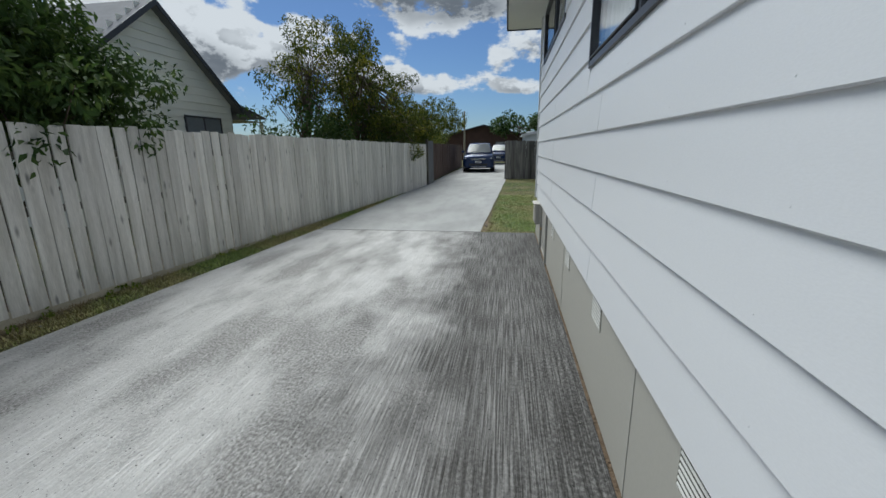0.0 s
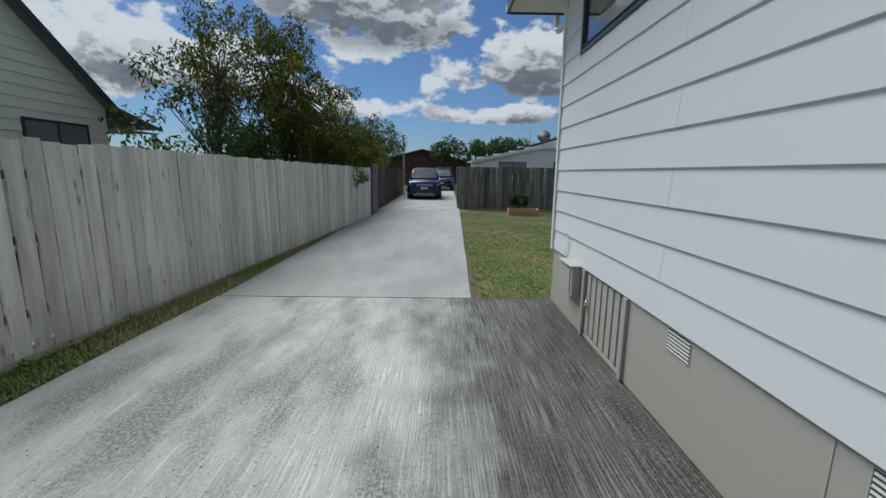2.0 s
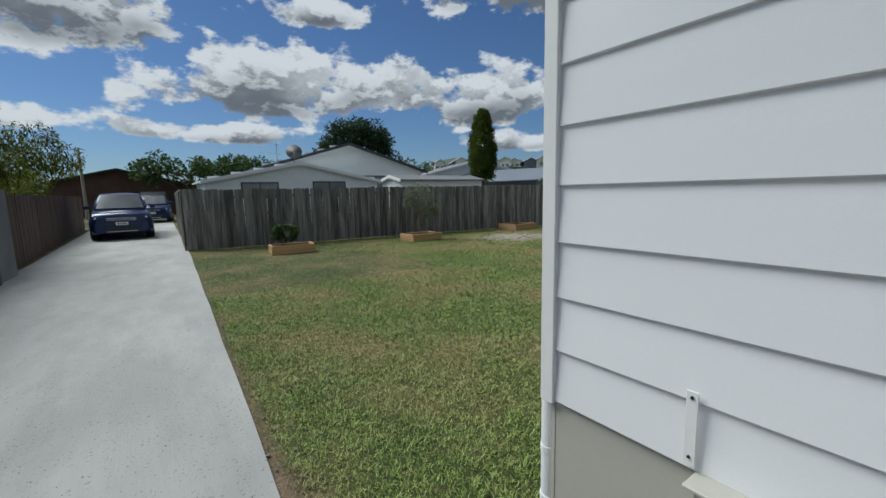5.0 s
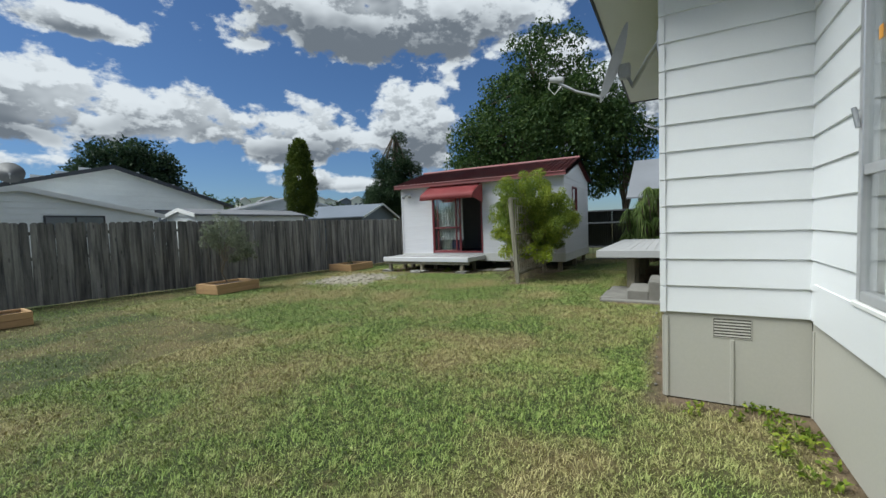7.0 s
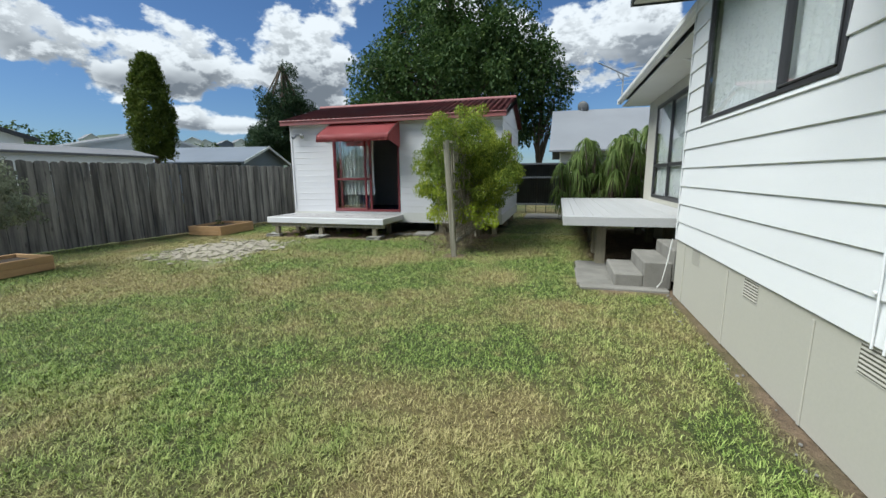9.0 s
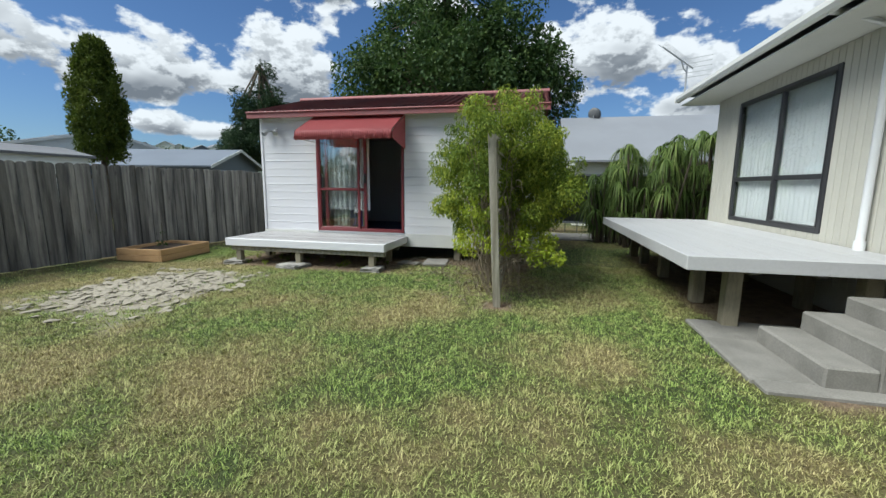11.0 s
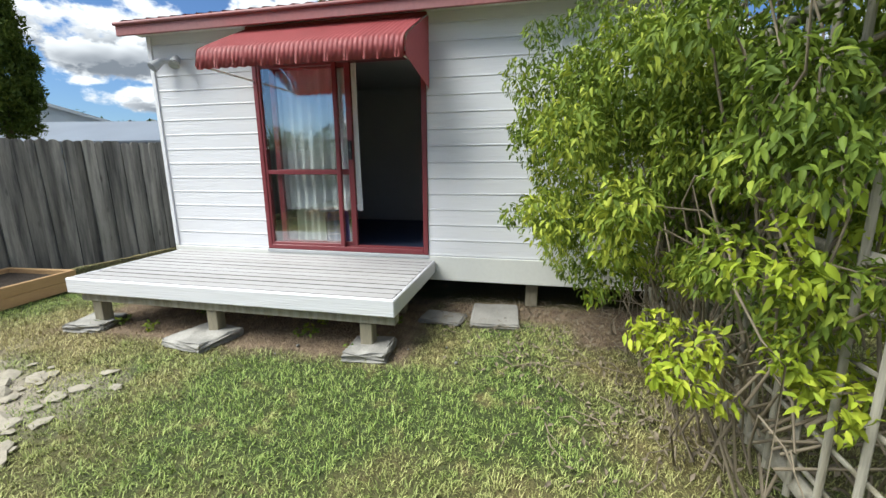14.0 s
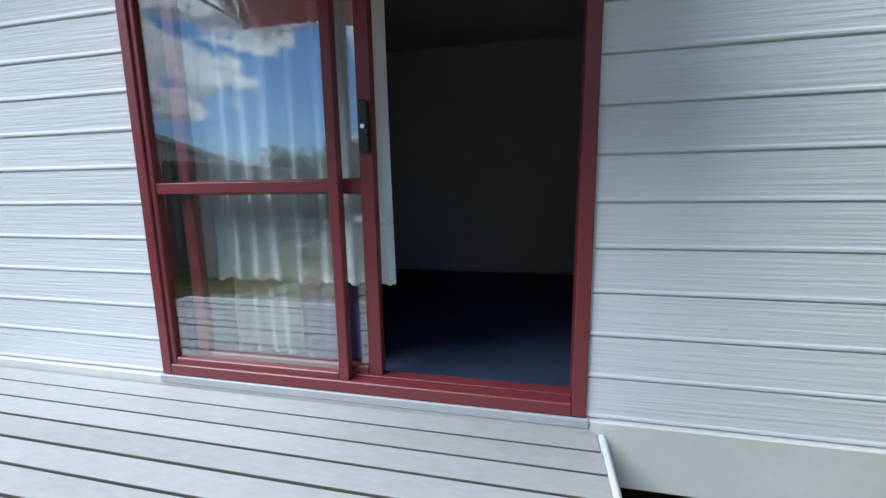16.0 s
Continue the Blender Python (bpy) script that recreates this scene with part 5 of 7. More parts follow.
def rough_slab(sx, sy, sz, seed, amp=0.02):
    rng = random.Random(seed)
    bm = box_bm(sx, sy, sz, 0.015)
    bmesh.ops.subdivide_edges(bm, edges=bm.edges[:], cuts=2, use_grid_fill=True)
    for v in bm.verts:
        v.co += Vector((rng.uniform(-1, 1), rng.uniform(-1, 1), rng.uniform(-0.5, 0.5))) * amp
    return bm


for i, (x, y, s, rz) in enumerate(((10.56, 6.27, 0.36, 6), (10.50, 7.74, 0.44, -10), (10.57, 8.97, 0.34, 14))):
    f = loose("footing_pad", rough_slab(s, s * 0.95, 0.075, i + 3, 0.017), M_PAD, "rough grey concrete footing pad under the deck pile", "footing", "deck footings")
    f.matrix_basis = pose(x, y, -0.02, 3 * (i - 1), 2, rz)
pv = loose("paver", rough_slab(0.52, 0.44, 0.05, 21, 0.006), M_CONC2, "square grey concrete paver in the grass", "paver")
pv.matrix_basis = pose(11.47, 5.38, -0.008, 0, -1, 4)
pv2 = loose("paver", rough_slab(0.3, 0.4, 0.04, 22, 0.008), M_CONC2, "half-buried concrete paver in the earth", "paver")
pv2.matrix_basis = pose(11.35, 5.86, -0.015, 0, 2, -6)


# ---- fences ----
def paling_mesh(w, h, t, kind, material, seed):
    """One fence board: flat-topped, or with the clipped ears and split top of old rough-sawn timber."""
    rng = random.Random(seed)
    bm = bmesh.new()
    if kind == "flat":
        top = [(-w / 2, h + rng.uniform(-0.004, 0.004)), (w / 2, h + rng.uniform(-0.004, 0.004))]
    else:
        e = 0.028 + rng.uniform(-0.008, 0.01)
        top = [(-w / 2, h - e), (-w / 2 + e, h - 0.004), (0, h + rng.uniform(0, 0.006)), (w / 2 - e, h - 0.004), (w / 2, h - e)]
    prof = [(-w / 2, 0.0), *top, (w / 2, 0.0)]
    fr = [bm.verts.new((x, -t / 2, z)) for x, z in prof]
    bk = [bm.verts.new((x, t / 2, z)) for x, z in prof]
    bm.faces.new(fr)
    bm.faces.new(bk[::-1])
    for i in range(len(prof)):
        j = (i + 1) % len(prof)
        bm.faces.new((fr[i], bk[i], bk[j], fr[j]))
    return mesh_of("paling", bm, material)


def fence(name, label, p0, p1, h, w, gap, kind, material, seed, plinth=False, face=-1, z=0.0, lean=0.6, fall=0.0):
    """A paling fence from p0 to p1; face: the side (left +1, right -1 of the run) on which the boards are nailed."""
    rng = random.Random(seed)
    a, b = Vector((*p0, 0)), Vector((*p1, 0))
    L = (b - a).length
    ang = math.degrees(math.atan2(b.y - a.y, b.x - a.x))
    f = thing(name, label, "fence", (a.x, a.y, 0), ang, kind="structure")
    meshes = [paling_mesh(w + rng.uniform(-0.006, 0.006), h + rng.uniform(-0.012, 0.012), 0.018, kind, material, seed * 50 + i) for i in range(12)]
    u, i = w / 2, 0
    while u < L:
        i += 1
        m = pose(u, face * (0.030 + (0.022 if gap < 0 and i % 2 else 0)) + rng.uniform(-0.003, 0.003), z - fall * u / L + rng.uniform(-0.008, 0.008), rng.uniform(-0.4, 0.4), rng.uniform(-lean, lean), rng.uniform(-1.2, 1.2))
        part("paling", meshes[rng.randrange(12)], material, f, m=m)
        u += w + gap + rng.uniform(-0.002, 0.004)
    # rails coloured dark, which puts shade into the gaps between the palings
    for zz in (0.35, h * 0.55, h - 0.26):
        part("rail", box_bm(L, 0.045, 0.07, 0.004, (L / 2, 0, zz)), M_BEARER, f)
    k = 0.0
    while k <= L:
        part("post", box_bm(0.10, 0.10, h - 0.05, 0.006, (min(max(k, 0.06), L - 0.06), -face * 0.075, 0)), material, f)
        k += 2.4
    if plinth:
        part("plinth", box_bm(L, 0.028, 0.16, 0.004, (L / 2, face * 0.02, -0.03)), M_PLINTH, f)
    return f


fence("fence_left", "pale weathered timber paling fence along the drive", (-5.30, -10.5), (-3.86, 9.75), 1.70, 0.138, 0.018, "flat", M_PALE, 1, True, -1, 0.12, 0.3, 0.17)
fence("fence_back", "old dark grey timber paling fence behind the lawn", (-0.58, 12.98), (14.9, 11.12), 1.77, 0.142, -0.011, "ear", M_GREYP, 2, False, -1, 0.01, 0.9)
fence("fence_drive", "old grey paling fence along the far drive", (-0.58, 13.05), (-0.22, 24.0), 1.77, 0.142, -0.011, "ear", M_GREYP, 3, False, 1, 0.01, 0.8)
fence("fence_brown", "dark brown paling fence beside the far drive", (-4.02, 11.35), (-4.25, 27.0), 1.72, 0.145, 0.008, "flat", M_BROWNP, 4, False, -1, 0.0, 0.5)
gt = thing("metal_gate", "grey corrugated metal sheet standing at the fence end", "gate", (-3.80, 9.85, 0), 86, kind="")
part("sheet", corrugated((0, 0, 0.02), (1.05, 0.02, 0.02), (0, 0, 1.80), 12, 0.012, (0, 1, 0)), M_CORR, gt)
part("post", box_bm(0.09, 0.09, 1.85, 0.006, (-0.06, 0.0, 0)), M_BEARER, gt)
part("rail", box_bm(1.05, 0.04, 0.05, 0.004, (0.52, 0.04, 1.4)), M_CORR, gt)

# steel fence and strip of paving behind the cabin
cf = thing("steel_fence", "dark grey corrugated steel fence behind the cabin", "fence", (17.9, -3.0, 0), 90, kind="structure")
for i in range(8):
    part("panel", corrugated((i * 1.2, 0, 0.30), (i * 1.2 + 1.19, 0, 0.30), (i * 1.2, 0, 1.82), 14, 0.010, (0, 1, 0)), M_CORR, cf)
for zz in (0.30, 1.30, 1.80):
    part("rail", box_bm(9.7, 0.05, 0.06, 0.004, (4.85, 0.03, zz)), M_CORR, cf)
for i in range(26):
    part("slat", box_bm(0.03, 0.02, 0.32, 0.003, (0.1 + i * 0.37, 0.0, 0.0)), M_BEARER, cf)
loose("path_slab", span(15.8, 17.4, 1.2, 3.3, -0.05, 0.03, 0.01), M_CONC2, "pale concrete paving behind the cabin", "paving")


# ---- planters ----
def planter(label, x, y, sx, sy, rz, h=0.23):
    p = thing("planter_box", label, "planter", (x, y, 0), rz, "planter boxes")
    t = 0.045
    for k in range(2):
        z, hh = k * h / 2, h / 2 - 0.003
        for yy in (-sy / 2 + t / 2, sy / 2 - t / 2):
            part("side_board", box_bm(sx, t, hh, 0.005, (0, yy, z)), M_PLANTER, p)
        for xx in (-sx / 2 + t / 2, sx / 2 - t / 2):
            part("end_board", box_bm(t, sy - 2 * t - 0.002, hh, 0.005, (xx, 0, z)), M_PLANTER, p)
    part("soil", box_bm(sx - 2 * t, sy - 2 * t, h - 0.06, 0.0), M_SOIL, p)
    return p


planter("low pine planter box with a small green shrub", 1.72, 10.45, 1.12, 0.62, -5)
planter("low pine planter box with a thin young olive tree", 5.88, 10.36, 1.15, 0.78, 3)
planter("low pine planter box with a staked seedling", 10.78, 10.78, 1.25, 0.95, 4)


# ---- plants ----
def leaf_cloud(centres, radii, n, size, aspect=0.45, droop=0.5, seed=1, spread=1.0, rich=False, fold=0.18):
    """n leaves, pointed and folded on the midrib, scattered round clump centres. Returns verts and quads (two a leaf)."""
    rng = np.random.default_rng(seed)
    centres, radii = np.asarray(centres, float), np.asarray(radii, float)
    if radii.ndim == 1:
        radii = np.repeat(radii[:, None], 3, 1)
    w = radii[:, 0] ** 2
    pick = rng.choice(len(centres), n, p=w / w.sum())
    d = rng.normal(size=(n, 3))
    d /= np.linalg.norm(d, axis=1)[:, None]
    r = rng.uniform(0.35, 1.0, n) ** 0.6
    pos = centres[pick] + d * r[:, None] * radii[pick] * spread
    out = d * 0.8 + rng.normal(size=(n, 3)) * 0.7
    out[:, 2] -= droop * rng.uniform(0.3, 1.3, n)
    out /= np.linalg.norm(out, axis=1)[:, None]
    side = np.cross(out, rng.normal(size=(n, 3)) * 0.5 + np.array([0, 0, 1.0]))
    side /= np.linalg.norm(side, axis=1)[:, None] + 1e-9
    nor = np.cross(side, out)
    s = size * rng.uniform(0.6, 1.25, n)
    L, W = s[:, None], (s * aspect * 0.5)[:, None]
    base = pos - out * L * 0.5
    v = np.stack([base, base + out * L * 0.45 + side * W + nor * L * fold * 0.5, base + out * L - nor * L * fold * 0.6, base + out * L * 0.45 - side * W + nor * L * fold * 0.5], 1)
    if rich:
        h = nor * L * fold
        v = np.stack([base, base + out * L * 0.28 + side * W * 0.85 + h * 0.5, base + out * L * 0.62 + side * W * 0.8 + h * 0.1, base + out * L - h * 1.3,
                      base + out * L * 0.62 - side * W * 0.8 + h * 0.1, base + out * L * 0.28 - side * W * 0.85 + h * 0.5, base + out * L * 0.45 - h * 0.1], 1)
        idx = np.arange(n)[:, None] * 7
        faces = np.concatenate([idx + np.array(t) for t in ((0, 1, 6), (1, 2, 6), (2, 3, 6), (3, 4, 6), (4, 5, 6), (5, 0, 6))], 1).reshape(-1, 3)
        return v.reshape(-1, 3), faces
    idx = np.arange(n)[:, None] * 4
    faces = np.concatenate([idx + np.array([0, 1, 2]), idx + np.array([0, 2, 3])], 1).reshape(-1, 3)
    return v.reshape(-1, 3), faces


def crown_clumps(ellipsoids, count, rad, seed, shell=0.55):
    rng = random.Random(seed)
    vols = [a * b * c for _, (a, b, c) in ellipsoids]
    out, rr = [], []
    for i in range(count):
        (cx, cy, cz), (a, b, c) = rng.choices(ellipsoids, vols)[0]
        while True:
            d = Vector((rng.uniform(-1, 1), rng.uniform(-1, 1), rng.uniform(-1, 1)))
            if shell < d.length < 1:
                break
        out.append((cx + d.x * a, cy + d.y * b, cz + d.z * c))
        rr.append(rad * rng.uniform(0.6, 1.35))
    return out, rr


def limbs(base, top, tips, r0, seed, bend=0.15, sides=7):
    """A tapered trunk with limbs that reach towards the tips."""
    rng = random.Random(seed)
    base, top = Vector(base), Vector(top)
    bt = bmesh.new()
    pts = [base.lerp(top, t) + Vector((rng.uniform(-1, 1), rng.uniform(-1, 1), 0)) * bend * (0 if t == 0 else 1) for t in (0, 0.25, 0.5, 0.75, 1)]
    tube(bt, pts, [r0 * 1.25, r0, r0 * 0.85, r0 * 0.65, r0 * 0.4], 10)
    bl = bmesh.new()
    for tip in tips:
        tip = Vector(tip)
        s = pts[rng.randrange(1, 5)]
        mid = s.lerp(tip, 0.5) + Vector((rng.uniform(-1, 1), rng.uniform(-1, 1), rng.uniform(0.2, 1))) * bend * 1.5
        tube(bl, [s, mid, tip], [r0 * 0.32, r0 * 0.17, r0 * 0.05], sides - 2)
    return bt, bl


def tree(label, base, top, ell, clumps, crad, n, size, leaf, seed, r0=0.15, aspect=0.45, droop=0.4, category="tree", ntips=26, shell=0.45, name="tree", spread=1.0, at=None, bark=None):
    base = Vector(base)
    t = thing(name, label, category, tuple(base))
    o = -base
    c, r = crown_clumps(ell, clumps, crad, seed, shell)
    rng = random.Random(seed)
    bt, bl = limbs(base, top, rng.sample(c, min(ntips, len(c))), r0, seed)
    for b in (bt, bl):
        bmesh.ops.translate(b, verts=b.verts[:], vec=o)
    part("trunk", bt, bark or M_BARK, t)
    part("branching", bl, bark or M_BARK, t)
    v, f = leaf_cloud(c, r, n, size, aspect, droop, seed, spread)
    part("crown", raw_mesh("crown", v + np.array(o), f, leaf), leaf, t)
    return t


# robinia over the drive fence
rb = [((-6.2, 7.6, 3.9), (1.7, 2.6, 1.8)), ((-6.0, 10.4, 3.1), (1.6, 2.4, 1.5)), ((-5.3, 12.3, 2.5), (1.2, 2.0, 0.9)), ((-5.7, 8.6, 2.3), (1.2, 3.6, 0.8)), ((-4.9, 9.6, 1.9), (0.7, 1.5, 0.45)), ((-4.45, 8.4, 1.8), (0.4, 1.3, 0.55)), ((-4.7, 9.4, 2.9), (0.9, 1.8, 0.8)), ((-4.35, 10.4, 2.2), (0.5, 1.2, 0.6)), ((-5.2, 12.2, 3.4), (1.2, 1.6, 1.3)), ((-4.3, 12.4, 2.5), (0.8, 1.3, 0.8)), ((-4.0, 11.8, 1.9), (0.45, 0.9, 0.4)), ((-5.0, 14.5, 2.4), (1.0, 2.2, 1.0)), ((-4.0, 7.9, 1.6), (0.3, 0.9, 0.45))]
tree("feathery yellow-green tree leaning over the drive fence", (-6.4, 8.4, 0), (-6.2, 8.2, 4.2), rb, 270, 0.30, 40000, 0.115, L_ROBIN, 11, 0.14, 0.36, 0.9, ntips=170, shell=0.25)
# thin outer sprays of the same tree's neighbour shoots
sp = [((-6.4, 5.2, 4.2), (1.1, 1.8, 1.0)), ((-6.3, 3.6, 3.0), (0.6, 1.2, 0.8))]
tree("sparse airy branches of a feathery young tree", (-6.9, 5.6, 0), (-6.6, 5.2, 3.6), sp, 60, 0.24, 2600, 0.12, L_ROBIN, 12, 0.07, 0.36, 0.9, ntips=60, shell=0.2)
# dense hedge below
tree("dense dark green bush behind the drive fence", (-6.3, 4.5, 0), (-6.3, 4.5, 1.5), [((-6.2, 4.2, 1.75), (1.0, 2.6, 0.8)), ((-5.9, 8.0, 1.6), (1.0, 2.4, 0.8))], 90, 0.42, 9000, 0.12, L_SHRUB, 13, 0.06, 0.45, 0.3, "bush", name="bush", shell=0.1)
# fruit tree at the near end of the fence
fr = [((-6.0, -3.5, 2.5), (1.0, 1.4, 0.75)), ((-5.3, -2.6, 2.25), (0.45, 0.7, 0.5)), ((-4.8, -2.9, 1.85), (0.22, 0.3, 0.28)), ((-5.1, -4.5, 2.5), (0.9, 1.2, 0.8)), ((-6.0, -3.6, 1.8), (1.3, 1.8, 0.7)), ((-5.6, -3.1, 2.4), (0.6, 0.8, 0.5))]
tree("leafy fruit tree hanging over the drive fence", (-6.4, -3.6, 0), (-6.2, -3.4, 2.5), fr, 190, 0.28, 22000, 0.11, L_SHRUB, 14, 0.09, 0.42, 0.6, ntips=40, shell=0.2)
# trees at the end of the drive
tree("weeping tree beyond the end of the drive", (-7.6, 36, 0), (-7.6, 36, 4.0), [((-7.6, 36, 4.4), (2.4, 2.2, 1.7)), ((-9.4, 33, 2.2), (3, 3, 1.5))], 70, 0.75, 6500, 0.30, L_ROBIN, 15, 0.2, 0.3, 0.9)
tree("bushy tree behind the brown fence", (-6.4, 17.5, 0), (-6.2, 17.5, 2.2), [((-6.2, 16.5, 2.2), (1.6, 4.5, 1.0)), ((-6.5, 22, 2.1), (1.6, 3.5, 1.0))], 110, 0.6, 9000, 0.17, L_ROBIN, 16, 0.1, 0.4, 0.5, shell=0.1)
# behind the back fence
cyp = thing("cypress", "narrow dark green cypress behind the fence", "tree", (17.5, 20.6, 0))
part("trunk", tube(bmesh.new(), [(0, 0, 0), (0, 0, 3.2)], [0.16, 0.10], 9), M_BARK, cyp)
cs, rs = [], []
rng = random.Random(5)
for i in range(330):
    t = rng.random()
    prof = 1.02 * (0.74 + 0.26 * math.sin(math.pi * min(1.0, t * 1.35))) * math.sqrt(max(0.03, 1 - (max(0.0, t - 0.55) / 0.46) ** 2))
    a = rng.uniform(0, 6.283)
    rr = prof * rng.uniform(0.55, 0.92)
    cs.append((rr * math.cos(a), rr * math.sin(a), 2.45 + 4.35 * t))
    rs.append((0.24, 0.24, 0.34))
v, f = leaf_cloud(cs, rs, 24000, 0.16, 0.35, -0.9, 6)
part("crown", raw_mesh("crown", v, f, L_CYP), L_CYP, cyp)
tree("tall dark pine with tiered branches", (41, 30.2, 0), (41, 30.2, 12.8), [((41, 30.2, 11.6), (1.1, 1.1, 1.9)), ((41, 30.2, 8.6), (2.8, 2.8, 1.9)), ((41, 30.2, 5.4), (4.1, 4.1, 2.1))], 230, 0.75, 30000, 0.36, L_PINE, 17, 0.32, 0.25, 0.1, ntips=60)
tree("large dense broadleaf tree behind the cabin", (27.5, 8.7, 0), (27.5, 8.7, 10.5), [((27.5, 8.2, 10.8), (3.0, 3.0, 3.4)), ((27.5, 10.2, 9.0), (2.6, 2.6, 2.8)), ((27.5, 8.8, 6.6), (5.0, 5.9, 4.0)), ((26.4, 5.2, 7.6), (2.4, 2.3, 3.0)), ((26.5, 12.4, 5.4), (2.4, 2.3, 3.0))], 480, 0.85, 70000, 0.24, L_BIG, 18, 0.42, 0.55, 0.5, ntips=90, shell=0.5)
tree("sparse yellowing poplar behind the cabin", (28, 3.4, 0), (28, 3.4, 6.5), [((28, 3.3, 6.2), (1.6, 1.5, 2.6))], 40, 0.6, 4200, 0.2, L_BIG, 19, 0.16, 0.5, 0.4, ntips=50)
tree("dark rounded tree behind the neighbour's roof", (12.6, 30, 0), (12.6, 30, 4.5), [((12.4, 30, 4.9), (2.8, 2.4, 2.3)), ((14.2, 30, 4.0), (1.8, 2, 1.6))], 150, 0.7, 17000, 0.26, L_PINE, 20, 0.25, 0.5, 0.3)
tree("low trees along the skyline", (2.0, 42, 0), (2.0, 42, 3.5), [((1.0, 42, 4.0), (3.2, 2, 1.2)), ((6.0, 44, 4.2), (3.4, 2, 1.1))], 60, 0.8, 5000, 0.35, L_BIG, 23, 0.25, 0.5, 0.3)
tree("low garden trees beyond the garages", (32, 34, 0), (32, 34, 3.0), [((31, 34, 3.3), (4.5, 2, 1.0)), ((22, 40, 3.6), (4.5, 2, 1.2))], 60, 0.8, 5000, 0.35, L_BIG, 24, 0.25, 0.5, 0.3)
tree("dark tree beside the house end", (17.0, -4.5, 0), (17, -4.5, 4.0), [((17, -4.5, 4.0), (1.8, 1.8, 2.0))], 50, 0.5, 4500, 0.16, L_BIG, 25, 0.15, 0.5, 0.4)

# plants in the planters
tree("small green shrub in a planter box", (1.55, 10.5, 0.17), (1.55, 10.5, 0.45), [((1.55, 10.5, 0.55), (0.38, 0.26, 0.24))], 34, 0.10, 1100, 0.085, L_SHRUB, 31, 0.012, 0.5, 0.4, "shrub", 12, name="shrub")
tree("thin young olive tree with grey-green leaves", (5.95, 10.5, 0.17), (5.95, 10.5, 1.2), [((5.95, 10.5, 1.38), (0.55, 0.48, 0.46)), ((6.3, 10.4, 1.05), (0.45, 0.4, 0.32))], 80, 0.13, 4200, 0.075, L_OLIVE, 32, 0.012, 0.3, 0.5, "sapling", 40, name="sapling", bark=M_TWIG)
sl_ = thing("seedling", "young seedling tied to a thin dark stake", "seedling", (10.7, 10.75, 0.17))
part("stake", tube(bmesh.new(), [(0, 0, 0), (0.01, 0, 0.5)], 0.008, 6), M_BEARER, sl_)
v, f = leaf_cloud([(0.02, 0, 0.1), (-0.08, 0.05, 0.12), (0.03, 0.02, 0.3)], [0.07, 0.06, 0.05], 60, 0.05, 0.5, 0.1, 33)
part("leaves", raw_mesh("leaves", v, f, L_SHRUB), L_SHRUB, sl_)

# ---- trellis and climber ----
trl = thing("trellis", "weathered grey timber trellis with a tall square post", "trellis", (8.98, 4.0, 0))
bm = bmesh.new()
box_bm(0.092, 0.092, 2.08, 0.006, (0, 0, -0.05), bm)
part("post", bm, M_POST, trl, "slightly leaning grey timber post", pose(0, 0, 0, -3.1, -3.7, 4))
part("post", tube(bmesh.new(), [(2.45, 0.05, -0.05), (2.45, 0.06, 2.1)], 0.06, 4), M_POST, trl)
for z, n in ((0.2, "rail"), (1.15, "rail"), (2.0, "rail")):
    part(n, tube(bmesh.new(), [(0.02, 0.0 + 0.03 * z, z + (0.0 if z > 0.5 else 0.02)), (2.45, 0.06, z)], 0.042 if z < 0.5 else 0.028, 4), M_POST, trl)
for i in range(15):
    x = 0.12 + i * 0.155
    part("lath", tube(bmesh.new(), [(x, 0.045, 0.16), (x, 0.07, 2.02)], 0.016, 4), M_POST, trl)
for i in range(10):
    z = 0.3 + i * 0.17
    part("lath", tube(bmesh.new(), [(0.04, 0.02, z), (2.42, 0.03, z)], 0.011, 4), M_POST, trl)

vn = thing("climber", "bushy green climbing vine covering a garden trellis", "climbing plant", (10.2, 4.1, 0))
ve = [((0.1, 0.05, 1.95), (1.15, 0.78, 0.80)), ((0.35, 0.0, 1.45), (1.25, 1.10, 0.85)), ((-0.75, 0.02, 1.9), (0.55, 0.52, 0.5)), ((-0.55, 0.05, 1.35), (0.7, 0.62, 0.6)),
      ((0.6, -0.45, 1.6), (0.9, 0.75, 0.85)), ((-0.75, -0.42, 1.85), (0.45, 0.4, 0.5)), ((-0.2, -0.7, 1.5), (0.6, 0.45, 0.6)), ((-1.0, -0.05, 2.25), (0.35, 0.4, 0.28)), ((0.75, 0.62, 1.3), (0.55, 0.55, 0.8)), ((0.1, 0.0, 2.55), (0.75, 0.6, 0.35)), ((0.9, 0.2, 0.8), (0.5, 0.8, 0.4)), ((-1.22, 0.12, 2.2), (0.30, 0.30, 0.25)), ((1.2, 0.80, 1.7), (0.3, 0.40, 0.75)), ((-0.35, -0.8, 1.5), (0.45, 0.32, 0.45)), ((-0.9, -0.75, 1.55), (0.25, 0.25, 0.3)),
      ((1.15, 0.85, 2.05), (0.3, 0.35, 0.45)), ((1.15, 0.72, 1.0), (0.28, 0.3, 0.4)), ((0.9, 0.8, 2.4), (0.4, 0.35, 0.3)), ((1.1, 1.0, 1.8), (0.26, 0.28, 0.45)),
      ((1.1, 0.98, 2.3), (0.32, 0.32, 0.3)), ((1.08, 0.92, 1.15), (0.18, 0.22, 0.22)), ((-0.45, -0.8, 2.0), (0.38, 0.26, 0.35)), ((-0.5, -0.75, 1.2), (0.3, 0.25, 0.2))]
c, r = crown_clumps(ve, 400, 0.135, 41, 0.5)
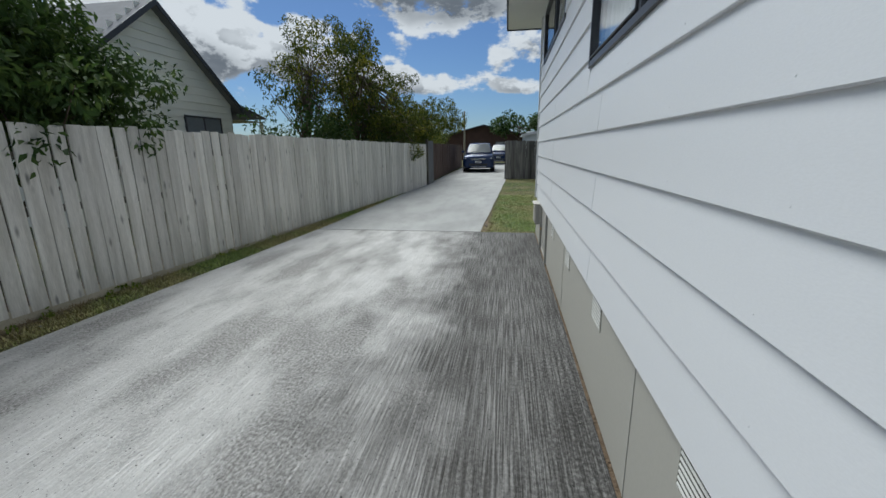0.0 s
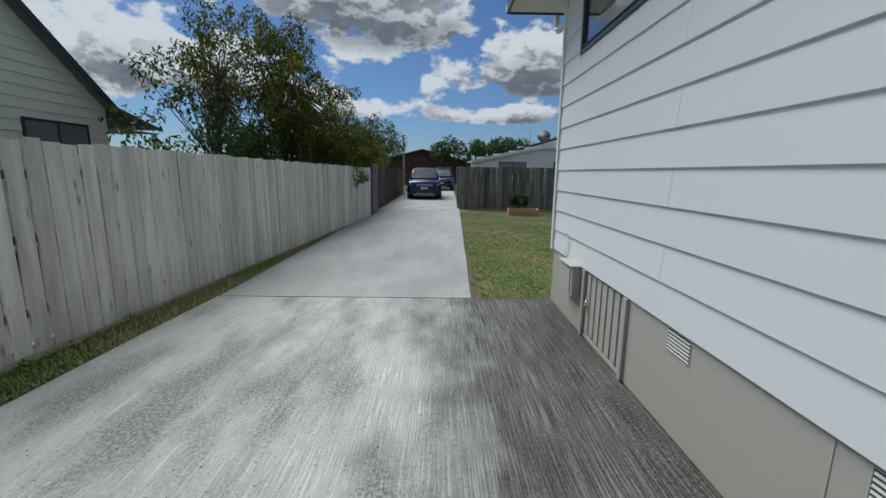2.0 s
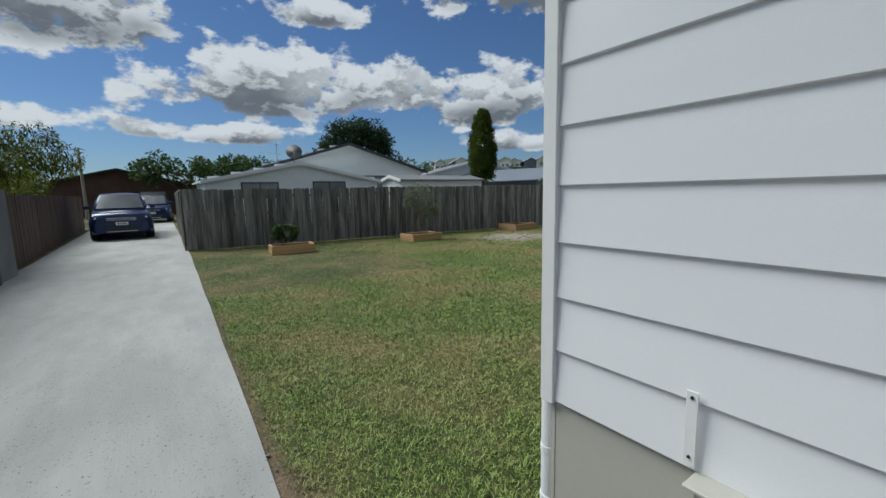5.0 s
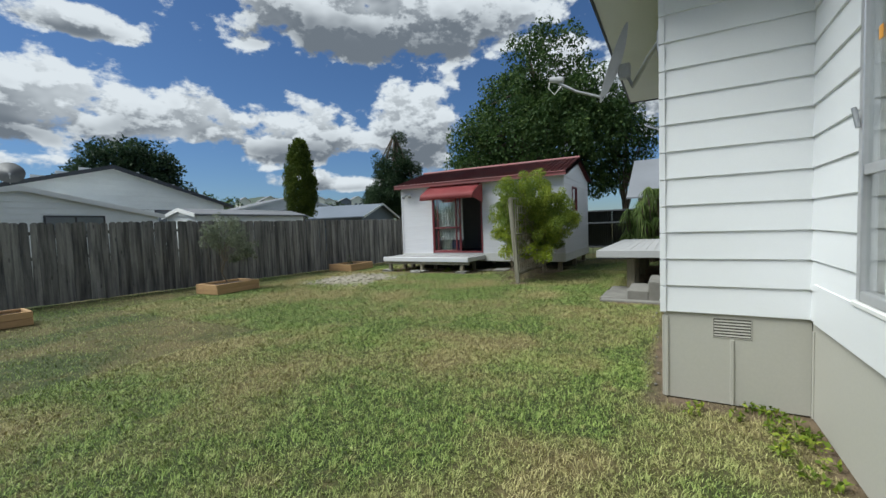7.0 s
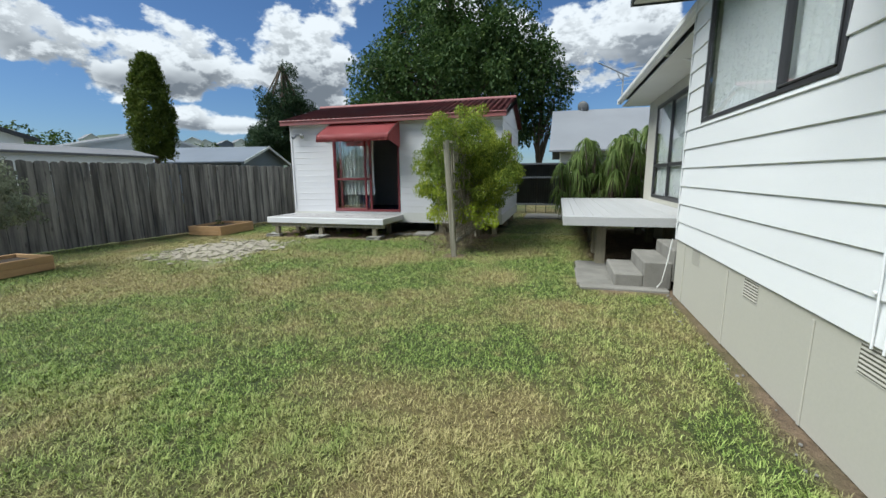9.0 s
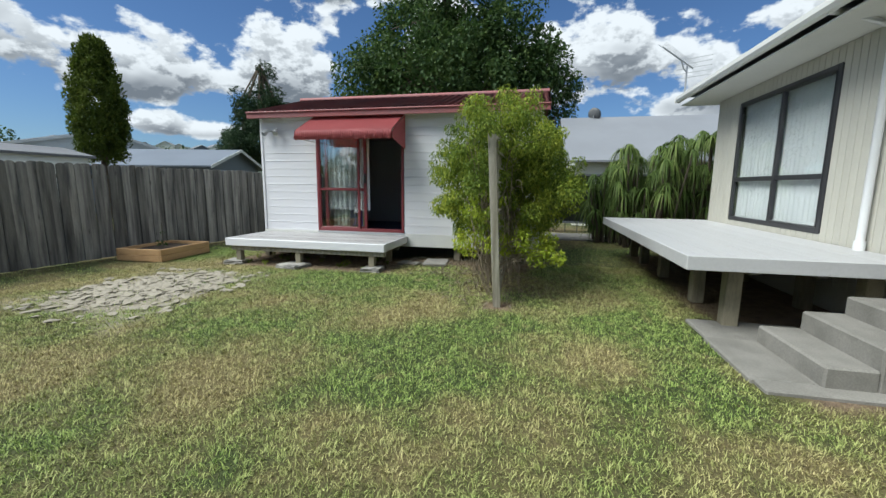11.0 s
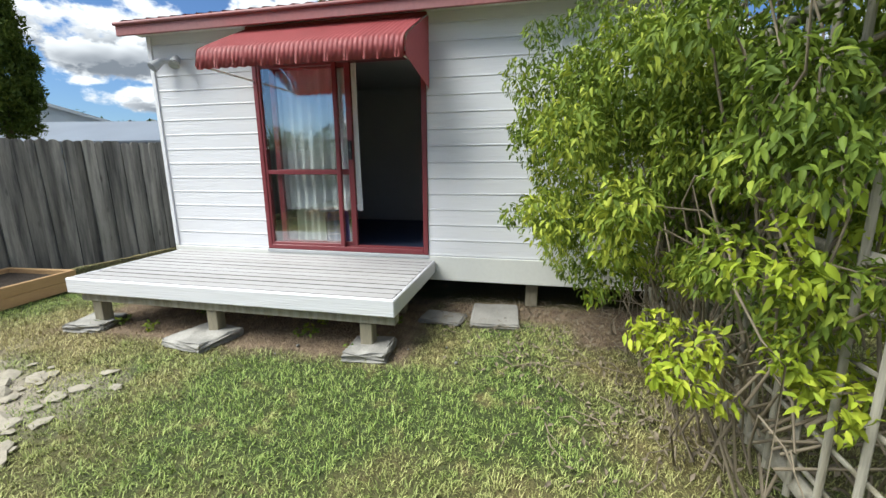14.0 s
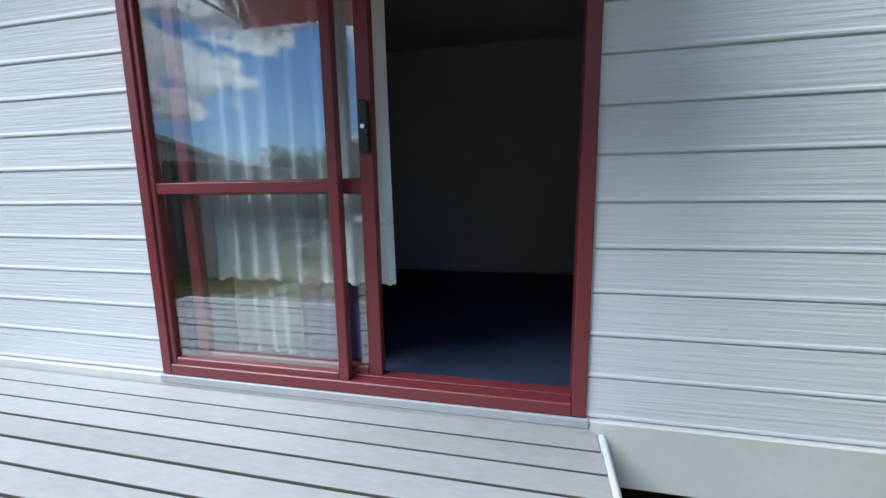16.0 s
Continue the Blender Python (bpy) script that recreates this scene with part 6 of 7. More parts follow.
v, f = leaf_cloud(c, [(a * 1.1, a * 1.1, a) for a in r], 72000, 0.050, 0.36, 1.1, 42, rich=True)
part("leaves", raw_mesh("leaves", v, f, L_VINE), L_VINE, vn, "drooping mid-green leaves")
vy = [((-0.85, 0.25, 0.78), (0.38, 0.35, 0.22)), ((-0.75, -0.35, 0.72), (0.42, 0.42, 0.16)), ((-1.0, 0.1, 1.15), (0.25, 0.3, 0.2)), ((-0.9, -0.62, 0.60), (0.35, 0.3, 0.08)), ((0.15, 0.5, 0.80), (0.28, 0.22, 0.2)), ((-0.62, 0.42, 0.62), (0.16, 0.16, 0.22))]
c2, r2 = crown_clumps(vy, 70, 0.085, 43, 0.2)
v, f = leaf_cloud(c2, r2, 3000, 0.050, 0.42, 0.7, 44, rich=True)
part("leaves", raw_mesh("young_leaves", v, f, L_NEW), L_NEW, vn, "bright yellow-green young leaves low down")
bm = bmesh.new()
rng = random.Random(45)
for i in range(46):
    bm = bmesh.new()
    x, y = rng.uniform(-1.0, 1.2), rng.uniform(-0.12, 0.15)
    p = [Vector((x, y, 0.0 if i % 3 else rng.uniform(0.3, 1.2)))]
    for k in range(5):
        p.append(p[-1] + Vector((rng.uniform(-0.16, 0.16), rng.uniform(-0.13, 0.15), rng.uniform(0.15, 0.40))))
    tube(bm, p, [0.008, 0.007, 0.006, 0.005, 0.004, 0.002], 5)
    part("stem", bm, M_TWIG, vn)
bm = bmesh.new()
for tip in rng.sample(c, 70) + rng.sample(c2, 30):
    tip = Vector(tip)
    s = Vector((tip.x * 0.8, 0.03, max(0.3, tip.z - 0.25)))
    m_ = s.lerp(tip, 0.5) + Vector((rng.uniform(-0.1, 0.1), rng.uniform(-0.1, 0.1), rng.uniform(0.0, 0.18)))
    tube(bm, [s, m_, tip], [0.007, 0.005, 0.002], 5)
for i in range(150):
    x, z = rng.uniform(-0.95, 1.3), rng.uniform(0.25, 1.5)
    y = rng.choice((-1, 1)) * rng.uniform(0.08, 0.34)
    d, sweep = rng.choice((-1, 1)), rng.uniform(0.15, 0.5)
    p = [Vector((x + d * sweep * k / 4, y + 0.05 * math.sin(k * 1.3 + i), z + rng.uniform(-0.12, 0.12) + 0.22 * math.sin(k * 0.8 + i) - 0.03 * k)) for k in range(5)]
    p = [Vector((q_.x, q_.y, max(q_.z, 0.02))) for q_ in p]
    tube(bm, p, [0.0055, 0.005, 0.0045, 0.0035, 0.002], 5)
tagged(part("twig_spray", bm, M_TWIG, vn), kind="stuff")
# fallen twigs and leaf litter under the climber
bm = bmesh.new()
for i in range(60):
    p = Vector((rng.uniform(9.3, 11.4), rng.uniform(3.7, 5.2), 0.012))
    a, L = rng.uniform(0, 6.28), rng.uniform(0.08, 0.4)
    tube(bm, [p, p + Vector((math.cos(a) * L * 0.5, math.sin(a) * L * 0.5, 0.02)), p + Vector((math.cos(a + 0.3) * L, math.sin(a + 0.3) * L, 0.004))], [0.004, 0.0035, 0.002], 4)
for i in range(420):
    p = Vector((rng.uniform(11.15, 11.95), rng.uniform(3.75, 5.95), 0.012))
    a, L = rng.uniform(0, 6.28), rng.uniform(0.05, 0.16)
    tube(bm, [p, p + Vector((math.cos(a) * L * 0.5, math.sin(a) * L * 0.5, rng.uniform(0.008, 0.04))), p + Vector((math.cos(a + 0.3) * L, math.sin(a + 0.3) * L, 0.006))], [0.002, 0.002, 0.001], 3)
tagged(part("fallen_twigs", bm, M_TWIG), "dry fallen twigs on bare earth under the climber", "twigs", "", "stuff")
v, f = leaf_cloud([(10.6, 4.5, 0.015), (10.2, 4.0, 0.015), (11.2, 5.2, 0.015), (9.6, 4.2, 0.015)], [(0.9, 0.8, 0.008)] * 4, 900, 0.05, 0.4, 0.0, 46)
tagged(part("leaf_litter", raw_mesh("leaf_litter", v, f, M_TWIG), M_TWIG), "dry brown leaf litter on bare earth", "leaf litter", "", "stuff")


# ---- strappy plants behind the deck ----
def strappy(x, y, h, heads, seed, spread=0.9):
    """A clump of canes with heads of long arching strap leaves."""
    rng = random.Random(seed)
    t = thing("strappy_plant", "tall clump of arching strap-leaved plants beside the house", "plant", (x, y, 0), 0, "strappy plants")
    bt, verts, faces = bmesh.new(), [], []
    for i in range(heads):
        px, py, pz = rng.uniform(-spread, spread), rng.uniform(-spread, spread), h * rng.uniform(0.28, 1.0)
        tube(bt, [(px * 0.6, py * 0.6, 0), (px, py, pz)], [0.03, 0.02], 6)
        for k in range(40):
            a, el, L, w = rng.uniform(0, 6.283), rng.uniform(0.1, 1.3), rng.uniform(0.34, 0.6), rng.uniform(0.012, 0.020)
            d = Vector((math.cos(a), math.sin(a), 0))
            sd_ = Vector((-math.sin(a), math.cos(a), 0))
            b0 = len(verts)
            for s in range(5):
                u = s / 4
                p = Vector((px, py, pz)) + d * (L * u * math.cos(el) * (1 - 0.25 * u)) + Vector((0, 0, L * (math.sin(el) * u - 1.45 * u * u)))
                ww = w * (1 - u) ** 0.6 + 0.001
                verts += [p + sd_ * ww, p - sd_ * ww]
            faces += [(b0 + 2 * s, b0 + 2 * s + 1, b0 + 2 * s + 3, b0 + 2 * s + 2) for s in range(4)]
    tagged(part("cane_growth", bt, M_BARK, t), kind="stuff")
    part("leaves", raw_mesh("leaves", [tuple(v_) for v_ in verts], faces, L_YUC), L_YUC, t)


strappy(15.3, 1.0, 2.45, 84, 51, 0.8)
strappy(15.7, -0.6, 2.75, 76, 52, 0.9)
strappy(15.8, 1.7, 1.8, 34, 53, 0.55)


# ---- neighbouring houses ----
def prism(outline, y0, y1):
    """A solid with an outline in x and z, running from y0 to y1."""
    bm = bmesh.new()
    a, b = [bm.verts.new((x, y0, z)) for x, z in outline], [bm.verts.new((x, y1, z)) for x, z in outline]
    bm.faces.new(a)
    bm.faces.new(b[::-1])
    for i in range(len(a)):
        j = (i + 1) % len(a)
        bm.faces.new((a[i], b[i], b[j], a[j]))
    bmesh.ops.recalc_face_normals(bm, faces=bm.faces[:])
    return bm


def gable_house(label, x, y, w, d, eave, rise, wall, roofm, barge, rz=0, over=0.3, windows=(), axis="y", boards=0.0, apex=None, name="house"):
    """A house with its gable facing -y (before turning): w across, d deep; windows (x0,x1,z0,z1) in the gable wall."""
    h = thing(name, label, "house", (x, y, 0), rz)
    ax = apex if apex is not None else 0.0
    bm = bmesh.new()
    pr = [(-w / 2, 0), (w / 2, 0), (w / 2, eave), (ax, eave + rise), (-w / 2, eave)]
    fr = [bm.verts.new((a, 0, z)) for a, z in pr]
    bk = [bm.verts.new((a, d, z)) for a, z in pr]
    bm.faces.new(fr)
    bm.faces.new(bk[::-1])
    for i in range(5):
        bm.faces.new((fr[i], bk[i], bk[(i + 1) % 5], fr[(i + 1) % 5]))
    part("wall", bm, wall, h)
    if boards:
        z = 0.3
        while z < eave + rise - 0.15:
            t = max(0.0, (z - eave) / rise)
            a, b = -w / 2 + (ax + w / 2) * t, w / 2 - (w / 2 - ax) * t
            if b - a > 0.4:
                bmb = bmesh.new()
                q = [bmb.verts.new(p) for p in ((a + 0.02, -0.026, z), (b - 0.02, -0.026, z), (b - 0.02, -0.006, z + boards), (a + 0.02, -0.006, z + boards))]
                q2 = [bmb.verts.new(p) for p in ((a + 0.02, 0.0, z), (b - 0.02, 0.0, z), (b - 0.02, 0.0, z + boards), (a + 0.02, 0.0, z + boards))]
                bmb.faces.new(q)
                for i in range(4):
                    bmb.faces.new((q[i], q2[i], q2[(i + 1) % 4], q[(i + 1) % 4]))
                part("weatherboard", bmb, wall, h)
            z += boards
    for sgn in (-1, 1):
        e = (sgn * w / 2 + sgn * over, eave - over * rise / (w / 2))
        a0, a1, z0_, z1_ = e[0], ax, e[1], eave + rise
        bm = prism([(a0, z0_ - 0.02), (a1, z1_ - 0.02), (a1, z1_ + 0.05), (a0, z0_ + 0.05)], -over, d + over)
        part("roof", bm, roofm, h)
        bm = prism([(a0, z0_ - 0.08), (a1, z1_ - 0.08), (a1, z1_ + 0.065), (a0, z0_ + 0.065)], -over - 0.03, -over - 0.004)
        part("barge_board", bm, barge, h)
    for x0, x1, z0, z1 in windows:
        wn_ = part("window", frame_bm(x0, x1, z0, z1, 0.05, -0.05, 0.02, ((x0 + x1) / 2,)), M_DARKFRAME, h)
        part("pane", box_bm(x1 - x0 - 0.04, 0.01, z1 - z0 - 0.04, 0, ((x0 + x1) / 2, -0.032, z0 + 0.02)), M_GLASSPANE, wn_)
    return h


M_GLASSPANE = mat("dim glass over blinds", (0.20, 0.22, 0.24), 0.08, var=0.2, s1=2, bump=0, rnd=0.1, spec=0.9)

# left neighbour: gable end faces the drive
lh = gable_house("cream weatherboard house with a steep dark-edged gable", -9.2, 2.45, 5.4, 9.0, 2.9, 2.1, M_NBCREAM, M_ROOFGREY, M_BARGE, 90, 0.25,
                 ((0.65, 2.12, 1.35, 2.46),), boards=0.21)
pl_ = thing("porch_roof", "low lean-to porch roof with a timber underside", "porch", (-9.2, 5.15, 0))
bm = bmesh.new()
q = [bm.verts.new(p) for p in ((0.25, 0.0, 2.95), (0.25, 1.68, 2.56), (-6, 1.68, 2.56), (-6, 0.0, 2.95))]
bm.faces.new(q)
bmesh.ops.solidify(bm, geom=bm.faces[:], thickness=0.1)
part("roof", bm, M_BARGE, pl_)
part("post", box_bm(0.1, 0.1, 2.45, 0.005, (0.1, 1.45, 0)), M_NBCREAM, pl_)
part("soffit", box_bm(6.1, 1.45, 0.02, 0.0, (-2.85, 0.75, 2.44)), M_POST, pl_)

# behind the back fence
gable_house("white weatherboard house with a wide low gable", 7.6, 20.2, 9.2, 12, 2.85, 1.35, M_NBWHITE, M_ROOFGREY, M_BARGE, 0, 0.3, ((0.6, 2.4, 1.2, 2.55),), boards=0.2)
gable_house("white board outbuilding with a shallow gable", 4.0, 16.9, 7.2, 3.1, 2.15, 0.75, M_NBWHITE, M_NBWHITE, M_TRIM, 0, 0.15, ((-2.35, -0.92, 1.45, 2.11), (0.5, 2.0, 1.45, 2.13)), boards=0.17)
gable_house("pale garden shed with a flat grey roof", 8.5, 17.1, 2.0, 5.0, 2.16, 0.22, M_NBWHITE, M_ROOFGREY, M_TRIM, -90, 0.12, name="garden_shed")
gable_house("long low garage with a grey roof", 22.5, 27.0, 12, 6, 2.7, 1.5, M_NBWHITE, M_ROOFGREY, M_TRIM, -15, 0.3, name="garage")
gable_house("grey board house with a pale blue steel roof", 23.6, 19.5, 5.2, 9, 2.35, 0.85, M_ROOFBLUE, M_ROOFBLUE, M_TRIM, 12, 0.35, ((-1.6, 0.2, 1.0, 1.9),), name="house")
nbh = gable_house("grey tiled house behind the steel fence", 24.8, -12.0, 8.4, 14.2, 2.6, 2.0, M_NBCREAM, M_ROOFPALE, M_BARGE, 0, 0.45, (), name="house")
for y0 in (12.6, 10.4, 8.0):
    wn_ = part("window", span(-4.26, -4.18, y0 - 0.5, y0 + 0.5, 1.2, 2.2, 0.006), M_DARKFRAME, nbh)
    part("pane", span(-4.27, -4.262, y0 - 0.44, y0 + 0.44, 1.26, 2.14, 0), M_GLASSPANE, wn_)
gable_house("brown brick house with a dark tiled roof", -3.5, 46, 13, 9, 2.6, 1.6, M_BRICKD, M_ROOFDARK, M_BARGE, 0, 0.5, ((1.5, 3.5, 1.0, 2.2),), name="house")


def small_dish(x, y, z, rz, r=0.42):
    t = thing("satellite_dish", "round grey satellite dish on a roof pole", "satellite dish", (x, y, z), rz)
    bm = bmesh.new()
    tube(bm, [(0, 0.004, 0), (0, -0.02 * r, 0), (0, -0.10 * r, 0), (0, -0.26 * r, 0), (0, -0.27 * r, 0), (0, -0.08 * r, 0), (0, 0.01, 0)],
         [0.02 * r, 0.35 * r, 0.7 * r, r, 1.02 * r, 0.66 * r, 0.05 * r], 28)
    part("reflector", bm, M_DISHDARK, t, m=pose(0, 0, 0.58, -22, 0, 0))
    part("mast", tube(bmesh.new(), [(0, 0.05, -0.2), (0, 0.05, 0.55)], 0.025, 8), M_GALV, t)
    part("arm", tube(bmesh.new(), [(0, -0.02, 0.58 - r * 0.9), (0, -0.75 * r, 0.52)], 0.012, 6), M_GALV, t)
    part("receiver", box_bm(0.06, 0.12, 0.06, 0.01, (0, -0.8 * r, 0.52)), M_GALV, t)


small_dish(4.66, 19.9, 3.05, -14, 0.37)
small_dish(24.6, 1.2, 4.15, 60, 0.3)
ta = thing("tv_aerial", "thin roof television aerial on the outbuilding", "aerial", (3.8, 19.7, 2.75))
part("mast", tube(bmesh.new(), [(0, 0, 0), (0, 0, 1.25)], 0.015, 6), M_GALV, ta)
for z, L in ((1.2, 0.35), (0.75, 0.6)):
    part("boom", tube(bmesh.new(), [(-L * 1.3, 0, z + 0.05), (L * 0.3, 0, z)], 0.01, 5), M_GALV, ta)
    for i in range(6):
        x = -L * 1.2 + i * L * 0.28
        part("element", tube(bmesh.new(), [(x, -0.12, z + 0.03), (x, 0.12, z + 0.03)], 0.005, 4), M_GALV, ta)
pole = thing("utility_pole", "thin utility pole beyond the drive", "pole", (-5.3, 40, 0))
part("shaft", tube(bmesh.new(), [(0, 0, 0), (0, 0, 5.4)], [0.12, 0.08], 8), M_POST, pole)

# far rise with houses on it
bm = bmesh.new()
rows = []
for i in range(61):
    a = radians(20 + i * 1.5)
    R = 210
    hgt = 7.5 + 2.0 * math.sin(i * 0.37) + 1.6 * math.sin(i * 0.9) + 9.0 * math.exp(-((20 + i * 1.5 - 48) / 13) ** 2)
    rows.append([bm.verts.new((math.cos(a) * q_, math.sin(a) * q_, z)) for q_, z in ((R - 60, -0.5), (R - 25, hgt * 0.55), (R, hgt), (R + 40, hgt * 0.7), (R + 80, -0.5))])
for p, q in zip(rows, rows[1:]):
    for j in range(4):
        f_ = bm.faces.new((p[j], q[j], q[j + 1], p[j + 1]))
        f_.smooth = True
tagged(part("backdrop", bm, M_HILL), "low wooded rise on the skyline", "hill", "", "structure")
rng = random.Random(77)
for i in range(11):
    a = radians(38 + i * 1.7 + rng.uniform(-0.5, 0.5))
    gable_house("small far house on the rise", math.cos(a) * 196, math.sin(a) * 196, rng.uniform(4, 6), 7, rng.uniform(14.6, 16.6), 1.5, M_NBCREAM if i % 3 else M_ROOFBLUE, M_ROOFGREY, M_TRIM, math.degrees(a) - 90 + rng.uniform(-25, 25), 0.5,
                ((-1.6, -0.4, 12.8, 13.8), (0.5, 1.7, 12.8, 13.8)))


# ---- cars ----
def car(label, x, y, rz, group="", plate=True):
    """A tall estate car, nose towards -y, built from its side profile."""
    c = thing("car", label, "car", (x, y, 0), rz, group)
    W = 0.98

    def loft(secs, name, material, parent, lbl=""):
        """secs: (y, half width low, z low, half width mid, z mid, half width top, z top)"""
        bm = bmesh.new()
        rings = []
        for yy, wl_, zl, wm, zm, wt, zt in secs:
            pts = [(-wl_, zl), (-wm, zl + 0.12), (-wm, zm), (-wt, zt - 0.02), (-wt * 0.6, zt), (0, zt + 0.015), (wt * 0.6, zt), (wt, zt - 0.02), (wm, zm), (wm, zl + 0.12), (wl_, zl)]
            rings.append([bm.verts.new((a, yy, b)) for a, b in pts])
        for p, q in zip(rings, rings[1:]):
            for i in range(len(p)):
                f_ = bm.faces.new((p[i], p[(i + 1) % len(p)], q[(i + 1) % len(p)], q[i]))
                f_.smooth = True
        bm.faces.new(rings[0])
        bm.faces.new(rings[-1][::-1])
        return part(name, bm, material, parent, lbl)
    body_ = loft([(0.0, 0.72, 0.32, 0.80, 0.62, 0.70, 0.86), (0.08, 0.82, 0.27, 0.92, 0.66, 0.80, 0.98), (0.35, 0.88, 0.25, 0.98, 0.72, 0.86, 1.05), (1.25, 0.90, 0.25, 0.99, 0.78, 0.88, 1.13),
                  (1.6, 0.90, 0.25, 0.99, 0.80, 0.92, 1.15), (4.2, 0.90, 0.25, 0.99, 0.82, 0.92, 1.18), (4.75, 0.85, 0.3, 0.94, 0.8, 0.86, 1.15), (4.85, 0.75, 0.35, 0.85, 0.75, 0.75, 1.05)], "body", M_CARBLUE, c)
    cab = loft([(1.25, 0.80, 1.08, 0.84, 1.15, 0.80, 1.17), (2.05, 0.82, 1.1, 0.86, 1.35, 0.64, 1.72), (2.5, 0.83, 1.1, 0.87, 1.38, 0.66, 1.79), (4.0, 0.83, 1.1, 0.87, 1.38, 0.66, 1.77), (4.7, 0.8, 1.1, 0.83, 1.28, 0.66, 1.62)], "cabin", M_CARBLUE, c)
    bm = bmesh.new()
    q = [bm.verts.new(p) for p in ((-0.76, 1.25, 1.20), (0.76, 1.25, 1.20), (0.62, 2.03, 1.72), (-0.62, 2.03, 1.72))]
    bm.faces.new(q)
    bmesh.ops.solidify(bm, geom=bm.faces[:], thickness=-0.012)
    part("windscreen", bm, M_GLASSPANE, c, "dark reflective windscreen")
    for s in (-1, 1):
        part("headlight", box_bm(0.30, 0.07, 0.10, 0.02, (s * 0.66, 0.06, 0.80)), M_LAMP, c)
        part("fog_lamp", box_bm(0.22, 0.05, 0.10, 0.02, (s * 0.70, 0.03, 0.48)), M_BLACK, c)
        mi = part("mirror", box_bm(0.2, 0.12, 0.15, 0.04, (s * 1.05, 1.5, 1.18)), M_CARBLUE, c)
        bm = bmesh.new()
        q = [bm.verts.new((s * a, yy, z)) for a, yy, z in ((0.885, 1.75, 1.2), (0.895, 4.3, 1.22), (0.70, 4.0, 1.68), (0.70, 2.2, 1.68))]
        bm.faces.new(q)
        bmesh.ops.solidify(bm, geom=bm.faces[:], thickness=0.01)
        part("side_window", bm, M_GLASSPANE, c)
        for yy in (0.95, 3.85):
            wh = part("wheel", tube(bmesh.new(), [(s * 0.72, yy, 0.36), (s * 0.78, yy, 0.36), (s * 0.98, yy, 0.36), (s * 1.0, yy, 0.36)], [0.33, 0.36, 0.36, 0.33], 22), M_TYRE, c)
            part("rim", tube(bmesh.new(), [(s * 0.99, yy, 0.36), (s * 1.008, yy, 0.36)], [0.25, 0.22], 18), M_GALV, wh)
    gr = part("grille", box_bm(0.92, 0.05, 0.13, 0.02, (0, 0.0, 0.74)), M_BLACK, c)
    for i in range(3):
        part("grille_bar", box_bm(0.88, 0.02, 0.012, 0.003, (0, -0.03, 0.762 + i * 0.036)), M_CHROME, gr)
    part("air_intake", box_bm(1.15, 0.05, 0.15, 0.03, (0, 0.015, 0.40)), M_BLACK, c)
    part("skid_plate", box_bm(0.95, 0.05, 0.05, 0.015, (0, 0.0, 0.32)), M_GALV, c)
    if plate:
        pl2 = part("number_plate", box_bm(0.38, 0.012, 0.12, 0.004, (0, -0.03, 0.58)), M_PLATE, c)
        for i in range(5):
            part("character_bar", box_bm(0.035, 0.004, 0.07, 0, (-0.12 + i * 0.06, -0.038, 0.605)), M_BLACK, pl2)
    bn = part("bonnet_line", box_bm(1.5, 0.012, 0.012, 0.003, (0, 0.36, 1.055)), M_BLACK, c)


car("dark blue tall estate car parked on the drive", -2.28, 18.55, 2)
car("dark car parked behind at the end of the drive", -1.3, 30.5, -4)


# ---- loose ground cover ----
rng = random.Random(91)
bm = bmesh.new()
for i in range(600):
    x, y = rng.gauss(8.6, 0.62), rng.gauss(8.75, 0.52)
    if not (7.2 < x < 9.9 and 7.6 < y < 9.9):
        continue
    s = rng.uniform(0.02, 0.075)
    r_ = bmesh.ops.create_icosphere(bm, subdivisions=1, radius=s, matrix=pose(x, y, 0.0, rng.uniform(0, 9), rng.uniform(0, 9), rng.uniform(0, 360)) @ Matrix.Diagonal((1.3, 0.9, 0.2, 1)))
    for v_ in r_["verts"]:
        v_.co += Vector((rng.uniform(-1, 1), rng.uniform(-1, 1), rng.uniform(-0.6, 0.6))) * s * 0.22
tagged(part("clay_clods", bm, M_CLAY), "dry pale cracked clay clods on the lawn", "clay", "", "stuff")
bm = bmesh.new()
for i in range(150):
    x, y = rng.choice([(rng.uniform(10.3, 11.7), rng.uniform(5.5, 9.1)), (rng.uniform(3.3, 7.3), rng.uniform(0.9, 1.05)), (rng.uniform(-0.95, -0.75), rng.uniform(0.2, 5)), (rng.uniform(-4.9, -4.4), rng.uniform(-6, 6)), (rng.uniform(-2.5, -0.05), rng.uniform(-6, -0.1))])
    z = 0.0 if not (-4.2 < x < -0.02 and y < 0) else 0.004
    s = rng.uniform(0.004, 0.02) if z == 0 else rng.uniform(0.003, 0.009)
    bmesh.ops.create_icosphere(bm, subdivisions=1, radius=s, matrix=Matrix.Translation((x, y, z)) @ Matrix.Diagonal((1, 0.8, 0.6, 1)))
tagged(part("pebbles", bm, M_CONC2), "small stones and crumbs on earth and concrete", "pebbles", "", "stuff")


# ---- weeds along the foundations ----
def weeds(areas, n, size, seed, label):
    rng_ = np.random.default_rng(seed)
    cs_ = []
    for x0, x1, y0, y1, k in areas:
        cs_ += [(x, y, 0.03) for x, y in zip(rng_.uniform(x0, x1, k), rng_.uniform(y0, y1, k))]
    v_, f_ = leaf_cloud(cs_, [(0.06, 0.06, 0.035)] * len(cs_), n, size, 0.5, -0.5, seed)
    tagged(part("weeds", raw_mesh("weeds", v_, f_, L_VINE), L_VINE), label, "weeds", "", "stuff")


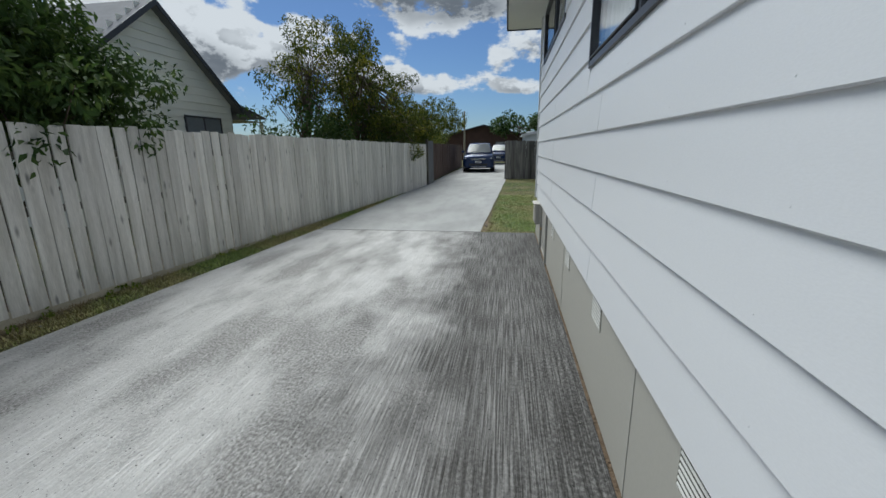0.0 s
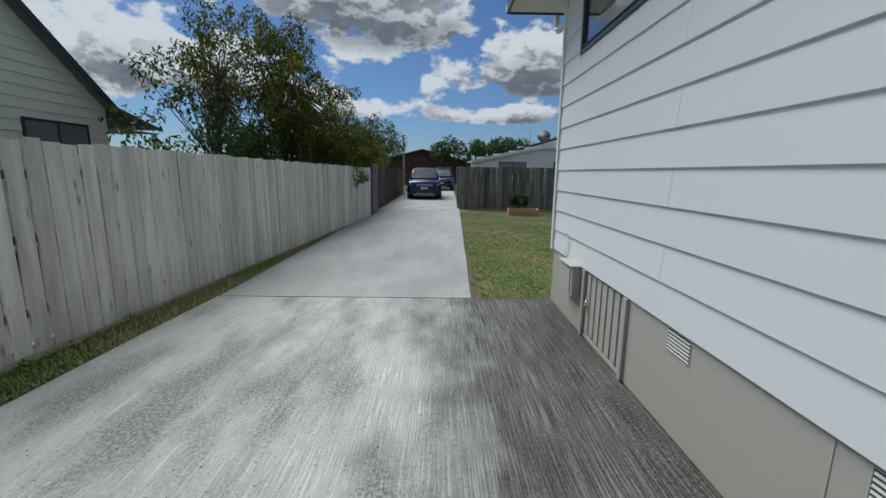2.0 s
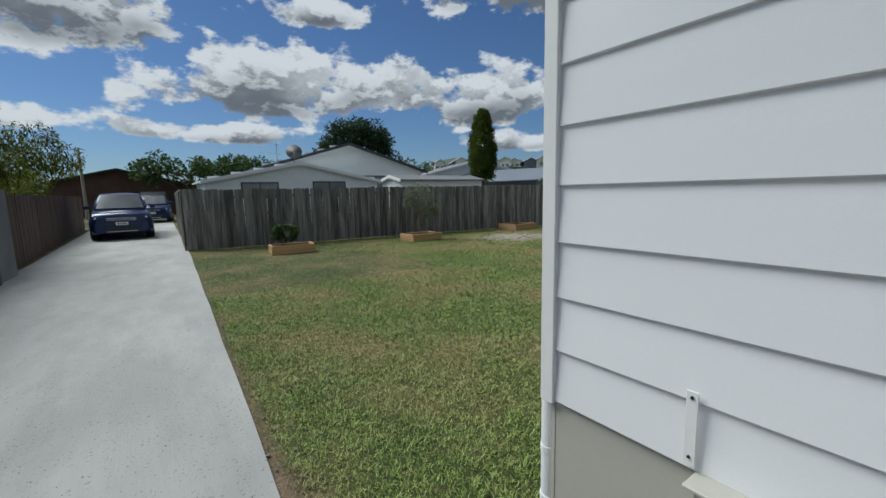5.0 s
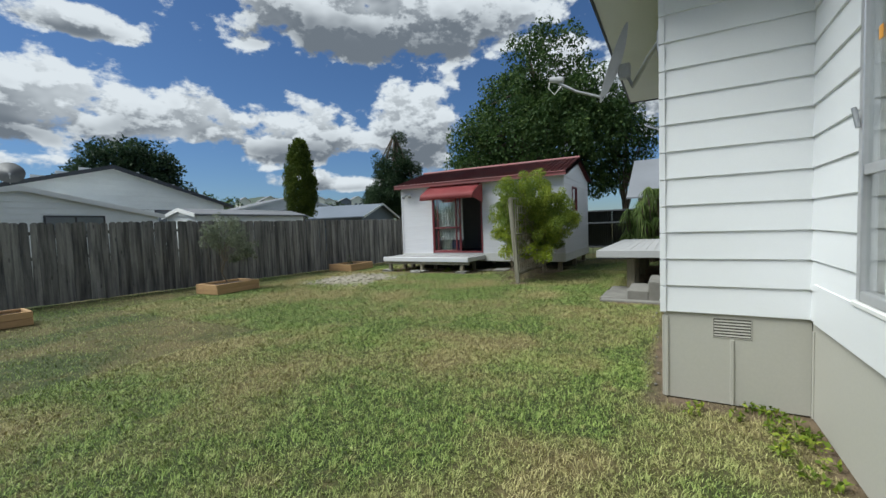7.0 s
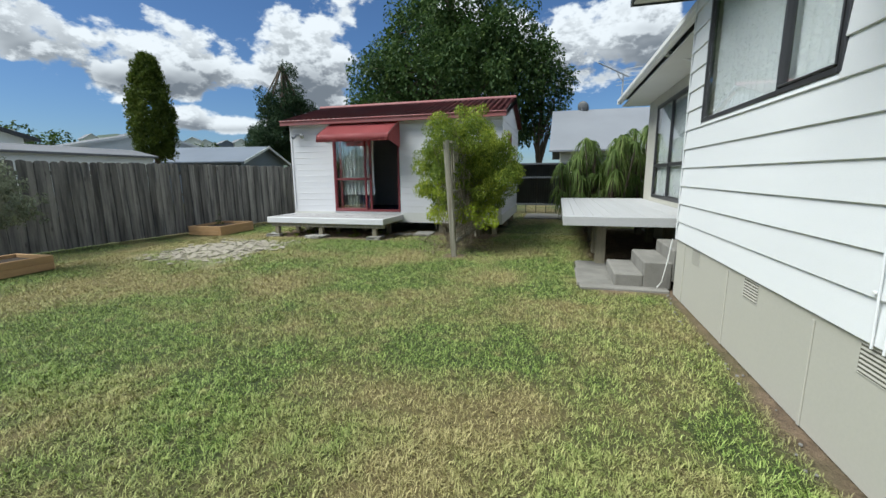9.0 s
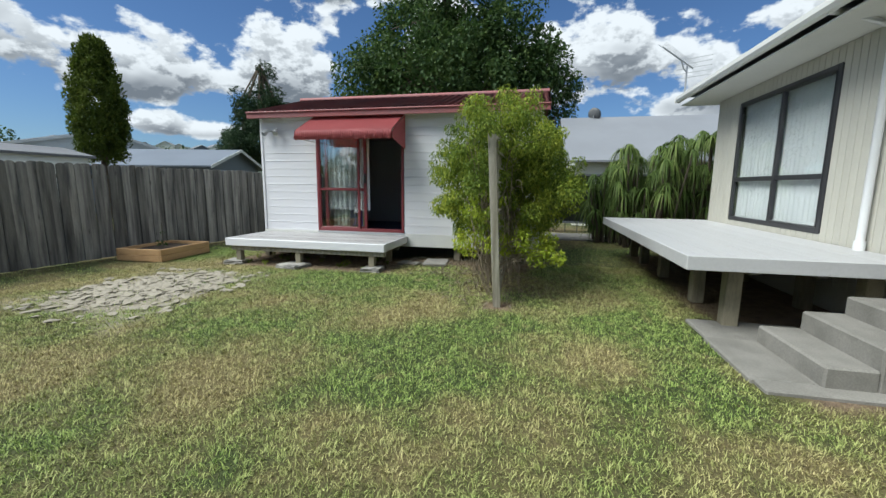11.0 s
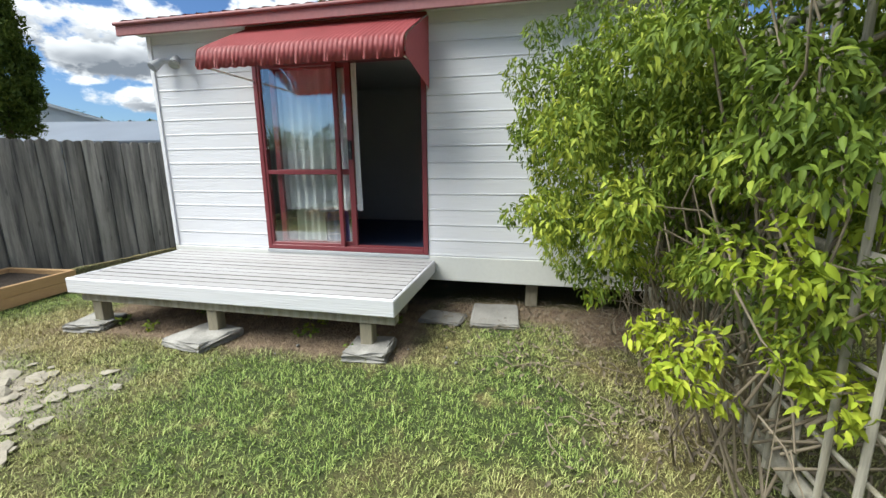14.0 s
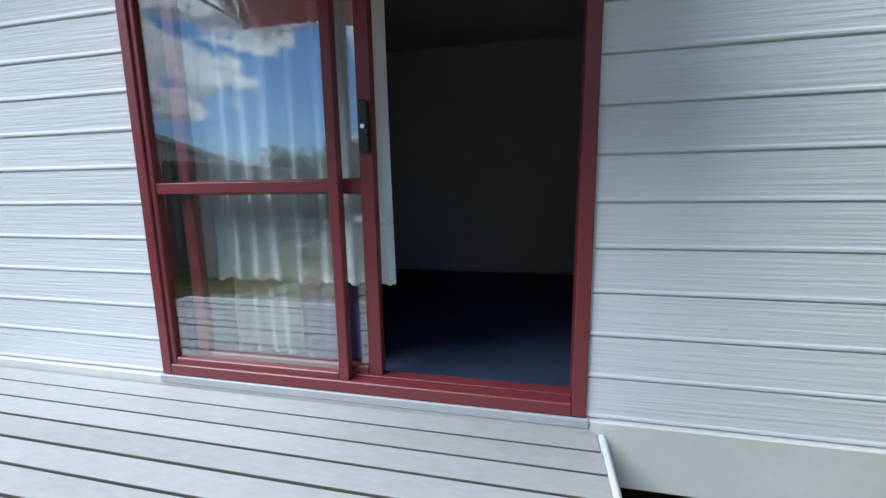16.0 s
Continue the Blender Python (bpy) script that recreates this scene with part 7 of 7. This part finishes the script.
weeds([(2.2, 3.25, 0.05, 0.25, 16), (10.4, 11.6, 6.2, 9.0, 26), (3.0, 3.3, 0.1, 0.9, 5), (-4.9, -4.5, -6, 8, 40)], 1500, 0.045, 61, "low green weeds on bare earth by the walls")


# ---- grass ----
def grass(n, x0, x1, y0, y1, length, width, seed, keep):
    g = np.random.default_rng(seed)
    x, y = g.uniform(x0, x1, n), g.uniform(y0, y1, n)
    ok = keep(x, y, g.random(n))
    x, y = x[ok], y[ok]
    n = len(x)
    # most blades stand in tufts that fall one way
    tufted = g.random(n) < 0.65
    cell = 0.05
    ix, iy = np.floor(x / cell), np.floor(y / cell)
    h1_ = np.modf(np.abs(np.sin(ix * 12.9898 + iy * 78.233) * 43758.5453))[0]
    h2_ = np.modf(np.abs(np.sin(ix * 39.346 + iy * 11.135) * 24634.6345))[0]
    x = np.where(tufted, (ix + 0.2 + 0.6 * h1_) * cell + g.normal(0, 0.014, n), x)
    y = np.where(tufted, (iy + 0.2 + 0.6 * h2_) * cell + g.normal(0, 0.014, n), y)
    a = np.where(tufted, 6.283 * h2_ + g.normal(0, 1.15, n), g.uniform(0, 2 * np.pi, n))
    lean = g.uniform(0.45, 1.35, n)
    L, w = length * g.uniform(0.5, 1.3, n) * np.where(tufted, 0.85 + 0.8 * h1_, 0.9), width * g.uniform(0.7, 1.3, n)
    dx, dy = np.cos(a), np.sin(a)
    p0 = np.stack([x, y, np.full(n, -0.015)], 1)
    sd_ = np.stack([-dy, dx, np.zeros(n)], 1) * w[:, None] / 2
    h1 = np.stack([dx * np.sin(lean) * 0.4, dy * np.sin(lean) * 0.4, np.cos(lean * 0.7) * 0.55], 1) * L[:, None]
    h2 = np.stack([dx * np.sin(lean), dy * np.sin(lean), np.cos(lean) * 0.95], 1) * L[:, None]
    v_ = np.stack([p0 - sd_, p0 + sd_, p0 + h1 + sd_ * 0.8, p0 + h1 - sd_ * 0.8, p0 + h2], 1).reshape(-1, 3)
    i = np.arange(n)[:, None] * 5
    f_ = np.concatenate([i + np.array([0, 1, 2]), i + np.array([0, 2, 3]), i + np.array([3, 2, 4])], 1).reshape(-1, 3)
    return raw_mesh("grass", v_, f_, M_GRASS)


def on_lawn(x, y, r):
    ok = (x > -0.93 + 0.03 * y) & (y > 0.02) & (y < 12.95 - 0.12 * x)
    ok &= ~((x > 3.3) & (x < 7.3) & (y < 0.95)) & ~((x > 7.2) & (y < 1.0))
    ok &= ~((x > 7.2) & (x < 9.0) & (y < 1.95))
    bare = np.zeros_like(x, bool)
    for a, b, c_, d in DIRT:
        bare |= (x > a) & (x < b) & (y > c_) & (y < d)
    clay = ((x - 8.6) / 1.15) ** 2 + ((y - 8.75) / 0.95) ** 2 < 1.0
    cab = (x > 11.8) & (y > 3.55) & (y < 9.2)
    pads = np.zeros_like(x, bool)
    for a, b, c_, d in ((1.15, 2.3, 10.1, 10.8), (5.3, 6.5, 9.95, 10.75), (10.1, 11.45, 10.3, 11.3), (11.16, 11.7, 5.2, 5.65)):
        pads |= (x > a) & (x < b) & (y > c_) & (y < d)
    return ok & ~cab & ~pads & ~(bare & (r > 0.22)) & ~(clay & (r > 0.18))


for nm, me in (("grass", grass(360000, 3.5, 12.0, 0.9, 10.5, 0.034, 0.0042, 71, on_lawn)), ("grass", grass(230000, -1.0, 18.0, 0.0, 13.0, 0.034, 0.0058, 72, on_lawn)),
               ("grass", grass(170000, -1.0, 4.0, 0.0, 6.0, 0.034, 0.0042, 73, on_lawn)),
               ("grass", grass(95000, -5.1, -3.85, -9, 10, 0.05, 0.007, 74, lambda x, y, r: (x > -4.52 + 0.071 * y) & (x < np.where(y < 0, -4.12 + 0.053 * y, -4.1 + 0.014 * y)) & (r < 0.8)))):
    tagged(part(nm, me, M_GRASS), "short patchy lawn grass, green and straw-coloured", "grass", "", "stuff")
